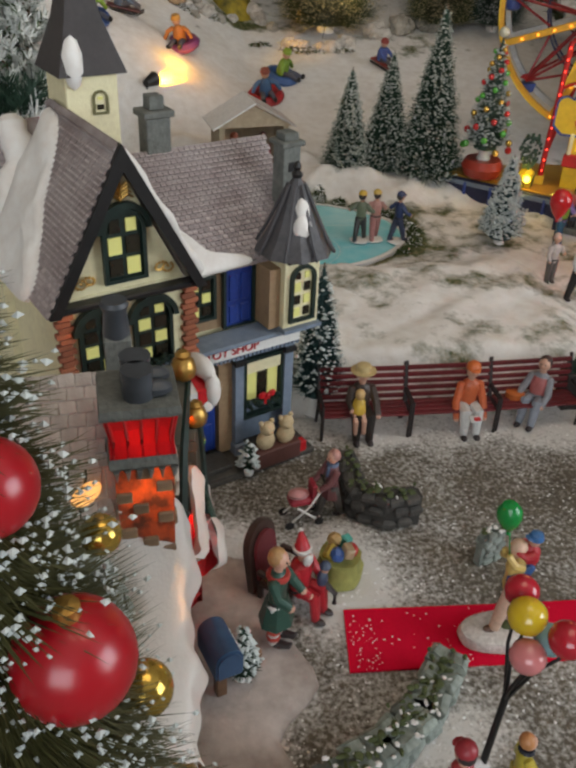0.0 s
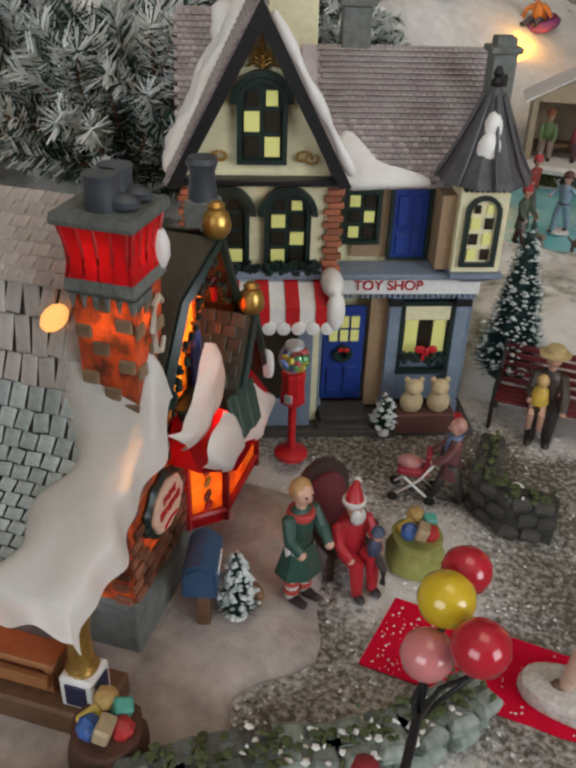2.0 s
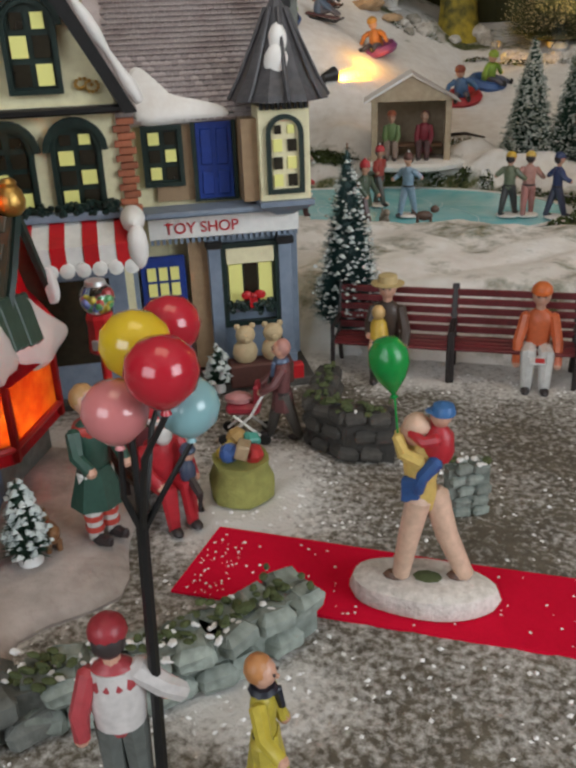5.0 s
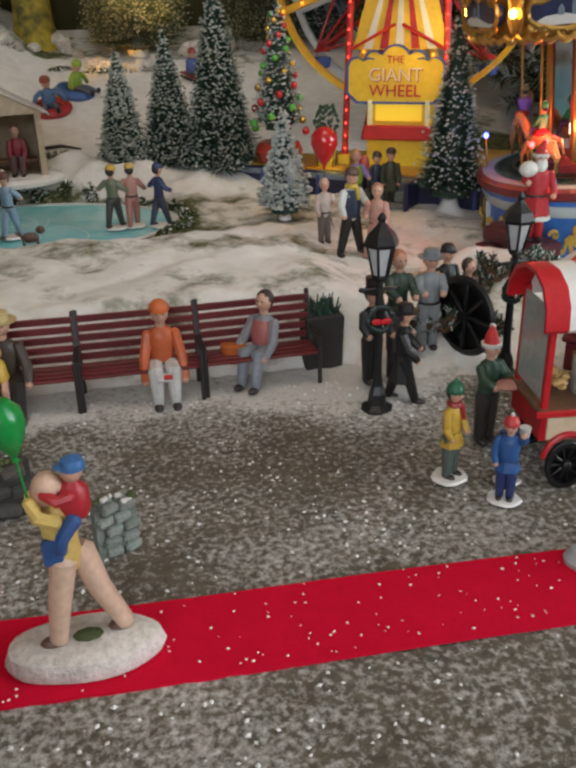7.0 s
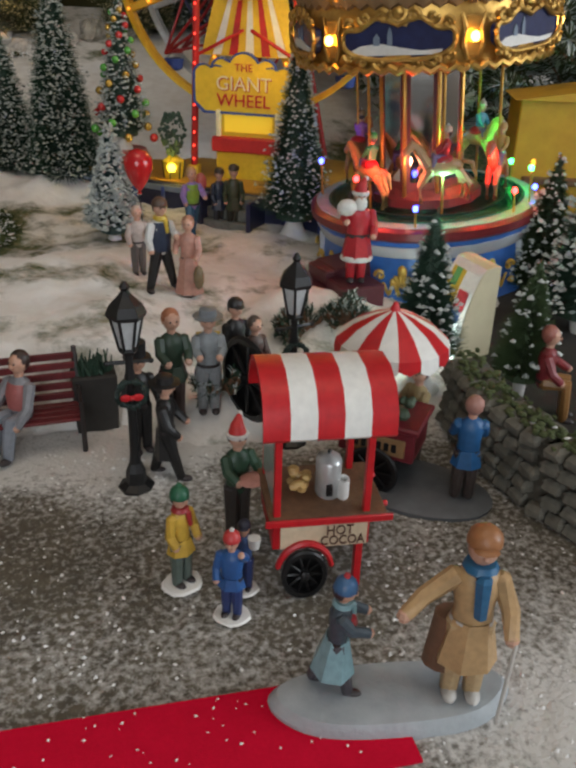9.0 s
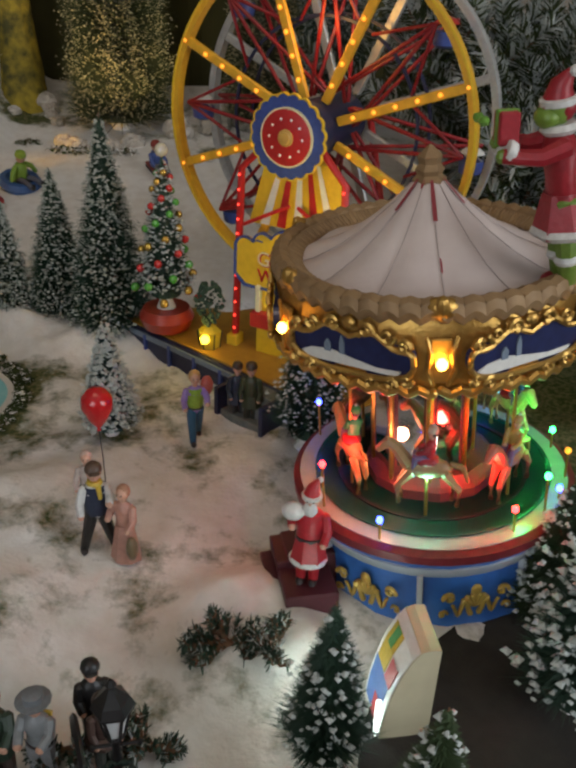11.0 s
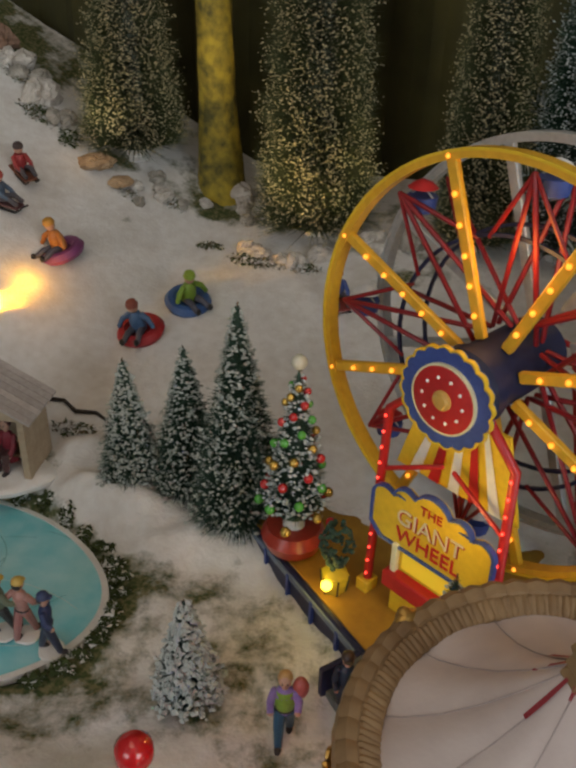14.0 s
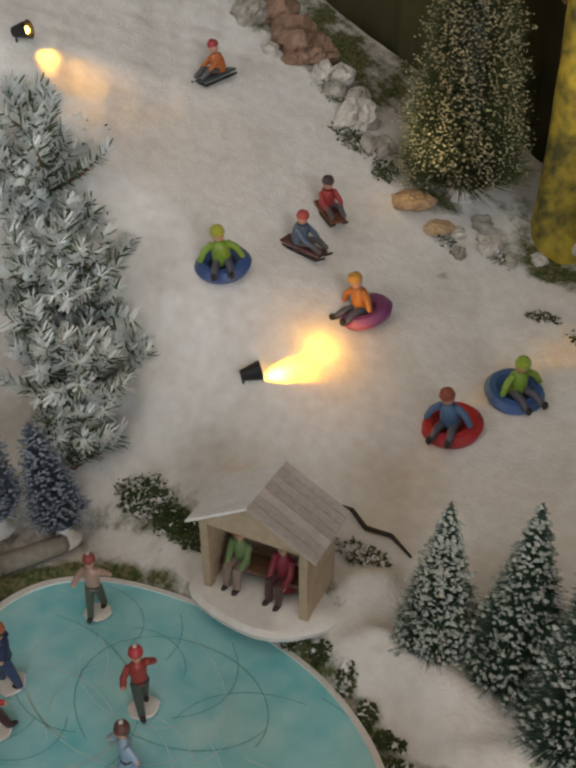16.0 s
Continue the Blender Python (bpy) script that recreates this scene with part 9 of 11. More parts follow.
# ---- street lamps ----
def street_lamp():
    top = holder("street_lamp", pose(0.305, 0.4345, 0.0), "black cast-iron street lamp with a wreath and red bow", "street lamp", "street lamps")
    part("foot", Shape().lathe([(0.0085, 0), (0.0085, 0.002), (0.005, 0.004), (0.0045, 0.010), (0.0030, 0.014)], 0, 8), BLACK, top, smooth=False)
    part("post", Shape().lathe([(0.0030, 0.012), (0.0022, 0.020), (0.0019, 0.055), (0.0026, 0.058), (0.0018, 0.062), (0.0018, 0.070)], 0, 10), BLACK, top)
    part("crossbar", Shape().tube([(-0.009, 0, 0.0655), (0.009, 0, 0.0655)], 0.0009, 0, 6).ball((-0.0095, 0, 0.0655), 0.0014, 0, 6).ball((0.0095, 0, 0.0655), 0.0014, 0, 6), BLACK, top)
    head = part("lamp_head", Shape().lathe([(0.0035, 0.070), (0.0045, 0.0715), (0.0035, 0.073)], 0, 6), BLACK, top)
    part("glass", Shape().lathe([(0.0036, 0.0725), (0.0068, 0.0875)], 0, 6), mat("frosted_lamp_glass", (0.58, 0.60, 0.60), 0.3), head, "pale lamp glass", smooth=False)
    for k in range(6):
        a = radians(60 * k)
        part("glazing_bar", Shape().tube([(0.0038 * math.cos(a), 0.0038 * math.sin(a), 0.0722), (0.0071 * math.cos(a), 0.0071 * math.sin(a), 0.0878)], 0.0007, 0, 5), BLACK, head)
    part("hood", Shape().lathe([(0.0084, 0.0868), (0.0088, 0.0885), (0.0070, 0.0925), (0.0030, 0.0965), (0.0016, 0.0985), (0.0024, 0.1000), (0.0008, 0.1025)], 0, 6), BLACK, head, smooth=False)
    rng = random.Random(3)
    wr = Shape()
    for k in range(44):
        a = 2 * math.pi * k / 44
        wr.ball((0.0062 * math.cos(a), -0.002 + rng.uniform(-0.001, 0.001), 0.0505 + 0.0062 * math.sin(a)), rng.uniform(0.0011, 0.0018), 0, 5)
    w = part("wreath", wr, DARK_GREEN, top, "dark green wreath")
    part("bow", Shape().ball((-0.0026, -0.0042, 0.0500), (0.0026, 0.001, 0.0018), 0, 8).ball((0.0026, -0.0042, 0.0500), (0.0026, 0.001, 0.0018), 0, 8).ball((0, -0.0045, 0.0500), 0.0012, 0, 6), RED, w, "red bow")
    return top


lamp = street_lamp()
copy_thing(lamp, pose(0.3865, 0.4590, 0.0, 0, 0, 12))


# ---- musicians and passers-by round the lamps ----
figurine("figurine", 0.3660, 0.5010, ground_z(0.366, 0.501), 20, 0.057, BLACK_C, BLACK_C, BLACK_C, "gentleman figurine in black with a dark hat on the bank", "stand", ((-6, -6, 30), (8, -6, 29)), (20, 6.6), None, hat_kind="cap")
figurine("figurine", 0.3735, 0.4870, ground_z(0.3735, 0.487), 30, 0.052, (0.10, 0.06, 0.05), (0.05, 0.06, 0.05), (0.06, 0.04, 0.03), "lady figurine in a long dark dress on the bank", "stand", ((-6, -7, 29), (6, -7, 29)), (2, 10.5), None, hat_kind="hair")
figurine("figurine", 0.3205, 0.441, 0.0, 70, 0.056, BLACK_C, BLACK_C, BLACK_C, "black-dressed figurine in a long coat beside the street lamp", "walk", ((-7, -8, 28), (7, -9, 30)), (14, 7), None, hat_kind="brim")
figurine("figurine", 0.3105, 0.463, 0.002, 20, 0.058, BLACK_C, BLACK_C, BLACK_C, "black-dressed musician figurine with a tall dark case", "stand", ((-8, -8, 32), (8, -8, 30)), None, None, hat_kind="top", extra=lambda s, a, b: s.box((12, -4, 20), (6, 5, 38), 4, None, 1.2))
figurine("figurine", 0.3290, 0.4775, 0.012, 10, 0.062, (0.03, 0.055, 0.035), (0.08, 0.05, 0.045), (0.42, 0.16, 0.08), "singer figurine in a dark green coat holding a song book", "stand", ((-5, -10, 34), (5, -10, 34)), (6, 7.5), None, hat_kind="hair", extra=lambda s, a, b: s.box((0, -12, 35), (10, 1.5, 7), 5, pose(0, 0, 0, -20), 0.3), ex=(0.10, 0.20, 0.09))
figurine("figurine", 0.3475, 0.4785, 0.012, -6, 0.060, (0.26, 0.28, 0.29), (0.28, 0.29, 0.30), (0.20, 0.22, 0.24), "singer figurine in grey holding a yellow song book", "stand", ((-5, -10, 36), (5, -10, 36)), None, None, hat_kind="brim", extra=lambda s, a, b: s.box((0, -12, 39), (12, 1.5, 8), 5, pose(0, 0, 0, -20), 0.3), ex=(0.62, 0.40, 0.05))


def iron_seat():
    top = holder("iron_wheel_seat", pose(0.3665, 0.4720, 0.0100, 0, 0, -68) @ Matrix.Scale(0.88, 4), "black iron cartwheel leaning in the snow behind the vendor cart", "planter")
    part("rim", Shape().lathe([(0.0245, -0.0018), (0.0262, 0), (0.0245, 0.0018), (0.0218, 0.0018), (0.0218, -0.0018)], 0, 32, pose(0, 0, 0.0255, 90)), BLACK, top)
    for k in range(8):
        a = math.pi * k / 4
        part("spoke", Shape().tube([(0, 0, 0.0255), (0.0225 * math.cos(a), 0, 0.0255 + 0.0225 * math.sin(a))], 0.0013, 0, 6), BLACK, top)
    part("hub", Shape().lathe([(0.0035, -0.003), (0.0040, 0), (0.0035, 0.003)], 0, 12, pose(0, 0, 0.0255, 90)), BLACK, top)


iron_seat()

# children and vendor at the cocoa cart
figurine("figurine", 0.3155, 0.3605, 0.002, 35, 0.047, (0.58, 0.36, 0.05), (0.10, 0.13, 0.11), (0.02, 0.12, 0.06), "child figurine in a yellow coat and green hat", "stand", ((-7, -4, 28), (7, -5, 28)), (6, 7.4), "disc", hat_kind="beanie", extra=scarf, ex=(0.35, 0.03, 0.03), ex2=(0.03, 0.14, 0.07), wide=0.9)
figurine("figurine", 0.3310, 0.3385, 0.002, -30, 0.040, (0.03, 0.11, 0.32), (0.03, 0.05, 0.17), (0.55, 0.05, 0.05), "child figurine in a blue coat reaching up on a snowy base", "stand", ((-7, -6, 28), (8, -8, 50)), (5, 7.8), "disc", hat_kind="beanie", ex2=WHITE_C, wide=1.1)
figurine("figurine", 0.3385, 0.3520, 0.002, -20, 0.034, (0.05, 0.10, 0.25), (0.03, 0.05, 0.17), (0.03, 0.03, 0.05), "small child figurine holding a white cup", "stand", ((-7, -6, 28), (8, -8, 44)), None, "disc", hat_kind="cap", ex2=WHITE_C, extra=lambda s, a, b: s.lathe([(3.5, 0), (4.5, 8), (3.8, 8)], 6, 10, None, at=(8, -10, 44)))
figurine("figurine", 0.3435, 0.3885, 0.001, 20, 0.056, (0.03, 0.07, 0.04), (0.05, 0.04, 0.035), (0.50, 0.03, 0.03), "vendor figurine in a red stocking cap holding a plate", "stand", ((-6, -11, 36), (6, -11, 36)), None, None, hat_kind="stocking", extra=lambda s, a, b: s.ball((0, -13, 37), (7, 6, 1.8), 5, 12), ex=(0.55, 0.25, 0.20), ex2=WHITE_C)


# couple with a cane on one grey base
def couple():
    s = Shape()
    n = 40
    o = [(0.040 * math.cos(2 * math.pi * k / n) * (1 + 0.06 * math.sin(3 * 2 * math.pi * k / n)), 0.0155 * math.sin(2 * math.pi * k / n) * (1 + 0.10 * math.cos(2 * 2 * math.pi * k / n))) for k in range(n)]
    s.add([(x, y, 0) for x, y in o] + [(x * 1.02, y * 1.03, 0.004) for x, y in o] + [(x * 0.95, y * 0.92, 0.0072) for x, y in o] + [(x * 0.4, y * 0.4, 0.0078) for x, y in o], [(a * n + k, a * n + (k + 1) % n, (a + 1) * n + (k + 1) % n, (a + 1) * n + k) for a in range(3) for k in range(n)] + [tuple(range(3 * n, 4 * n))])
    thing("snowy_base", s, mat("grey_snow_base", (0.40, 0.43, 0.45), 0.6, (0.28, 0.31, 0.33), 160, 0.45, 0.4, 500), pose(0.3745, 0.2855, 0.0, 0, 0, -8), "grey snow-covered base under a pair of figurines", "base plate")


couple()
figurine("figurine", 0.3545, 0.2925, 0.007, 70, 0.048, (0.06, 0.08, 0.10), (0.08, 0.07, 0.08), (0.05, 0.13, 0.27), "skating figurine in a blue-grey skirt and blue hat", "walk", ((-4, -12, 36), (9, -11, 36)), (15, 10.5, 5), None, hat_kind="beanie", extra=lambda s, a, b: (scarf(s, a, b), s.ball((0, -4, 37), (5.5, 3.2, 4), 6, 8), None)[2], ex=(0.24, 0.40, 0.44), ex2=(0.45, 0.04, 0.05), lean=4)


def cane_scarf(s, hip, head):
    s.lathe([(3.8, -7.5), (4.9, -6.2), (4.0, -4.4)], 5, 10, None, at=(0, -0.2, head))
    s.tube([(0.5, -5, head - 7), (0.8, -6.0, head - 18)], [2.4, 1.9], 5, 6)
    s.tube([(11, -7, 27), (9, -10, 0.5)], 0.6, 4, 6)
    s.lathe([(7.6, 9), (7.2, 12), (5.6, hip)], 6, 12, None, 0.7, at=(-4, 3, 0))


figurine("figurine", 0.3960, 0.2800, 0.007, -20, 0.070, (0.52, 0.33, 0.16), (0.55, 0.38, 0.20), (0.35, 0.15, 0.06), "figurine in a tan coat and blue scarf leaning on a cane", "stand", ((-19, -8, 34), (10, -6, 27)), (13, 8.4), None, hat_kind="cap", extra=cane_scarf, ex=(0.03, 0.14, 0.28), ex2=(0.16, 0.08, 0.045), shoes=(0.55, 0.52, 0.48))

# at the snack cart
figurine("figurine", 0.4420, 0.4300, 0.0, -70, 0.056, (0.40, 0.30, 0.14), (0.10, 0.08, 0.06), (0.22, 0.16, 0.09), "vendor figurine in a mustard coat behind the snack cart", "stand", ((-6, -11, 32), (6, -11, 32)), None, None, hat_kind="cap")
figurine("figurine", 0.4490, 0.3880, 0.004, 160, 0.056, (0.02, 0.11, 0.28), (0.06, 0.045, 0.04), (0.40, 0.20, 0.16), "customer figurine in a blue coat before the snack cart", "stand", ((-6, -11, 32), (6, -11, 32)), (7, 7.4), None, hat_kind="hair")
thing("snowy_base", Shape().lathe([(0.036, -0.001), (0.037, 0.0025), (0.034, 0.004), (0.004, 0.0045)], 0, 30, None, 0.62), mat("dull_grey_base", (0.13, 0.14, 0.15), 0.6, (0.08, 0.085, 0.09), 160), pose(0.4330, 0.404, 0.0, 0, 0, -40), "dark grey oval base under the snack cart", "base plate")

# on the snow behind
figurine("figurine", 0.3420, 0.6215, ground_z(0.342, 0.6215), 20, 0.064, (0.66, 0.66, 0.64), BLACK_C, (0.10, 0.06, 0.04), "dancing figurine in a white shirt and yellow scarf", "side", ((-9, -5, 28), (6, -9, 36)), None, None, hat_kind="cap", extra=lambda s, a, b: (scarf(s, a, b), s.lathe([(6.2, a - 1), (6.9, a + 8), (5.8, b - 8)], 6, 12, None, 0.78), None)[2], ex=(0.60, 0.42, 0.05), ex2=(0.02, 0.03, 0.06))
figurine("figurine", 0.3590, 0.6160, ground_z(0.359, 0.616), -20, 0.056, (0.50, 0.26, 0.20), (0.5, 0.26, 0.2), (0.40, 0.20, 0.12), "figurine in a long dusty pink dress", "stand", ((-8, -6, 34), (7, -8, 30)), (24, 10), None, hat_kind="hair", extra=lambda s, a, b: s.ball((8, -6, 16), (4, 4, 9), 5, 10), ex=(0.20, 0.15, 0.08))


def lone_balloon():
    top = holder("balloon", pose(0.3345, 0.6700, 0.050), "shiny red balloon on a string above the snow", "balloon")
    part("skin", Shape().lathe([(0.0006, 0), (0.0016, 0.0006), (0.0009, 0.0018), (0.0060, 0.0085), (0.0098, 0.0175), (0.0095, 0.0240), (0.0055, 0.0290), (0.0006, 0.0305)], 0, 20, pose(0, 0, 0.030)), mat("red_balloon", (0.50, 0.012, 0.015), 0.18, (0.44, 0.01, 0.012), 60, coat=0.4), top)
    part("string", Shape().tube([(0, 0, 0.030), (0.001, 0, 0.010), (0.0045, -0.012, -0.012)], 0.0004, 0, 5), BLACK, top)


lone_balloon()
figurine("figurine", 0.3300, 0.6510, ground_z(0.33, 0.651), 10, 0.050, (0.48, 0.40, 0.36), (0.12, 0.10, 0.09), (0.5, 0.36, 0.3), "pale figurine holding the string of a red balloon", "stand", ((-8, -6, 28), (8, -6, 36)), None, None, hat_kind="hair")
figurine("figurine", 0.3835, 0.7560, ground_z(0.3835, 0.756), 15, 0.060, (0.30, 0.20, 0.50), (0.03, 0.12, 0.22), (0.55, 0.32, 0.12), "figurine in a purple top and lime vest carrying a child", "walk", ((-8, -6, 30), (8, -8, 34)), None, None, hat_kind="hair", extra=lambda s, a, b: (s.lathe([(5.6, a + 2), (6.6, a + 10), (5.4, b - 8)], 5, 12, None, 0.8), s.ball((9, 2, 44), (5, 4.5, 8), 6, 10), None)[2], ex=(0.25, 0.42, 0.05), ex2=(0.45, 0.10, 0.08))
figurine("figurine", 0.4230, 0.7830, 0.018, -10, 0.058, (0.05, 0.06, 0.03), (0.03, 0.03, 0.02), (0.06, 0.04, 0.03), "figurine in a dark olive coat before the stairs", "stand", ((-7, -4, 26), (7, -4, 26)), (8, 7.6), None, hat_kind="cap")
figurine("figurine", 0.4120, 0.7900, 0.018, 20, 0.054, (0.03, 0.04, 0.07), (0.03, 0.03, 0.03), (0.05, 0.03, 0.02), "figurine in a dark blue coat before the stairs", "stand", ((-7, -4, 26), (7, -4, 26)), (8, 7.6), None, hat_kind="cap")


def fur_trim(s, hip, head):
    s.ball((0, -3.6, head - 4.0), (3.8, 2.6, 4.4), 6, 10)
    s.lathe([(9.4, hip - 13), (10.0, hip - 11.5), (9.2, hip - 10)], 6, 14, None, 0.85)
    s.lathe([(7.0, hip + 1), (7.2, hip + 2), (7.0, hip + 3)], 4, 14, None, 0.8)
    s.ball((-8, -4, 46), (6, 4.5, 5), 6, 10)


thing("entrance_step", Shape().box((0, 0, 0.008), (0.030, 0.026, 0.030), bevel=0.001), bpy.data.materials["dark_maroon"], pose(0.4660, 0.5910, 0.014, 0, 0, 12), "dark maroon step block before the carousel", "step")
figurine("figurine", 0.4650, 0.5905, 0.0370, -10, 0.066, RED_C, RED_C, RED_C, "bearded figurine in a red coat beside the carousel", "stand", ((-8, -6, 38), (8, -7, 30)), (12, 9.4), None, hat_kind="stocking", extra=fur_trim, ex2=(0.70, 0.69, 0.66), wide=1.2)
# robed figure on the carousel roof
def roof_trim(s, hip, head):
    s.lathe([(9.2, hip - 10.5), (10.2, hip - 9), (9.2, hip - 7.5)], 6, 18, None, 0.85, wave=0.05, waves=7)
    s.lathe([(4.2, -7), (5.4, -5.6), (4.4, -4.2)], 6, 14, None, at=(0, 0, head))
    s.ball((0, -3.2, head - 2.0), (4.2, 3.6, 3.2), 0, 12)
    s.box((0, -21, 47), (6, 5.5, 9), 1, pose(0, 0, 0, -8), 0.6)
    s.box((0, -21, 47), (2.2, 6, 9.5), 5, pose(0, 0, 0, -8), 0.2)
    for sx in (-1, 1):
        s.lathe([(2.8, -1.2), (3.2, 0), (2.8, 1.2)], 6, 10, pose(sx * 4, -15, 44, 60))
        s.ball((sx * 2.4, -21, 53), (2.6, 1.6, 1.4), 5, 8)
        s.lathe([(3.2, 8), (3.8, 9.2), (3.2, 10.5)], 6, 12, None, at=(sx * 3.0, 0, 0))


figurine("figurine", 0.5760, 0.6000, 0.2160, -84, 0.094, (0.36, 0.02, 0.03), (0.16, 0.25, 0.04), (0.36, 0.02, 0.03), "robed red and green figurine standing on the carousel roof", "stand", ((-4, -16, 45), (4, -17, 43)), (10, 9.6), None, hat_kind="stocking", extra=roof_trim, ex=(0.16, 0.36, 0.05), ex2=(0.70, 0.69, 0.66), shoes=(0.32, 0.02, 0.03), skin=(0.18, 0.29, 0.04), lean=13)

# carousel riders
for k, (c, hc) in enumerate((((0.03, 0.28, 0.10), (0.05, 0.30, 0.08)), ((0.45, 0.03, 0.04), (0.5, 0.4, 0.3)), ((0.45, 0.30, 0.08), (0.4, 0.25, 0.1)), ((0.05, 0.25, 0.35), (0.5, 0.4, 0.35)), ((0.10, 0.35, 0.08), (0.10, 0.4, 0.25)), ((0.3, 0.1, 0.35), (0.3, 0.2, 0.1)))):
    a = math.degrees(math.atan2(0.5644 - 0.650, 0.5175 - 0.522)) + 90 - 68 + 60 * k
    p = CAROUSEL @ LOW @ pose(0, 0, 0, 0, 0, a) @ Vector((0.0, -0.0555, 0.073 + 0.006 * (k % 2)))
    figurine("figurine", p.x, p.y, p.z, a - 90, 0.038, c, (0.20, 0.12, 0.25), hc, "small painted rider figurine seated on a carousel horse", "sit", ((-4, -10, 32), (4, -10, 32)), hat_kind="beanie", seat=13, ex2=WHITE_C, group="carousel riders")

# right edge: two seated and standing figures beyond the low wall
figurine("figurine", 0.5230, 0.4480, 0.006, 60, 0.062, (0.24, 0.03, 0.035), (0.36, 0.18, 0.06), (0.34, 0.12, 0.09), "seated figurine in a dark red jacket on a stump", "sit", ((-8, -8, 30), (8, -12, 32)), hat_kind="hair", seat=22)
figurine("figurine", 0.5260, 0.3860, 0.004, 20, 0.068, (0.03, 0.07, 0.14), (0.06, 0.06, 0.07), (0.34, 0.30, 0.24), "figurine in a dark blue coat on a round base", "stand", ((-8, -6, 30), (8, -8, 32)), (10, 8.4), "disc", hat_kind="cap")
figurine("figurine", 0.5480, 0.3900, 0.004, -30, 0.072, (0.34, 0.32, 0.26), (0.05, 0.05, 0.05), (0.30, 0.24, 0.18), "figurine in a pale checked coat", "stand", ((-8, -6, 30), (8, -8, 32)), (10, 8.4), "disc", hat_kind="hair")

# in front of the carpet, behind the low stone wall
figurine("figurine", 0.1010, 0.1840, 0.008, 200, 0.058, (0.40, 0.05, 0.06), (0.12, 0.13, 0.12), (0.32, 0.025, 0.035), "figurine in a red cap and white shirt by the stone wall", "stand", ((-15, -2, 32), (9, 4, 26)), None, None, hat_kind="cap", extra=lambda s, a, b: (s.lathe([(6.4, a), (7.0, a + 8), (5.4, b - 8)], 6, 12, None, 0.78), s.tube([(-5.6, 0, 43), (-11, 1, 38), (-15, -2, 32)], [3.4, 3.0, 2.6], 6, 8), None)[2], ex2=(0.62, 0.58, 0.56))
figurine("figurine", 0.1330, 0.1945, 0.004, 90, 0.048, (0.52, 0.42, 0.05), (0.50, 0.40, 0.06), (0.50, 0.22, 0.08), "child figurine in a yellow dress reaching out an arm", "stand", ((-16, -10, 36), (7, -4, 28)), (22, 8.5), None, hat_kind="hair", extra=scarf, ex=(0.015, 0.018, 0.03), wide=0.85)

# ---- skaters ----
for x, y, yaw, t, l, hat, lab in (
    (-0.0165, 0.8370, 30, (0.45, 0.30, 0.24), (0.10, 0.12, 0.09), (0.30, 0.06, 0.05), "skater figurine in a pale jumper on the ice"),
    (0.0645, 0.8000, 60, (0.34, 0.05, 0.04), (0.08, 0.09, 0.08), (0.50, 0.05, 0.06), "skater figurine in a red jumper on the ice"),
    (-0.0150, 0.7640, -60, (0.03, 0.04, 0.10), (0.05, 0.07, 0.16), (0.45, 0.12, 0.06), "skater figurine in a navy coat on the ice"),
    (0.0050, 0.7380, 160, (0.42, 0.05, 0.05), (0.10, 0.03, 0.03), (0.42, 0.20, 0.10), "pair-skating figurine in a red coat on the ice"),
    (0.0950, 0.7600, -30, (0.28, 0.40, 0.52), (0.28, 0.40, 0.52), (0.12, 0.05, 0.04), "skater figurine in a pale blue dress on the ice"),
    (0.1780, 0.7690, 150, (0.17, 0.20, 0.13), (0.05, 0.05, 0.05), (0.60, 0.38, 0.05), "skater figurine in an olive coat and yellow scarf on the ice"),
    (0.1935, 0.7720, 175, (0.50, 0.26, 0.22), (0.45, 0.20, 0.18), (0.62, 0.42, 0.10), "skater figurine in a pink dress and yellow scarf on the ice"),
    (0.2160, 0.7665, 110, (0.03, 0.05, 0.14), (0.05, 0.06, 0.10), (0.04, 0.06, 0.14), "skater figurine in a navy hooded jacket with raised arms"),
):
    figurine("figurine", x, y, 0.0225, yaw, 0.054, t, l, hat, lab, "walk", ((-12, -7, 34), (12, 4, 36)), None, "disc", "skaters", "beanie" if x < 0.1 else "cap", ex2=WHITE_C)


def dog(x, y, z, yaw, colour, label):
    s = Shape()
    s.ball((0, 0, 8), (3.4, 7, 4), 0, 10)
    s.ball((0, -8, 13), (2.8, 3.6, 3), 0, 10)
    for sx in (-1, 1):
        for yy in (-5, 5):
            s.tube([(sx * 2, yy, 7), (sx * 2, yy, 1)], 1.2, 0, 6)
    s.tube([(0, 6, 9), (0, 10, 13)], [1.2, 0.5], 0, 6)
    s.v = [(a * 0.001, b * 0.001, c * 0.001) for a, b, c in s.v]
    thing("figurine", s, [paint(*colour)], pose(x, y, z, 0, 0, yaw), label, "figurine", "village figurines")


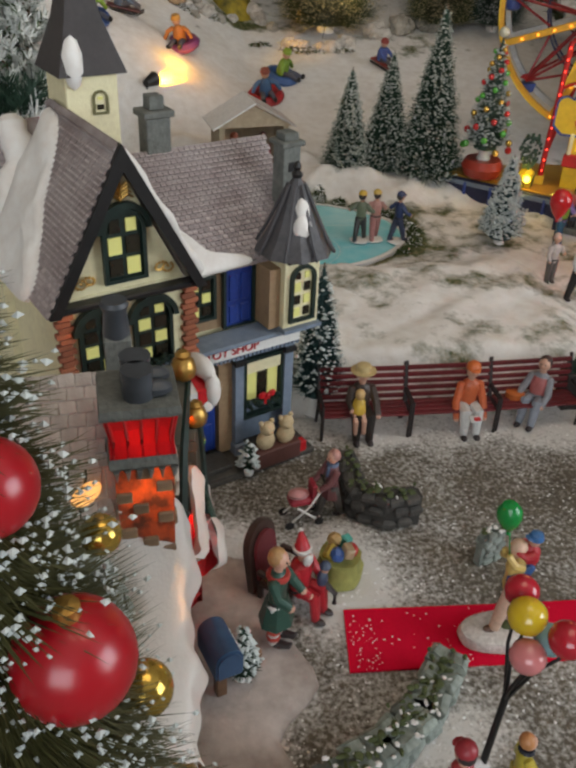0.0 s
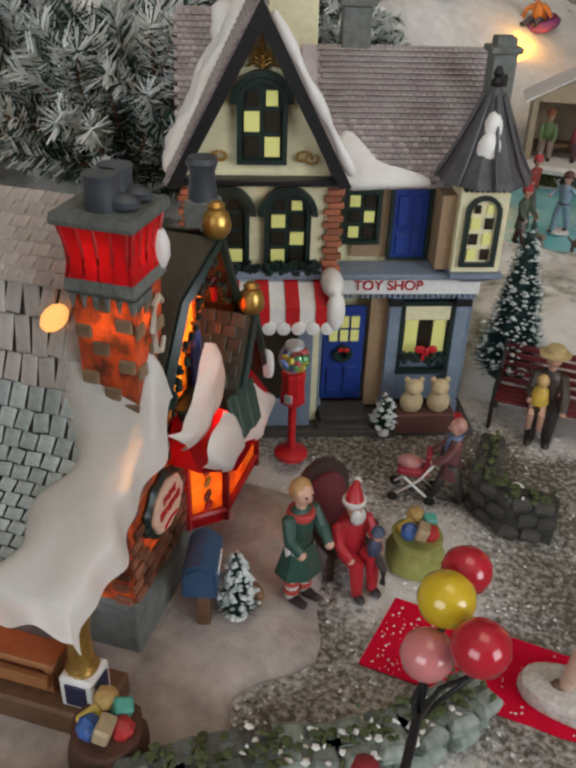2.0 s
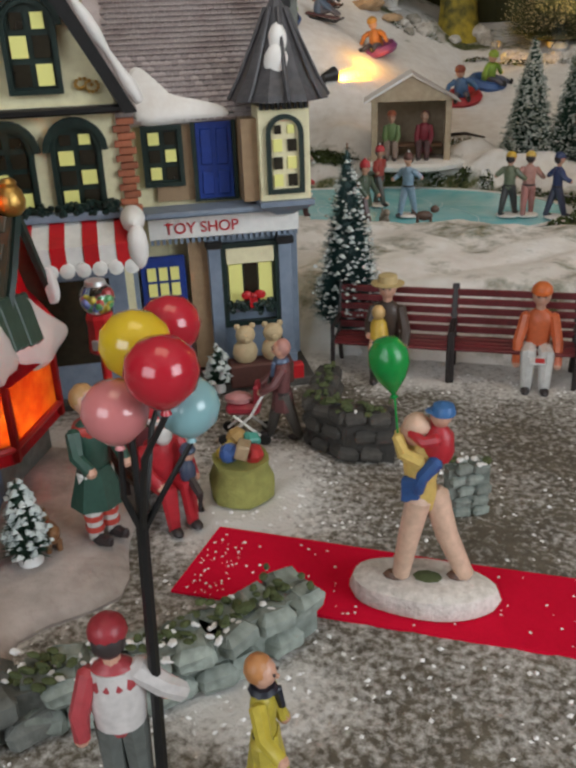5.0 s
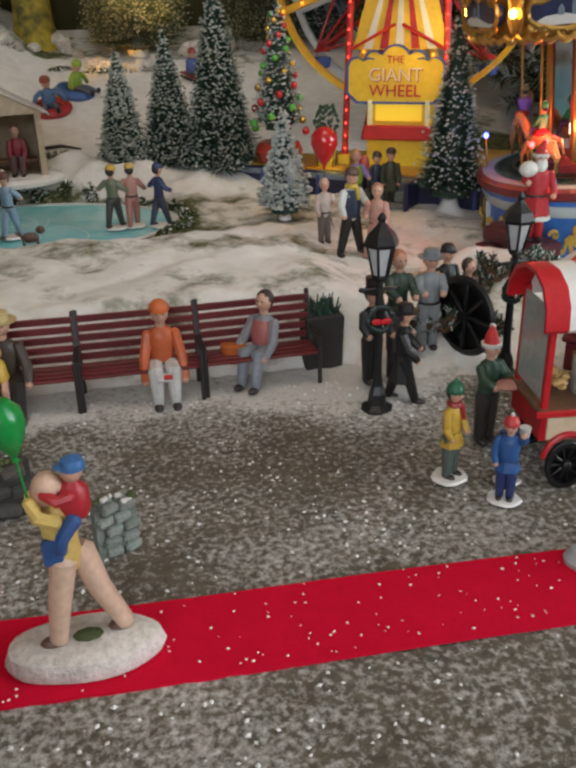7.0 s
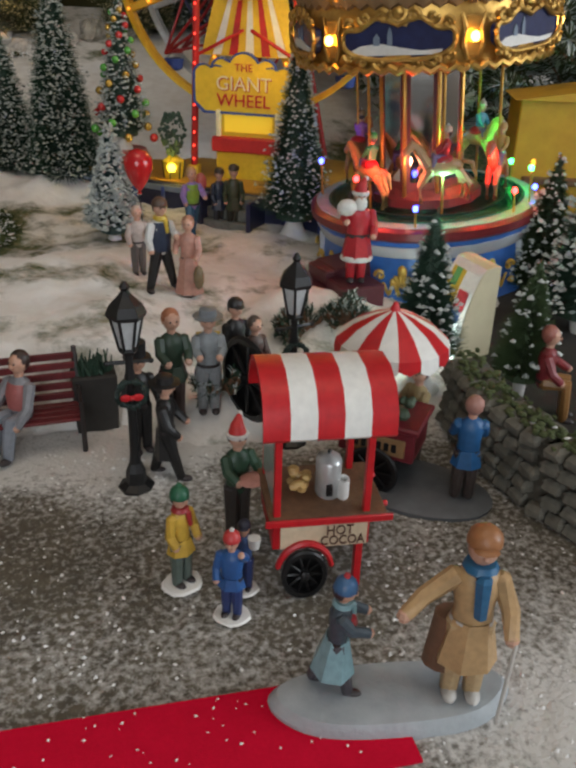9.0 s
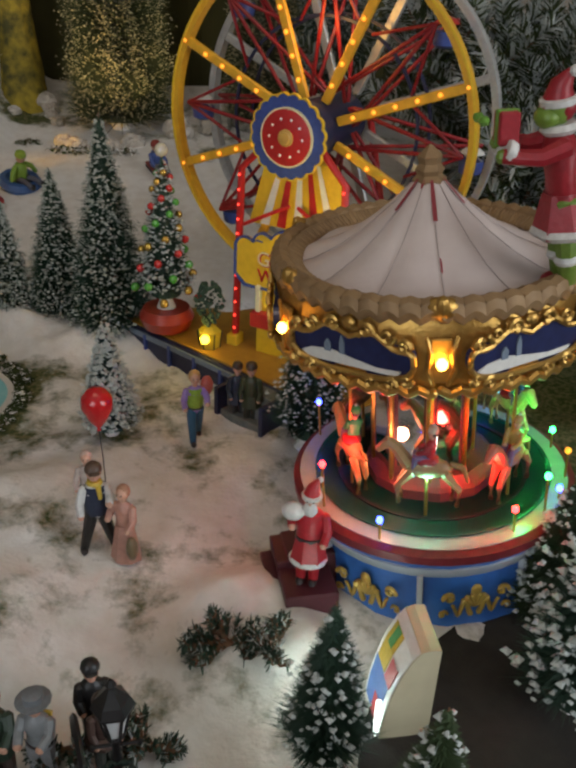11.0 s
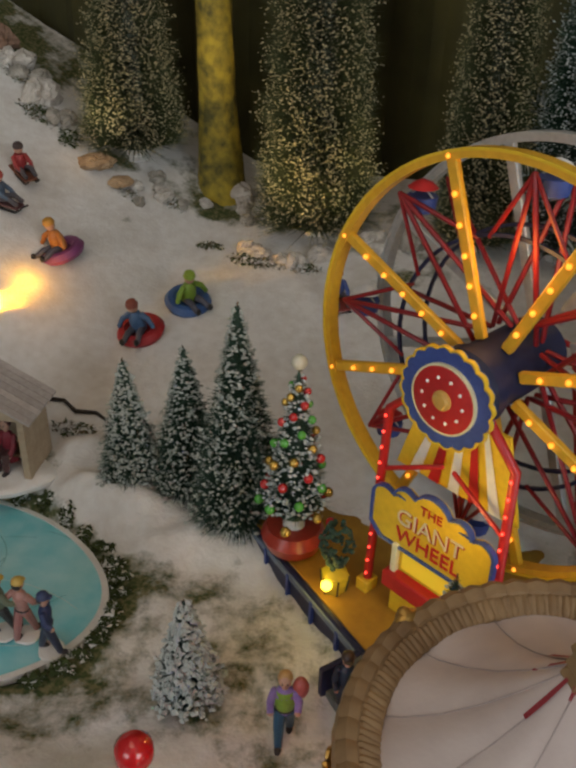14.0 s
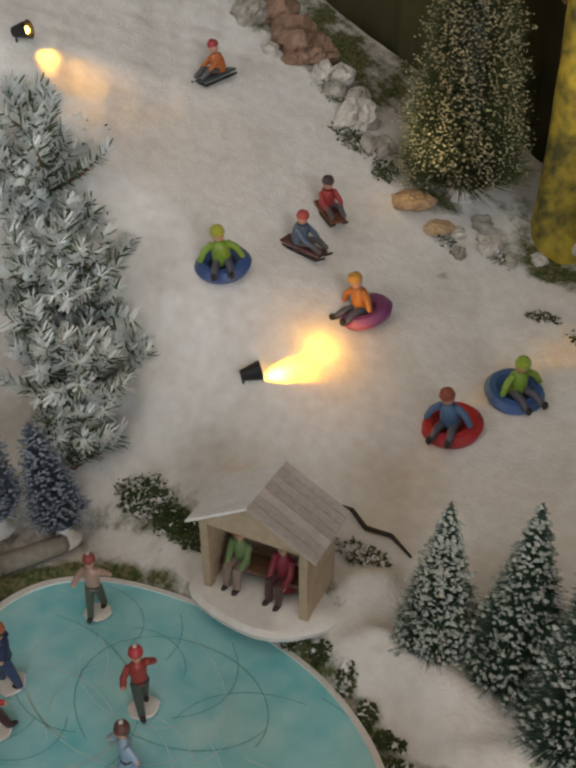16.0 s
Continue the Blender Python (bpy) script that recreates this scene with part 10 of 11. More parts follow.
figurine("figurine", 0.0700, 0.6920, ground_z(0.07, 0.692), 60, 0.052, (0.06, 0.09, 0.06), (0.10, 0.05, 0.05), (0.42, 0.03, 0.04), "figurine in a green coat and red cap beside the ice", "walk", ((-7, -8, 28), (7, -10, 28)), (9, 7.4), None, hat_kind="beanie", ex2=(0.4, 0.03, 0.04))
dog(0.1160, 0.6960, ground_z(0.116, 0.696), 100, (0.10, 0.06, 0.045), "brown animal figurine at the edge of the ice")
dog(0.085, 0.6950, ground_z(0.085, 0.695), 20, (0.30, 0.25, 0.20), "pale animal figurine at the edge of the ice")
dog(0.0235, 0.2800, 0.003, 40, (0.24, 0.11, 0.045), "brown animal figurine beside the letter box")


# ---- shelter and its sitters ----
def shelter():
    top = holder("skating_shelter", pose(0.0780, 0.9050, 0.0460, 0, 0, 10), "pale wooden open shelter with a snowy plank roof", "shelter")
    part("snow_base", Shape().lathe([(0.052, -0.006), (0.053, -0.002), (0.048, 0.001), (0.004, 0.0015)], 0, 28, pose(0, -0.006, 0), 0.62, wave=0.03, waves=5), GLOSS_SNOW, top)
    for sx in (-1, 1):
        part("post", Shape().box((sx * 0.0355, -0.014, 0.029), (0.0060, 0.0060, 0.060), bevel=0.0006), PALE_WOOD, top)
        part("side_wall", Shape().box((sx * 0.0365, 0.008, 0.029), (0.003, 0.038, 0.058), bevel=0.0004), PALE_WOOD, top)
    part("back_wall", Shape().box((0, 0.026, 0.029), (0.072, 0.003, 0.060), bevel=0.0004), PALE_WOOD, top)
    part("bench", Shape().box((0, 0.004, 0.014), (0.064, 0.018, 0.003), bevel=0.0006), WOOD, top)
    part("gable", Shape().prism([(-0.042, 0.0575), (0.042, 0.0575), (0.0, 0.0800)], 0.003, 0, pose(0, -0.019, 0)), PALE_WOOD, top, smooth=False)
    for sx in (-1, 1):
        for k in range(7):
            y = -0.0215 + 0.0078 * k
            p = Shape().add([(0, y, 0.0835), (sx * 0.046, y, 0.0575), (sx * 0.046, y + 0.0070, 0.0575), (0, y + 0.0070, 0.0835), (0, y, 0.0815), (sx * 0.046, y, 0.0555), (sx * 0.046, y + 0.0070, 0.0555), (0, y + 0.0070, 0.0815)], [(0, 1, 2, 3), (7, 6, 5, 4), (0, 4, 5, 1), (1, 5, 6, 2), (2, 6, 7, 3)] if sx > 0 else [(3, 2, 1, 0), (4, 5, 6, 7), (1, 5, 4, 0), (2, 6, 5, 1), (3, 7, 6, 2)])
            part("roof_plank", p, PALE_TILE if sx > 0 else SNOW, top, smooth=False)


shelter()
figurine("figurine", 0.0600, 0.9020, 0.0465, 5, 0.060, (0.16, 0.24, 0.09), (0.30, 0.22, 0.18), (0.40, 0.12, 0.06), "seated figurine in a green jacket inside the shelter", "sit", ((-5, -10, 28), (5, -10, 28)), hat_kind="cap", seat=16)
figurine("figurine", 0.0920, 0.9070, 0.0465, 0, 0.060, (0.26, 0.03, 0.045), (0.10, 0.05, 0.05), (0.14, 0.05, 0.04), "seated figurine in a dark red coat inside the shelter", "sit", ((-6, -9, 27), (6, -9, 27)), (9, 8), hat_kind="hair", seat=16)


# ---- sledges and tubes on the slope ----
def tube_rider(x, y, yaw, ring, coat, hat, label, tilt=16):
    z = ground_z(x, y) + 0.004
    s = Shape()
    s.lathe([(7.5, -1), (11, -3.4), (15, -2.4), (16.4, 0.6), (14, 4), (10.5, 4.4), (7.5, 2), (7.2, 0)], 5, 22)
    s.lathe([(8, -2), (8, 1), (0.5, 1.2)], 6, 16)
    s.lathe([(5, 2), (5.6, 5), (5.2, 11), (3.8, 15), (2, 16.5)], 2, 12)
    s.ball((0, 0, 20.5), (3.6, 3.6, 4.2), 0, 10)
    s.lathe([(4, 1), (4.3, 2), (3.4, 4.6), (0.5, 6)], 1, 12, None, at=(0, 0, 20.5))
    for sx in (-1, 1):
        s.tube([(sx * 4.5, 0, 14), (sx * 9, -2, 12), (sx * 12, -4, 7)], [2.2, 1.9, 1.6], 2, 8)
        s.tube([(sx * 3, -2, 4), (sx * 4, -10, 6), (sx * 5, -17, 5)], [2.6, 2.2, 1.8], 3, 8)
        s.ball((sx * 5, -18.5, 6), (1.8, 2, 2.6), 4, 8)
    s.v = [(a * 0.001, b * 0.001, c * 0.001) for a, b, c in s.v]
    s.v = [(a * 1.5, b * 1.5, c * 1.5) for a, b, c in s.v]
    thing("figurine", s, [paint(*SKIN), paint(*hat), paint(*coat), paint(0.10, 0.10, 0.13), paint(*BLACK_C), paint(*ring), paint(*(c * 0.6 for c in ring))], pose(x, y, z, tilt, -6, yaw), label, "figurine", "sledging figurines")


tube_rider(0.1145, 1.0990, 5, (0.45, 0.03, 0.035), (0.08, 0.16, 0.30), (0.30, 0.08, 0.05), "figurine in blue sitting in a red snow tube")
tube_rider(0.1405, 1.1550, 60, (0.05, 0.12, 0.32), (0.22, 0.36, 0.04), (0.30, 0.42, 0.05), "figurine in lime green on a blue snow tube")
tube_rider(-0.0985, 1.0790, 40, (0.05, 0.10, 0.27), (0.22, 0.34, 0.04), (0.40, 0.40, 0.05), "figurine in lime green on a blue snow tube")
tube_rider(0.0080, 1.1370, -20, (0.24, 0.06, 0.18), (0.55, 0.20, 0.04), (0.60, 0.30, 0.05), "figurine in orange on a purple snow tube")


def sledge(x, y, yaw, coat, hat, body, label):
    z = ground_z(x, y) + 0.001
    s = Shape()
    s.box((0, 0, 4), (11, 30, 1.6), 5, None, 0.5)
    for sx in (-1, 1):
        s.tube([(sx * 4.5, 15, 1), (sx * 4.5, -13, 1), (sx * 4.5, -18, 5)], 0.9, 4, 6)
    s.lathe([(4.5, 5), (5.4, 8), (5.2, 14), (3.6, 18)], 2, 12, pose(0, 4, 0))
    s.ball((0, 4, 22), (3.5, 3.5, 4), 0, 10)
    s.lathe([(3.9, 1), (4.2, 2), (3.2, 4.6), (0.5, 6)], 1, 12, None, at=(0, 4, 22))
    for sx in (-1, 1):
        s.tube([(sx * 4.4, 4, 16), (sx * 6, -3, 12), (sx * 4, -9, 9)], [2, 1.7, 1.5], 2, 8)
        s.tube([(sx * 2.6, 1, 7), (sx * 4, -7, 10), (sx * 4, -14, 7)], [2.5, 2.1, 1.7], 3, 8)
    s.v = [(a * 0.001, b * 0.001, c * 0.001) for a, b, c in s.v]
    s.v = [(a * 1.4, b * 1.4, c * 1.4) for a, b, c in s.v]
    thing("figurine", s, [paint(*SKIN), paint(*hat), paint(*coat), paint(0.10, 0.09, 0.10), paint(*BLACK_C), paint(*body)], pose(x, y, z, 12, -4, yaw), label, "figurine", "sledging figurines")


sledge(-0.0640, 1.1470, 92, (0.10, 0.14, 0.20), (0.45, 0.08, 0.06), (0.12, 0.05, 0.05), "figurine lying on a dark sledge on the snowy slope")
sledge(-0.0720, 1.2000, 58, (0.36, 0.04, 0.04), (0.06, 0.04, 0.04), (0.20, 0.07, 0.04), "figurine in red riding a wooden sledge downhill")
sledge(-0.2400, 1.2450, -15, (0.50, 0.14, 0.03), (0.40, 0.04, 0.05), (0.05, 0.07, 0.07), "figurine in orange and red riding a sledge at the top")
sledge(0.2900, 1.1950, 30, (0.06, 0.10, 0.30), (0.30, 0.05, 0.04), (0.30, 0.06, 0.05), "figurine in blue riding a red sledge behind the wheel")


# ---- small spotlights that light the slope ----
def slope_lamp(x, y, yaw, label):
    z = ground_z(x, y) + 0.007
    top = holder("mini_spotlight", pose(x, y, z, 0, 0, yaw), label, "spotlight", "slope spotlights")
    part("shade", Shape().lathe([(0.0045, 0.0), (0.0052, 0.003), (0.0085, 0.017), (0.0080, 0.017), (0.0045, 0.004)], 0, 14, pose(0, 0, 0, 0, 80)), BLACK, top)
    part("spike", Shape().tube([(0.002, 0, -0.012), (0.002, 0, -0.003)], 0.0012, 0, 6), BLACK, top)
    part("bulb", Shape().ball((0.013, 0, 0.002), 0.0035, 0, 10), lit("slope_bulb", (1.0, 0.55, 0.10), 8), top)


slope_lamp(-0.0360, 1.0220, 50, "small black spotlight lighting the snow slope")
spot_lamp("slope_light", (-0.0235, 1.0290, 0.1190), (0.0230, 1.1060, 0.1020), 4.2, (1.0, 0.42, 0.006), 50, 0.003)
# no lamp of its own: added point light for the beam's orange halo
point_lamp("slope_spill", (0.008, 1.078, 0.140), 0.034, (1.0, 0.44, 0.03), 0.006)
spot_lamp("slope_light", (-0.347, 1.108, ground_z(-0.347, 1.108) + 0.012), (-0.312, 1.122, ground_z(-0.312, 1.122)), 0.32, (1.0, 0.44, 0.03), 80, 0.004)
slope_lamp(-0.362, 1.101, 25, "small black spotlight lighting the snow slope")


# ---- balloons on a stick ----
def balloon_bunch():
    top = holder("balloon_bunch", pose(0.108, 0.186, 0.002), "bunch of shiny toy balloons on black sticks", "balloons")
    cols = {"red": (0.46, 0.015, 0.03), "yellow": (0.62, 0.42, 0.02), "pink": (0.60, 0.20, 0.20), "blue": (0.25, 0.45, 0.48)}
    for (x, y, z), c, r in (((0.0158, -0.0078, 0.1255), "red", 0.0069), ((0.0056, 0.0035, 0.1255), "yellow", 0.0071), ((0.0044, -0.0055, 0.1155), "pink", 0.0065), ((0.0080, 0.0150, 0.1255), "red", 0.0064), ((0.0160, 0.0020, 0.1140), "blue", 0.0062)):
        b = part("balloon", Shape().lathe([(0.05 * r, -1.25 * r), (0.16 * r, -1.18 * r), (0.1 * r, -1.06 * r), (0.45 * r, -0.86 * r), (0.88 * r, -0.42 * r), (1.0 * r, 0.05 * r), (0.9 * r, 0.5 * r), (0.55 * r, 0.85 * r), (0.02, 0)][:8] + [(0.03 * r, 0.99 * r)], 0, 20, pose(x, y, z)), mat(c + "_balloon_skin", cols[c], 0.16, tuple(v * 0.85 for v in cols[c]), 80, coat=0.3), top, c + " balloon")
        part("stick", Shape().tube([(x, y, z - 1.2 * r), (x * 0.55, y * 0.6, z - 0.020), (0.004, 0.0, 0.085)], [0.0006, 0.0007, 0.0009], 0, 6), BLACK, b)
    part("main_stick", Shape().tube([(0.004, 0.0, 0.088), (0.002, 0.0, 0.040), (0.0, 0.0, 0.0)], [0.0014, 0.0015, 0.0016], 0, 8), BLACK, top)


balloon_bunch()

# ---- trees ----
PINE_FROST = mat("thin_pine_frost", (0.52, 0.54, 0.50), 0.8, (0.24, 0.27, 0.22), 200)
FLOCK = mat("white_flock", (0.84, 0.85, 0.82), 0.85, (0.66, 0.69, 0.66), 160)


def bristles(n, height, radius, seed, rise=0.25, thick=0.0006, frost=0.3, power=0.9, tip=0.0022, low=0.02, full=0.42):
    """Needles standing out all round a wire, shorter towards the top, some with a flocked tip."""
    rng = np.random.default_rng(seed)
    t = 1 - np.sqrt(rng.uniform(0, 1, n))
    z = low + t * (height - low)
    a = rng.uniform(0, 2 * np.pi, n)
    turn = 0.80 + 0.20 * np.sin(6 * a + t * 40 + seed) * np.sin(t * 31 + seed)
    ln = radius * (1 - t) ** power * turn * rng.uniform(0.72, 1.06, n) + 0.0015
    d = np.stack([np.cos(a), np.sin(a), rise + rng.normal(0, 0.12, n)], 1)
    d /= np.linalg.norm(d, axis=1)[:, None]
    root = np.stack([0 * z, 0 * z, z], 1)
    side = np.stack([-np.sin(a), np.cos(a), 0 * a], 1) * thick
    up = np.stack([0 * a, 0 * a, np.ones(n)], 1) * thick
    start = root + d * (ln * 0.12)[:, None]
    end = root + d * ln[:, None]
    vs = np.stack([start - side, start + side, start + up, end], 1).reshape(-1, 3)
    k = np.arange(n)[:, None] * 4
    fs = np.concatenate([k + [0, 1, 3], k + [1, 2, 3], k + [2, 0, 3]], 1).reshape(-1, 3)
    s = Shape()
    s.v, s.f, s.s = [tuple(p) for p in vs], [tuple(f) for f in fs], [0] * len(fs)
    white = np.nonzero(rng.uniform(0, 1, n) < frost * (0.8 + 0.3 * np.sin(9 * a + 25 * t)))[0]
    for i in white:
        p, r = end[i] - d[i] * ln[i] * rng.uniform(0, 0.25), tip * rng.uniform(0.5, 1.3)
        q = rng.normal(0, 0.35, 3) * r
        s.add([(p[0] + r, p[1] + q[0], p[2]), (p[0] + q[1], p[1] + r, p[2]), (p[0] - r, p[1], p[2] + q[2]), (p[0], p[1] - r, p[2]), (p[0], p[1], p[2] + r * 0.8), (p[0], p[1], p[2] - r * 0.4)], [(0, 1, 4), (1, 2, 4), (2, 3, 4), (3, 0, 4), (1, 0, 5), (2, 1, 5), (3, 2, 5), (0, 3, 5)], 1)
    core = [(radius * full, low * 0.9), (radius * full * 0.86, height * 0.25), (radius * full * 0.5, height * 0.6), (0.0008, height * 0.97)]
    s.lathe(core, 0, 10)
    return s


def brush_tree(name, x, y, height, radius, label, needles=4500, frost=0.35, seed=1, colour=None, z=None, tip=0.0022, thick=0.0006, power=0.9, rise=0.25, low=0.02, frost_mat=None, lean=(0, 0), base=0.4, full=0.42):
    z = ground_z(x, y) - 0.001 if z is None else z
    top = holder(name, pose(x, y, z, lean[0], lean[1]), label, "tree", "village trees")
    b = Shape().lathe([(radius * base, 0), (radius * base * 1.05, 0.002), (radius * base * 0.7, 0.005), (radius * 0.16, low * 0.75)], 0, 12)
    part("base", b, GLOSS_SNOW, top, "snow-covered base")
    part("trunk", Shape().tube([(0, 0, 0.002), (0, 0, height * 0.5), (0, 0, height)], [0.0022, 0.0014, 0.0005]), WOOD, top)
    part("crown", bristles(needles, height, radius, seed, rise, thick, frost, power, tip, low, full), [colour or NEEDLE, frost_mat or FROST], top, smooth=False)
    return top


def fir_sprays(name, x, y, z, sprays, label, frost=0.7, seed=1, needle=0.016, colour=None, width=0.0009):
    """A flocked artificial fir: sprays given as (dx, dy, dz, length); each a stem with needles all round and side twigs."""
    rng = np.random.default_rng(seed)
    top = holder(name, pose(x, y, z), label, "fir branch")
    stems, s = Shape(), Shape()
    for dx, dy, dz, length in sprays:
        main = Vector((dx, dy, dz)).normalized()
        twigs = [(Vector((0, 0, 0)), main, length)]
        for k in range(9):
            f = 0.2 + 0.08 * k
            side = Vector(rng.normal(0, 1, 3)).normalized()
            twigs.append((main * length * f, (main * 0.9 + side * 0.75).normalized(), length * (0.62 - 0.05 * k)))
        for o, d, ln in twigs:
            stems.tube([o, o + d * ln * 0.5 + Vector((0, 0, -0.004)), o + d * ln], [0.002, 0.0015, 0.0008], 0, 5)
            for i in range(int(ln * 2600)):
                f = rng.uniform(0.08, 1.02)
                q = Vector(rng.normal(0, 1, 3))
                q = (q - d * q.dot(d)).normalized()
                nd = (d * 0.9 + q).normalized()
                p = o + d * ln * f
                e = p + nd * needle * rng.uniform(0.6, 1.1)
                w = nd.cross(Vector((0.3, 0.5, 0.8))).normalized() * width
                w2 = nd.cross(w).normalized() * width
                s.add([p - w, p + w, p + w2, e + w * 0.5, e - w * 0.5], [(0, 1, 3, 4), (1, 2, 3), (2, 0, 4), (2, 4, 3)], 1 if rng.uniform() < frost * min(1.35, 0.25 + 1.5 * f) else 0)
    part("stem", stems, WOOD, top)
    part("needles", s, [colour or NEEDLE, FLOCK if frost > 0.5 else FROST], top, smooth=False)
    return top


brush_tree("brush_tree", 0.321, 0.757, 0.102, 0.028, "small frosted blue-green bottle-brush tree on the snow", 3600, 0.5, 3, BLUE_NEEDLE, z=0.012)
brush_tree("pine_tree", 0.192, 0.929, 0.114, 0.033, "small flocked green pine tree beside the ice rink", 7500, 0.36, 4, frost_mat=PINE_FROST, tip=0.0017, thick=0.0008, z=0.043, base=0.14, low=0.008, rise=-0.05)
brush_tree("pine_tree", 0.239, 0.938, 0.133, 0.040, "flocked green pine tree in a row of pines", 9500, 0.26, 5, frost_mat=PINE_FROST, tip=0.0017, thick=0.0008, z=0.039, base=0.14, low=0.008, rise=-0.05)
brush_tree("pine_tree", 0.288, 0.925, 0.190, 0.050, "tall flocked green pine tree in a row of pines", 14000, 0.24, 6, frost_mat=PINE_FROST, tip=0.0018, thick=0.0009, z=0.032, base=0.14, low=0.010, rise=-0.05)
brush_tree("brush_tree", 0.468, 0.752, 0.168, 0.038, "dark green bottle-brush tree before the giant wheel", 8500, 0.14, 7, z=0.018, tip=0.0016)
brush_tree("brush_tree", 0.474, 0.497, 0.108, 0.030, "green bottle-brush tree between the carousel and the low wall", 6000, 0.05, 8, z=0.003, tip=0.0018)
brush_tree("brush_tree", 0.0935, 0.5020, 0.120, 0.027, "dark blue-green bottle-brush tree beside the toy shop", 5500, 0.14, 9, BLUE_NEEDLE, z=0.0, tip=0.0016)
GILT = mat("gilded_bristle", (0.10, 0.115, 0.05), 0.45, (0.05, 0.06, 0.025), 200)
GLITTER = mat("glitter_tip", (0.80, 0.72, 0.48), 0.3, (0.55, 0.45, 0.25), 200, metal=0.4)
brush_tree("brush_tree", -0.008, 1.338, 0.42, 0.084, "tall sparkling bottle-brush tree before a dark backcloth", 30000, 0.50, 10, GILT, z=0.183, frost_mat=GLITTER, tip=0.0013, power=1.1, thick=0.0010, rise=0.12, full=0.36, base=0.2)
brush_tree("brush_tree", 0.226, 1.318, 0.58, 0.088, "tall sparkling bottle-brush tree before a dark backcloth", 34000, 0.50, 11, GILT, z=0.122, frost_mat=GLITTER, tip=0.0013, power=0.60, thick=0.0010, rise=0.12, full=0.36, base=0.2)
brush_tree("brush_tree", 0.405, 1.33, 0.50, 0.068, "tall grey-green bottle-brush tree behind the giant wheel", 24000, 0.50, 12, GILT, z=0.125, frost_mat=GLITTER, tip=0.0013, power=0.60, thick=0.0010, rise=0.12, full=0.36, base=0.2)
brush_tree("brush_tree", 0.490, 1.33, 0.50, 0.062, "tall grey-green bottle-brush tree behind the giant wheel", 24000, 0.50, 13, z=0.125, tip=0.0013, power=0.60, thick=0.0010, rise=0.12, full=0.36, base=0.2)
ornament_tree()
yellow_stall()
notice_box()
bear_planter()


# ---- flocked firs at the sides and the near christmas tree ----
def near_tree():
    top = holder("christmas_tree", pose(-0.047, 0.128, 0.0), "snow-flocked christmas tree with shiny red and gold baubles", "tree")
    part("trunk", Shape().tube([(0, 0, 0), (0, 0, 0.18), (0, 0, 0.335)], [0.005, 0.004, 0.001]), WOOD, top)
    olive = mat("olive_needle", (0.09, 0.085, 0.025), 0.6, (0.04, 0.04, 0.012), 150)
    c = bristles(13000, 0.215, 0.058, 41, 0.1, 0.0008, 0.45, 0.8, 0.0009, 0.002)
    c.v = [(x, y, z + 0.125) for x, y, z in c.v]
    part("crown", c, [olive, FROST], top, smooth=False)
    red = mat("red_glass_bauble", (0.40, 0.006, 0.014), 0.30, (0.28, 0.004, 0.010), 60, coat=0.2)
    gold = mat("gold_glass_bauble", (0.60, 0.40, 0.08), 0.14, (0.5, 0.32, 0.06), 60, metal=0.75)
    for (x, y, z), r, m_ in (((0.0225, -0.013, 0.2135), 0.0125, red), ((0.0125, -0.012, 0.2560), 0.0088, red), ((0.0330, 0.012, 0.1700), 0.0075, gold), ((0.0270, 0.010, 0.2240), 0.0045, gold), ((0.010, -0.040, 0.18), 0.011, red)):
        b = part("bauble", Shape().ball((x, y, z), r, 0, 24), m_, top, "shiny red bauble" if m_ is red else "shiny gold bauble")
        part("cap", Shape().lathe([(r * 0.22, 0), (r * 0.22, r * 0.22), (r * 0.1, r * 0.26)], 0, 10, pose(x, y, z + r * 0.96)), GOLD, b)


near_tree()
rng = random.Random(17)
for x, y, z, n, ln, seed in ((-0.170, 0.960, 0.06, 10, 0.105, 1), (-0.225, 1.015, 0.10, 11, 0.13, 2), (-0.300, 1.07, 0.16, 9, 0.16, 3), (-0.130, 0.920, 0.045, 6, 0.06, 4)):
    sp = [(rng.uniform(-0.7, 0.7), rng.uniform(-0.6, 0.5), rng.uniform(0.55, 1.3), ln * rng.uniform(0.7, 1.1)) for _ in range(n)]
    fir_sprays("fir_branch", x, y, z, sp, "white-flocked artificial fir branch at the slope's edge", 0.62, seed, 0.0135, mat("grey_green_needle", (0.11, 0.17, 0.07), 0.7, (0.05, 0.08, 0.045), 150), 0.0013)
for x, y, z, n, ln, seed, fr in ((-0.235, 0.60, 0.05, 9, 0.19, 5, 0.58), (-0.33, 0.66, 0.05, 9, 0.22, 6, 0.30), (-0.42, 0.60, 0.04, 8, 0.22, 7, 0.62), (-0.16, 0.70, 0.04, 8, 0.18, 8, 0.05)):
    sp = [(rng.uniform(-0.8, 0.8), rng.uniform(-0.8, 0.3), rng.uniform(0.4, 1.2), ln * rng.uniform(0.7, 1.1)) for _ in range(n)]
    fir_sprays("fir_branch", x, y, z, sp, "flocked artificial fir branch beside the houses" if fr > 0.2 else "dark green artificial fir branch behind the houses", fr, seed, 0.018)
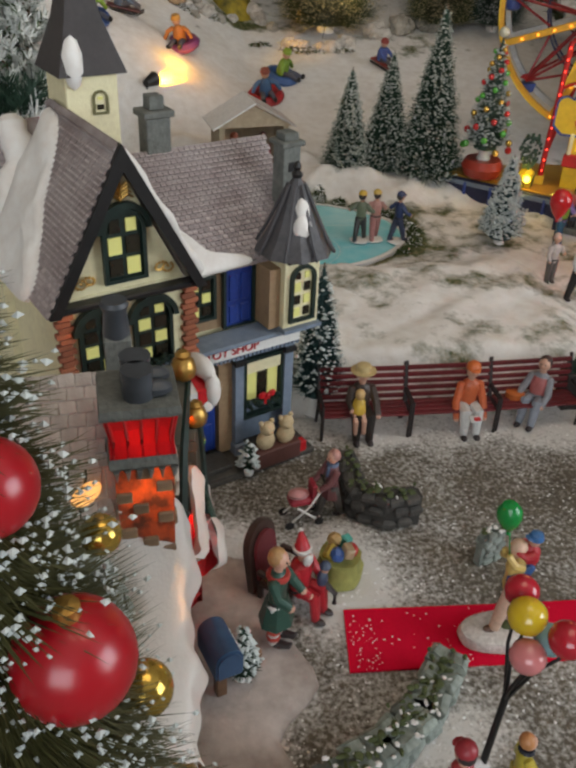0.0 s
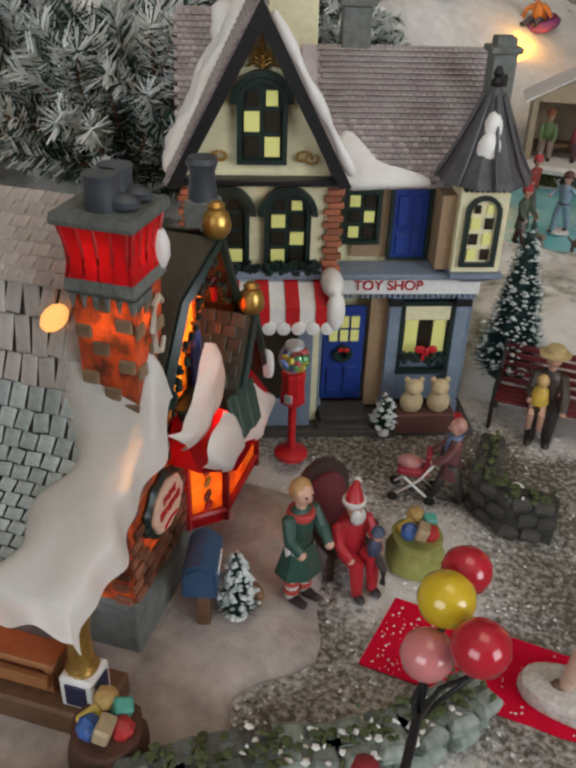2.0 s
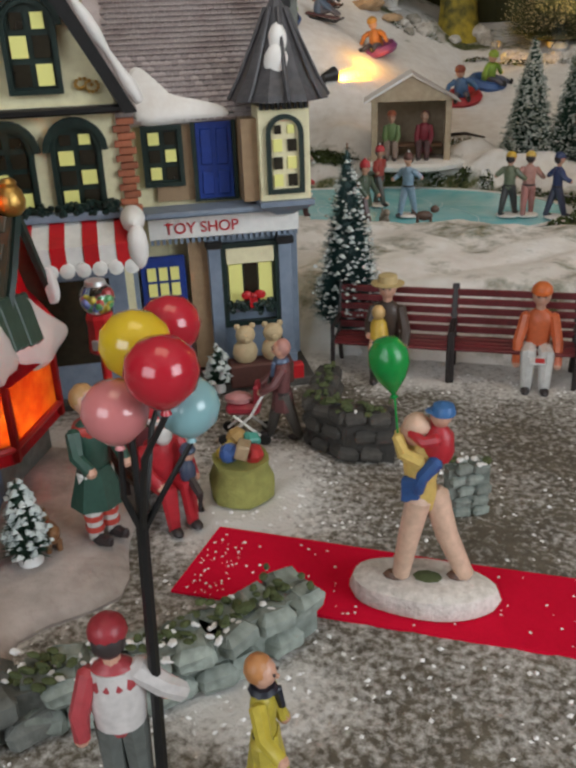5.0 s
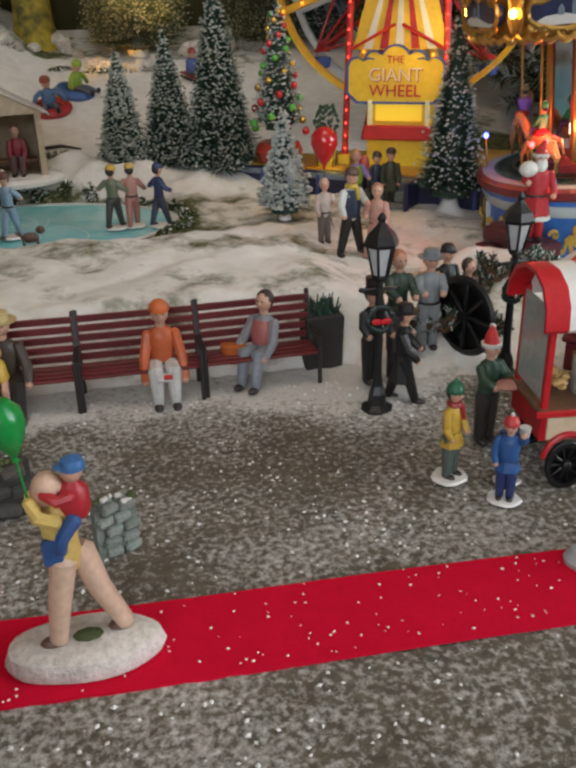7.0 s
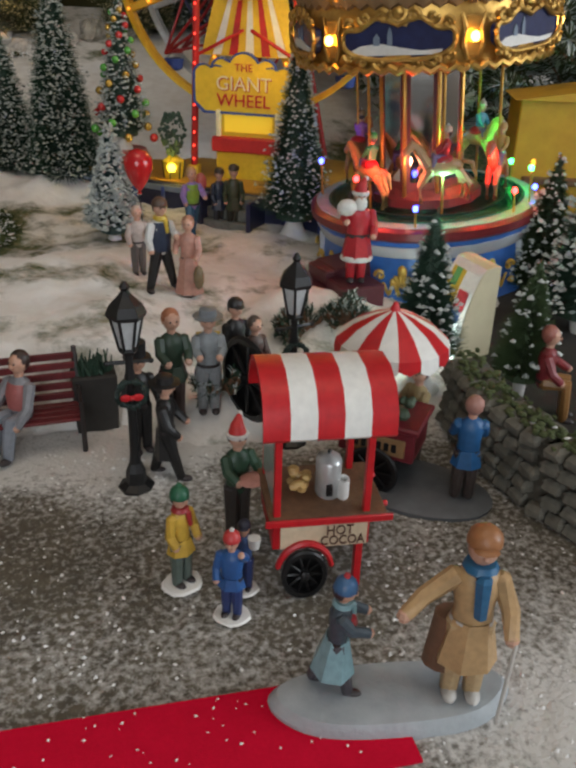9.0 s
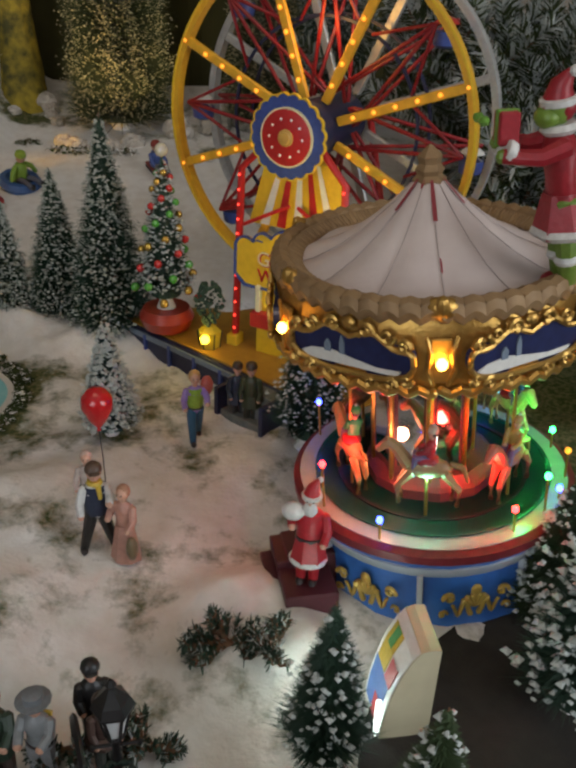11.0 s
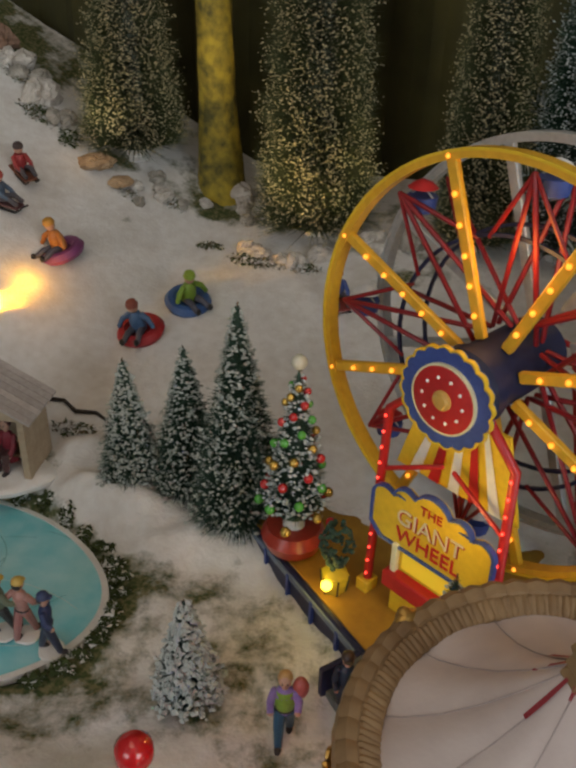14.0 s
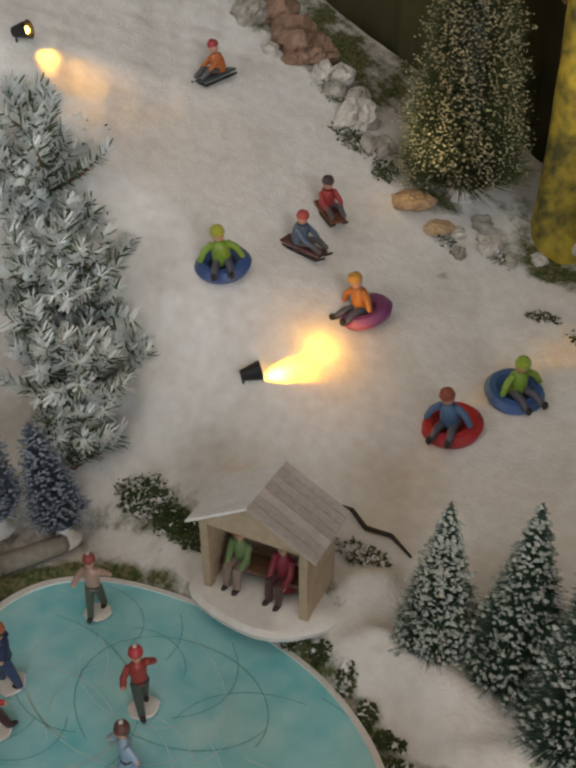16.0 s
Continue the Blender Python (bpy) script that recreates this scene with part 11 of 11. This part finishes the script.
for x, y, z, n, ln, seed in ((0.66, 1.16, 0.10, 8, 0.24, 11), (0.78, 1.08, 0.08, 8, 0.24, 12), (0.60, 1.27, 0.14, 7, 0.22, 13), (0.86, 0.95, 0.06, 7, 0.24, 14), (0.70, 0.98, 0.05, 7, 0.2, 15)):
    sp = [(rng.uniform(-0.8, 0.8), rng.uniform(-0.8, 0.5), rng.uniform(0.5, 1.2), ln * rng.uniform(0.7, 1.1)) for _ in range(n)]
    fir_sprays("fir_branch", x, y, z, sp, "dark fir branch with snowy tips behind the fair", 0.40, seed, 0.018, mat("olive_fir_needle", (0.06, 0.085, 0.025), 0.7, (0.03, 0.045, 0.015), 150) if seed == 11 else bpy.data.materials["olive_fir_needle"], 0.0012)
BLUE_FROST = mat("grey_blue_frost", (0.32, 0.36, 0.42), 0.7, (0.16, 0.19, 0.24), 200)
brush_tree("brush_tree", -0.082, 0.868, 0.105, 0.028, "frosted grey-blue bottle-brush tree leaning by the ice rink", 4200, 0.3, 51, mat("slate_bristle", (0.09, 0.11, 0.14), 0.6), z=0.03, tip=0.0016, frost_mat=BLUE_FROST, lean=(2, -8), power=0.6)
brush_tree("brush_tree", -0.135, 0.845, 0.115, 0.032, "dark blue frosted bottle-brush tree by the ice rink", 4200, 0.3, 52, bpy.data.materials["slate_bristle"], z=0.03, tip=0.0016, frost_mat=BLUE_FROST, power=0.6)
thing("log", Shape().tube([(-0.022, 0, 0.006), (0.022, 0, 0.010)], [0.008, 0.007], 0, 12), mat("birch_bark", (0.34, 0.30, 0.24), 0.8, (0.14, 0.12, 0.09), 160, 0.5, 0.6), pose(-0.088, 0.842, 0.026, 0, 0, 60), "short birch log lying at the ice edge", "log")
brush_tree("brush_tree", 0.5985, 0.530, 0.150, 0.040, "flocked green pine tree beyond the carousel", 6500, 0.12, 53, z=0.010, tip=0.0028, base=0.18)
brush_tree("pine_tree", 0.5180, 0.462, 0.085, 0.024, "small soft green pine tree beside the ticket kiosk", 3400, 0.04, 54, mat("soft_green_bristle", (0.05, 0.085, 0.03), 0.7), z=0.006, thick=0.0011, base=0.18)
brush_tree("small_tree", 0.0215, 0.2685, 0.036, 0.011, "small green tree with a snowy tip by the letter box", 1500, 0.2, 55, z=0.0045, low=0.006, tip=0.0016)

brush_tree("pine_tree", 0.600, 0.585, 0.110, 0.032, "dark green pine tree behind the carousel", 4200, 0.1, 63, mat("deep_green_bristle", (0.03, 0.055, 0.02), 0.7), z=0.008, thick=0.0010)
for x, y, seed in ((0.424, 0.556, 71), (0.447, 0.548, 72), (0.356, 0.490, 73), (0.390, 0.502, 74)):
    r7 = random.Random(seed)
    fir_sprays("evergreen_sprig", x, y, ground_z(x, y) + 0.003, [(r7.uniform(-1, 1), r7.uniform(-1, 0.4), r7.uniform(0.1, 0.5), r7.uniform(0.016, 0.026)) for _ in range(4)], "small green evergreen sprig lying in the loose snow", 0.2, seed, 0.005, width=0.0006)
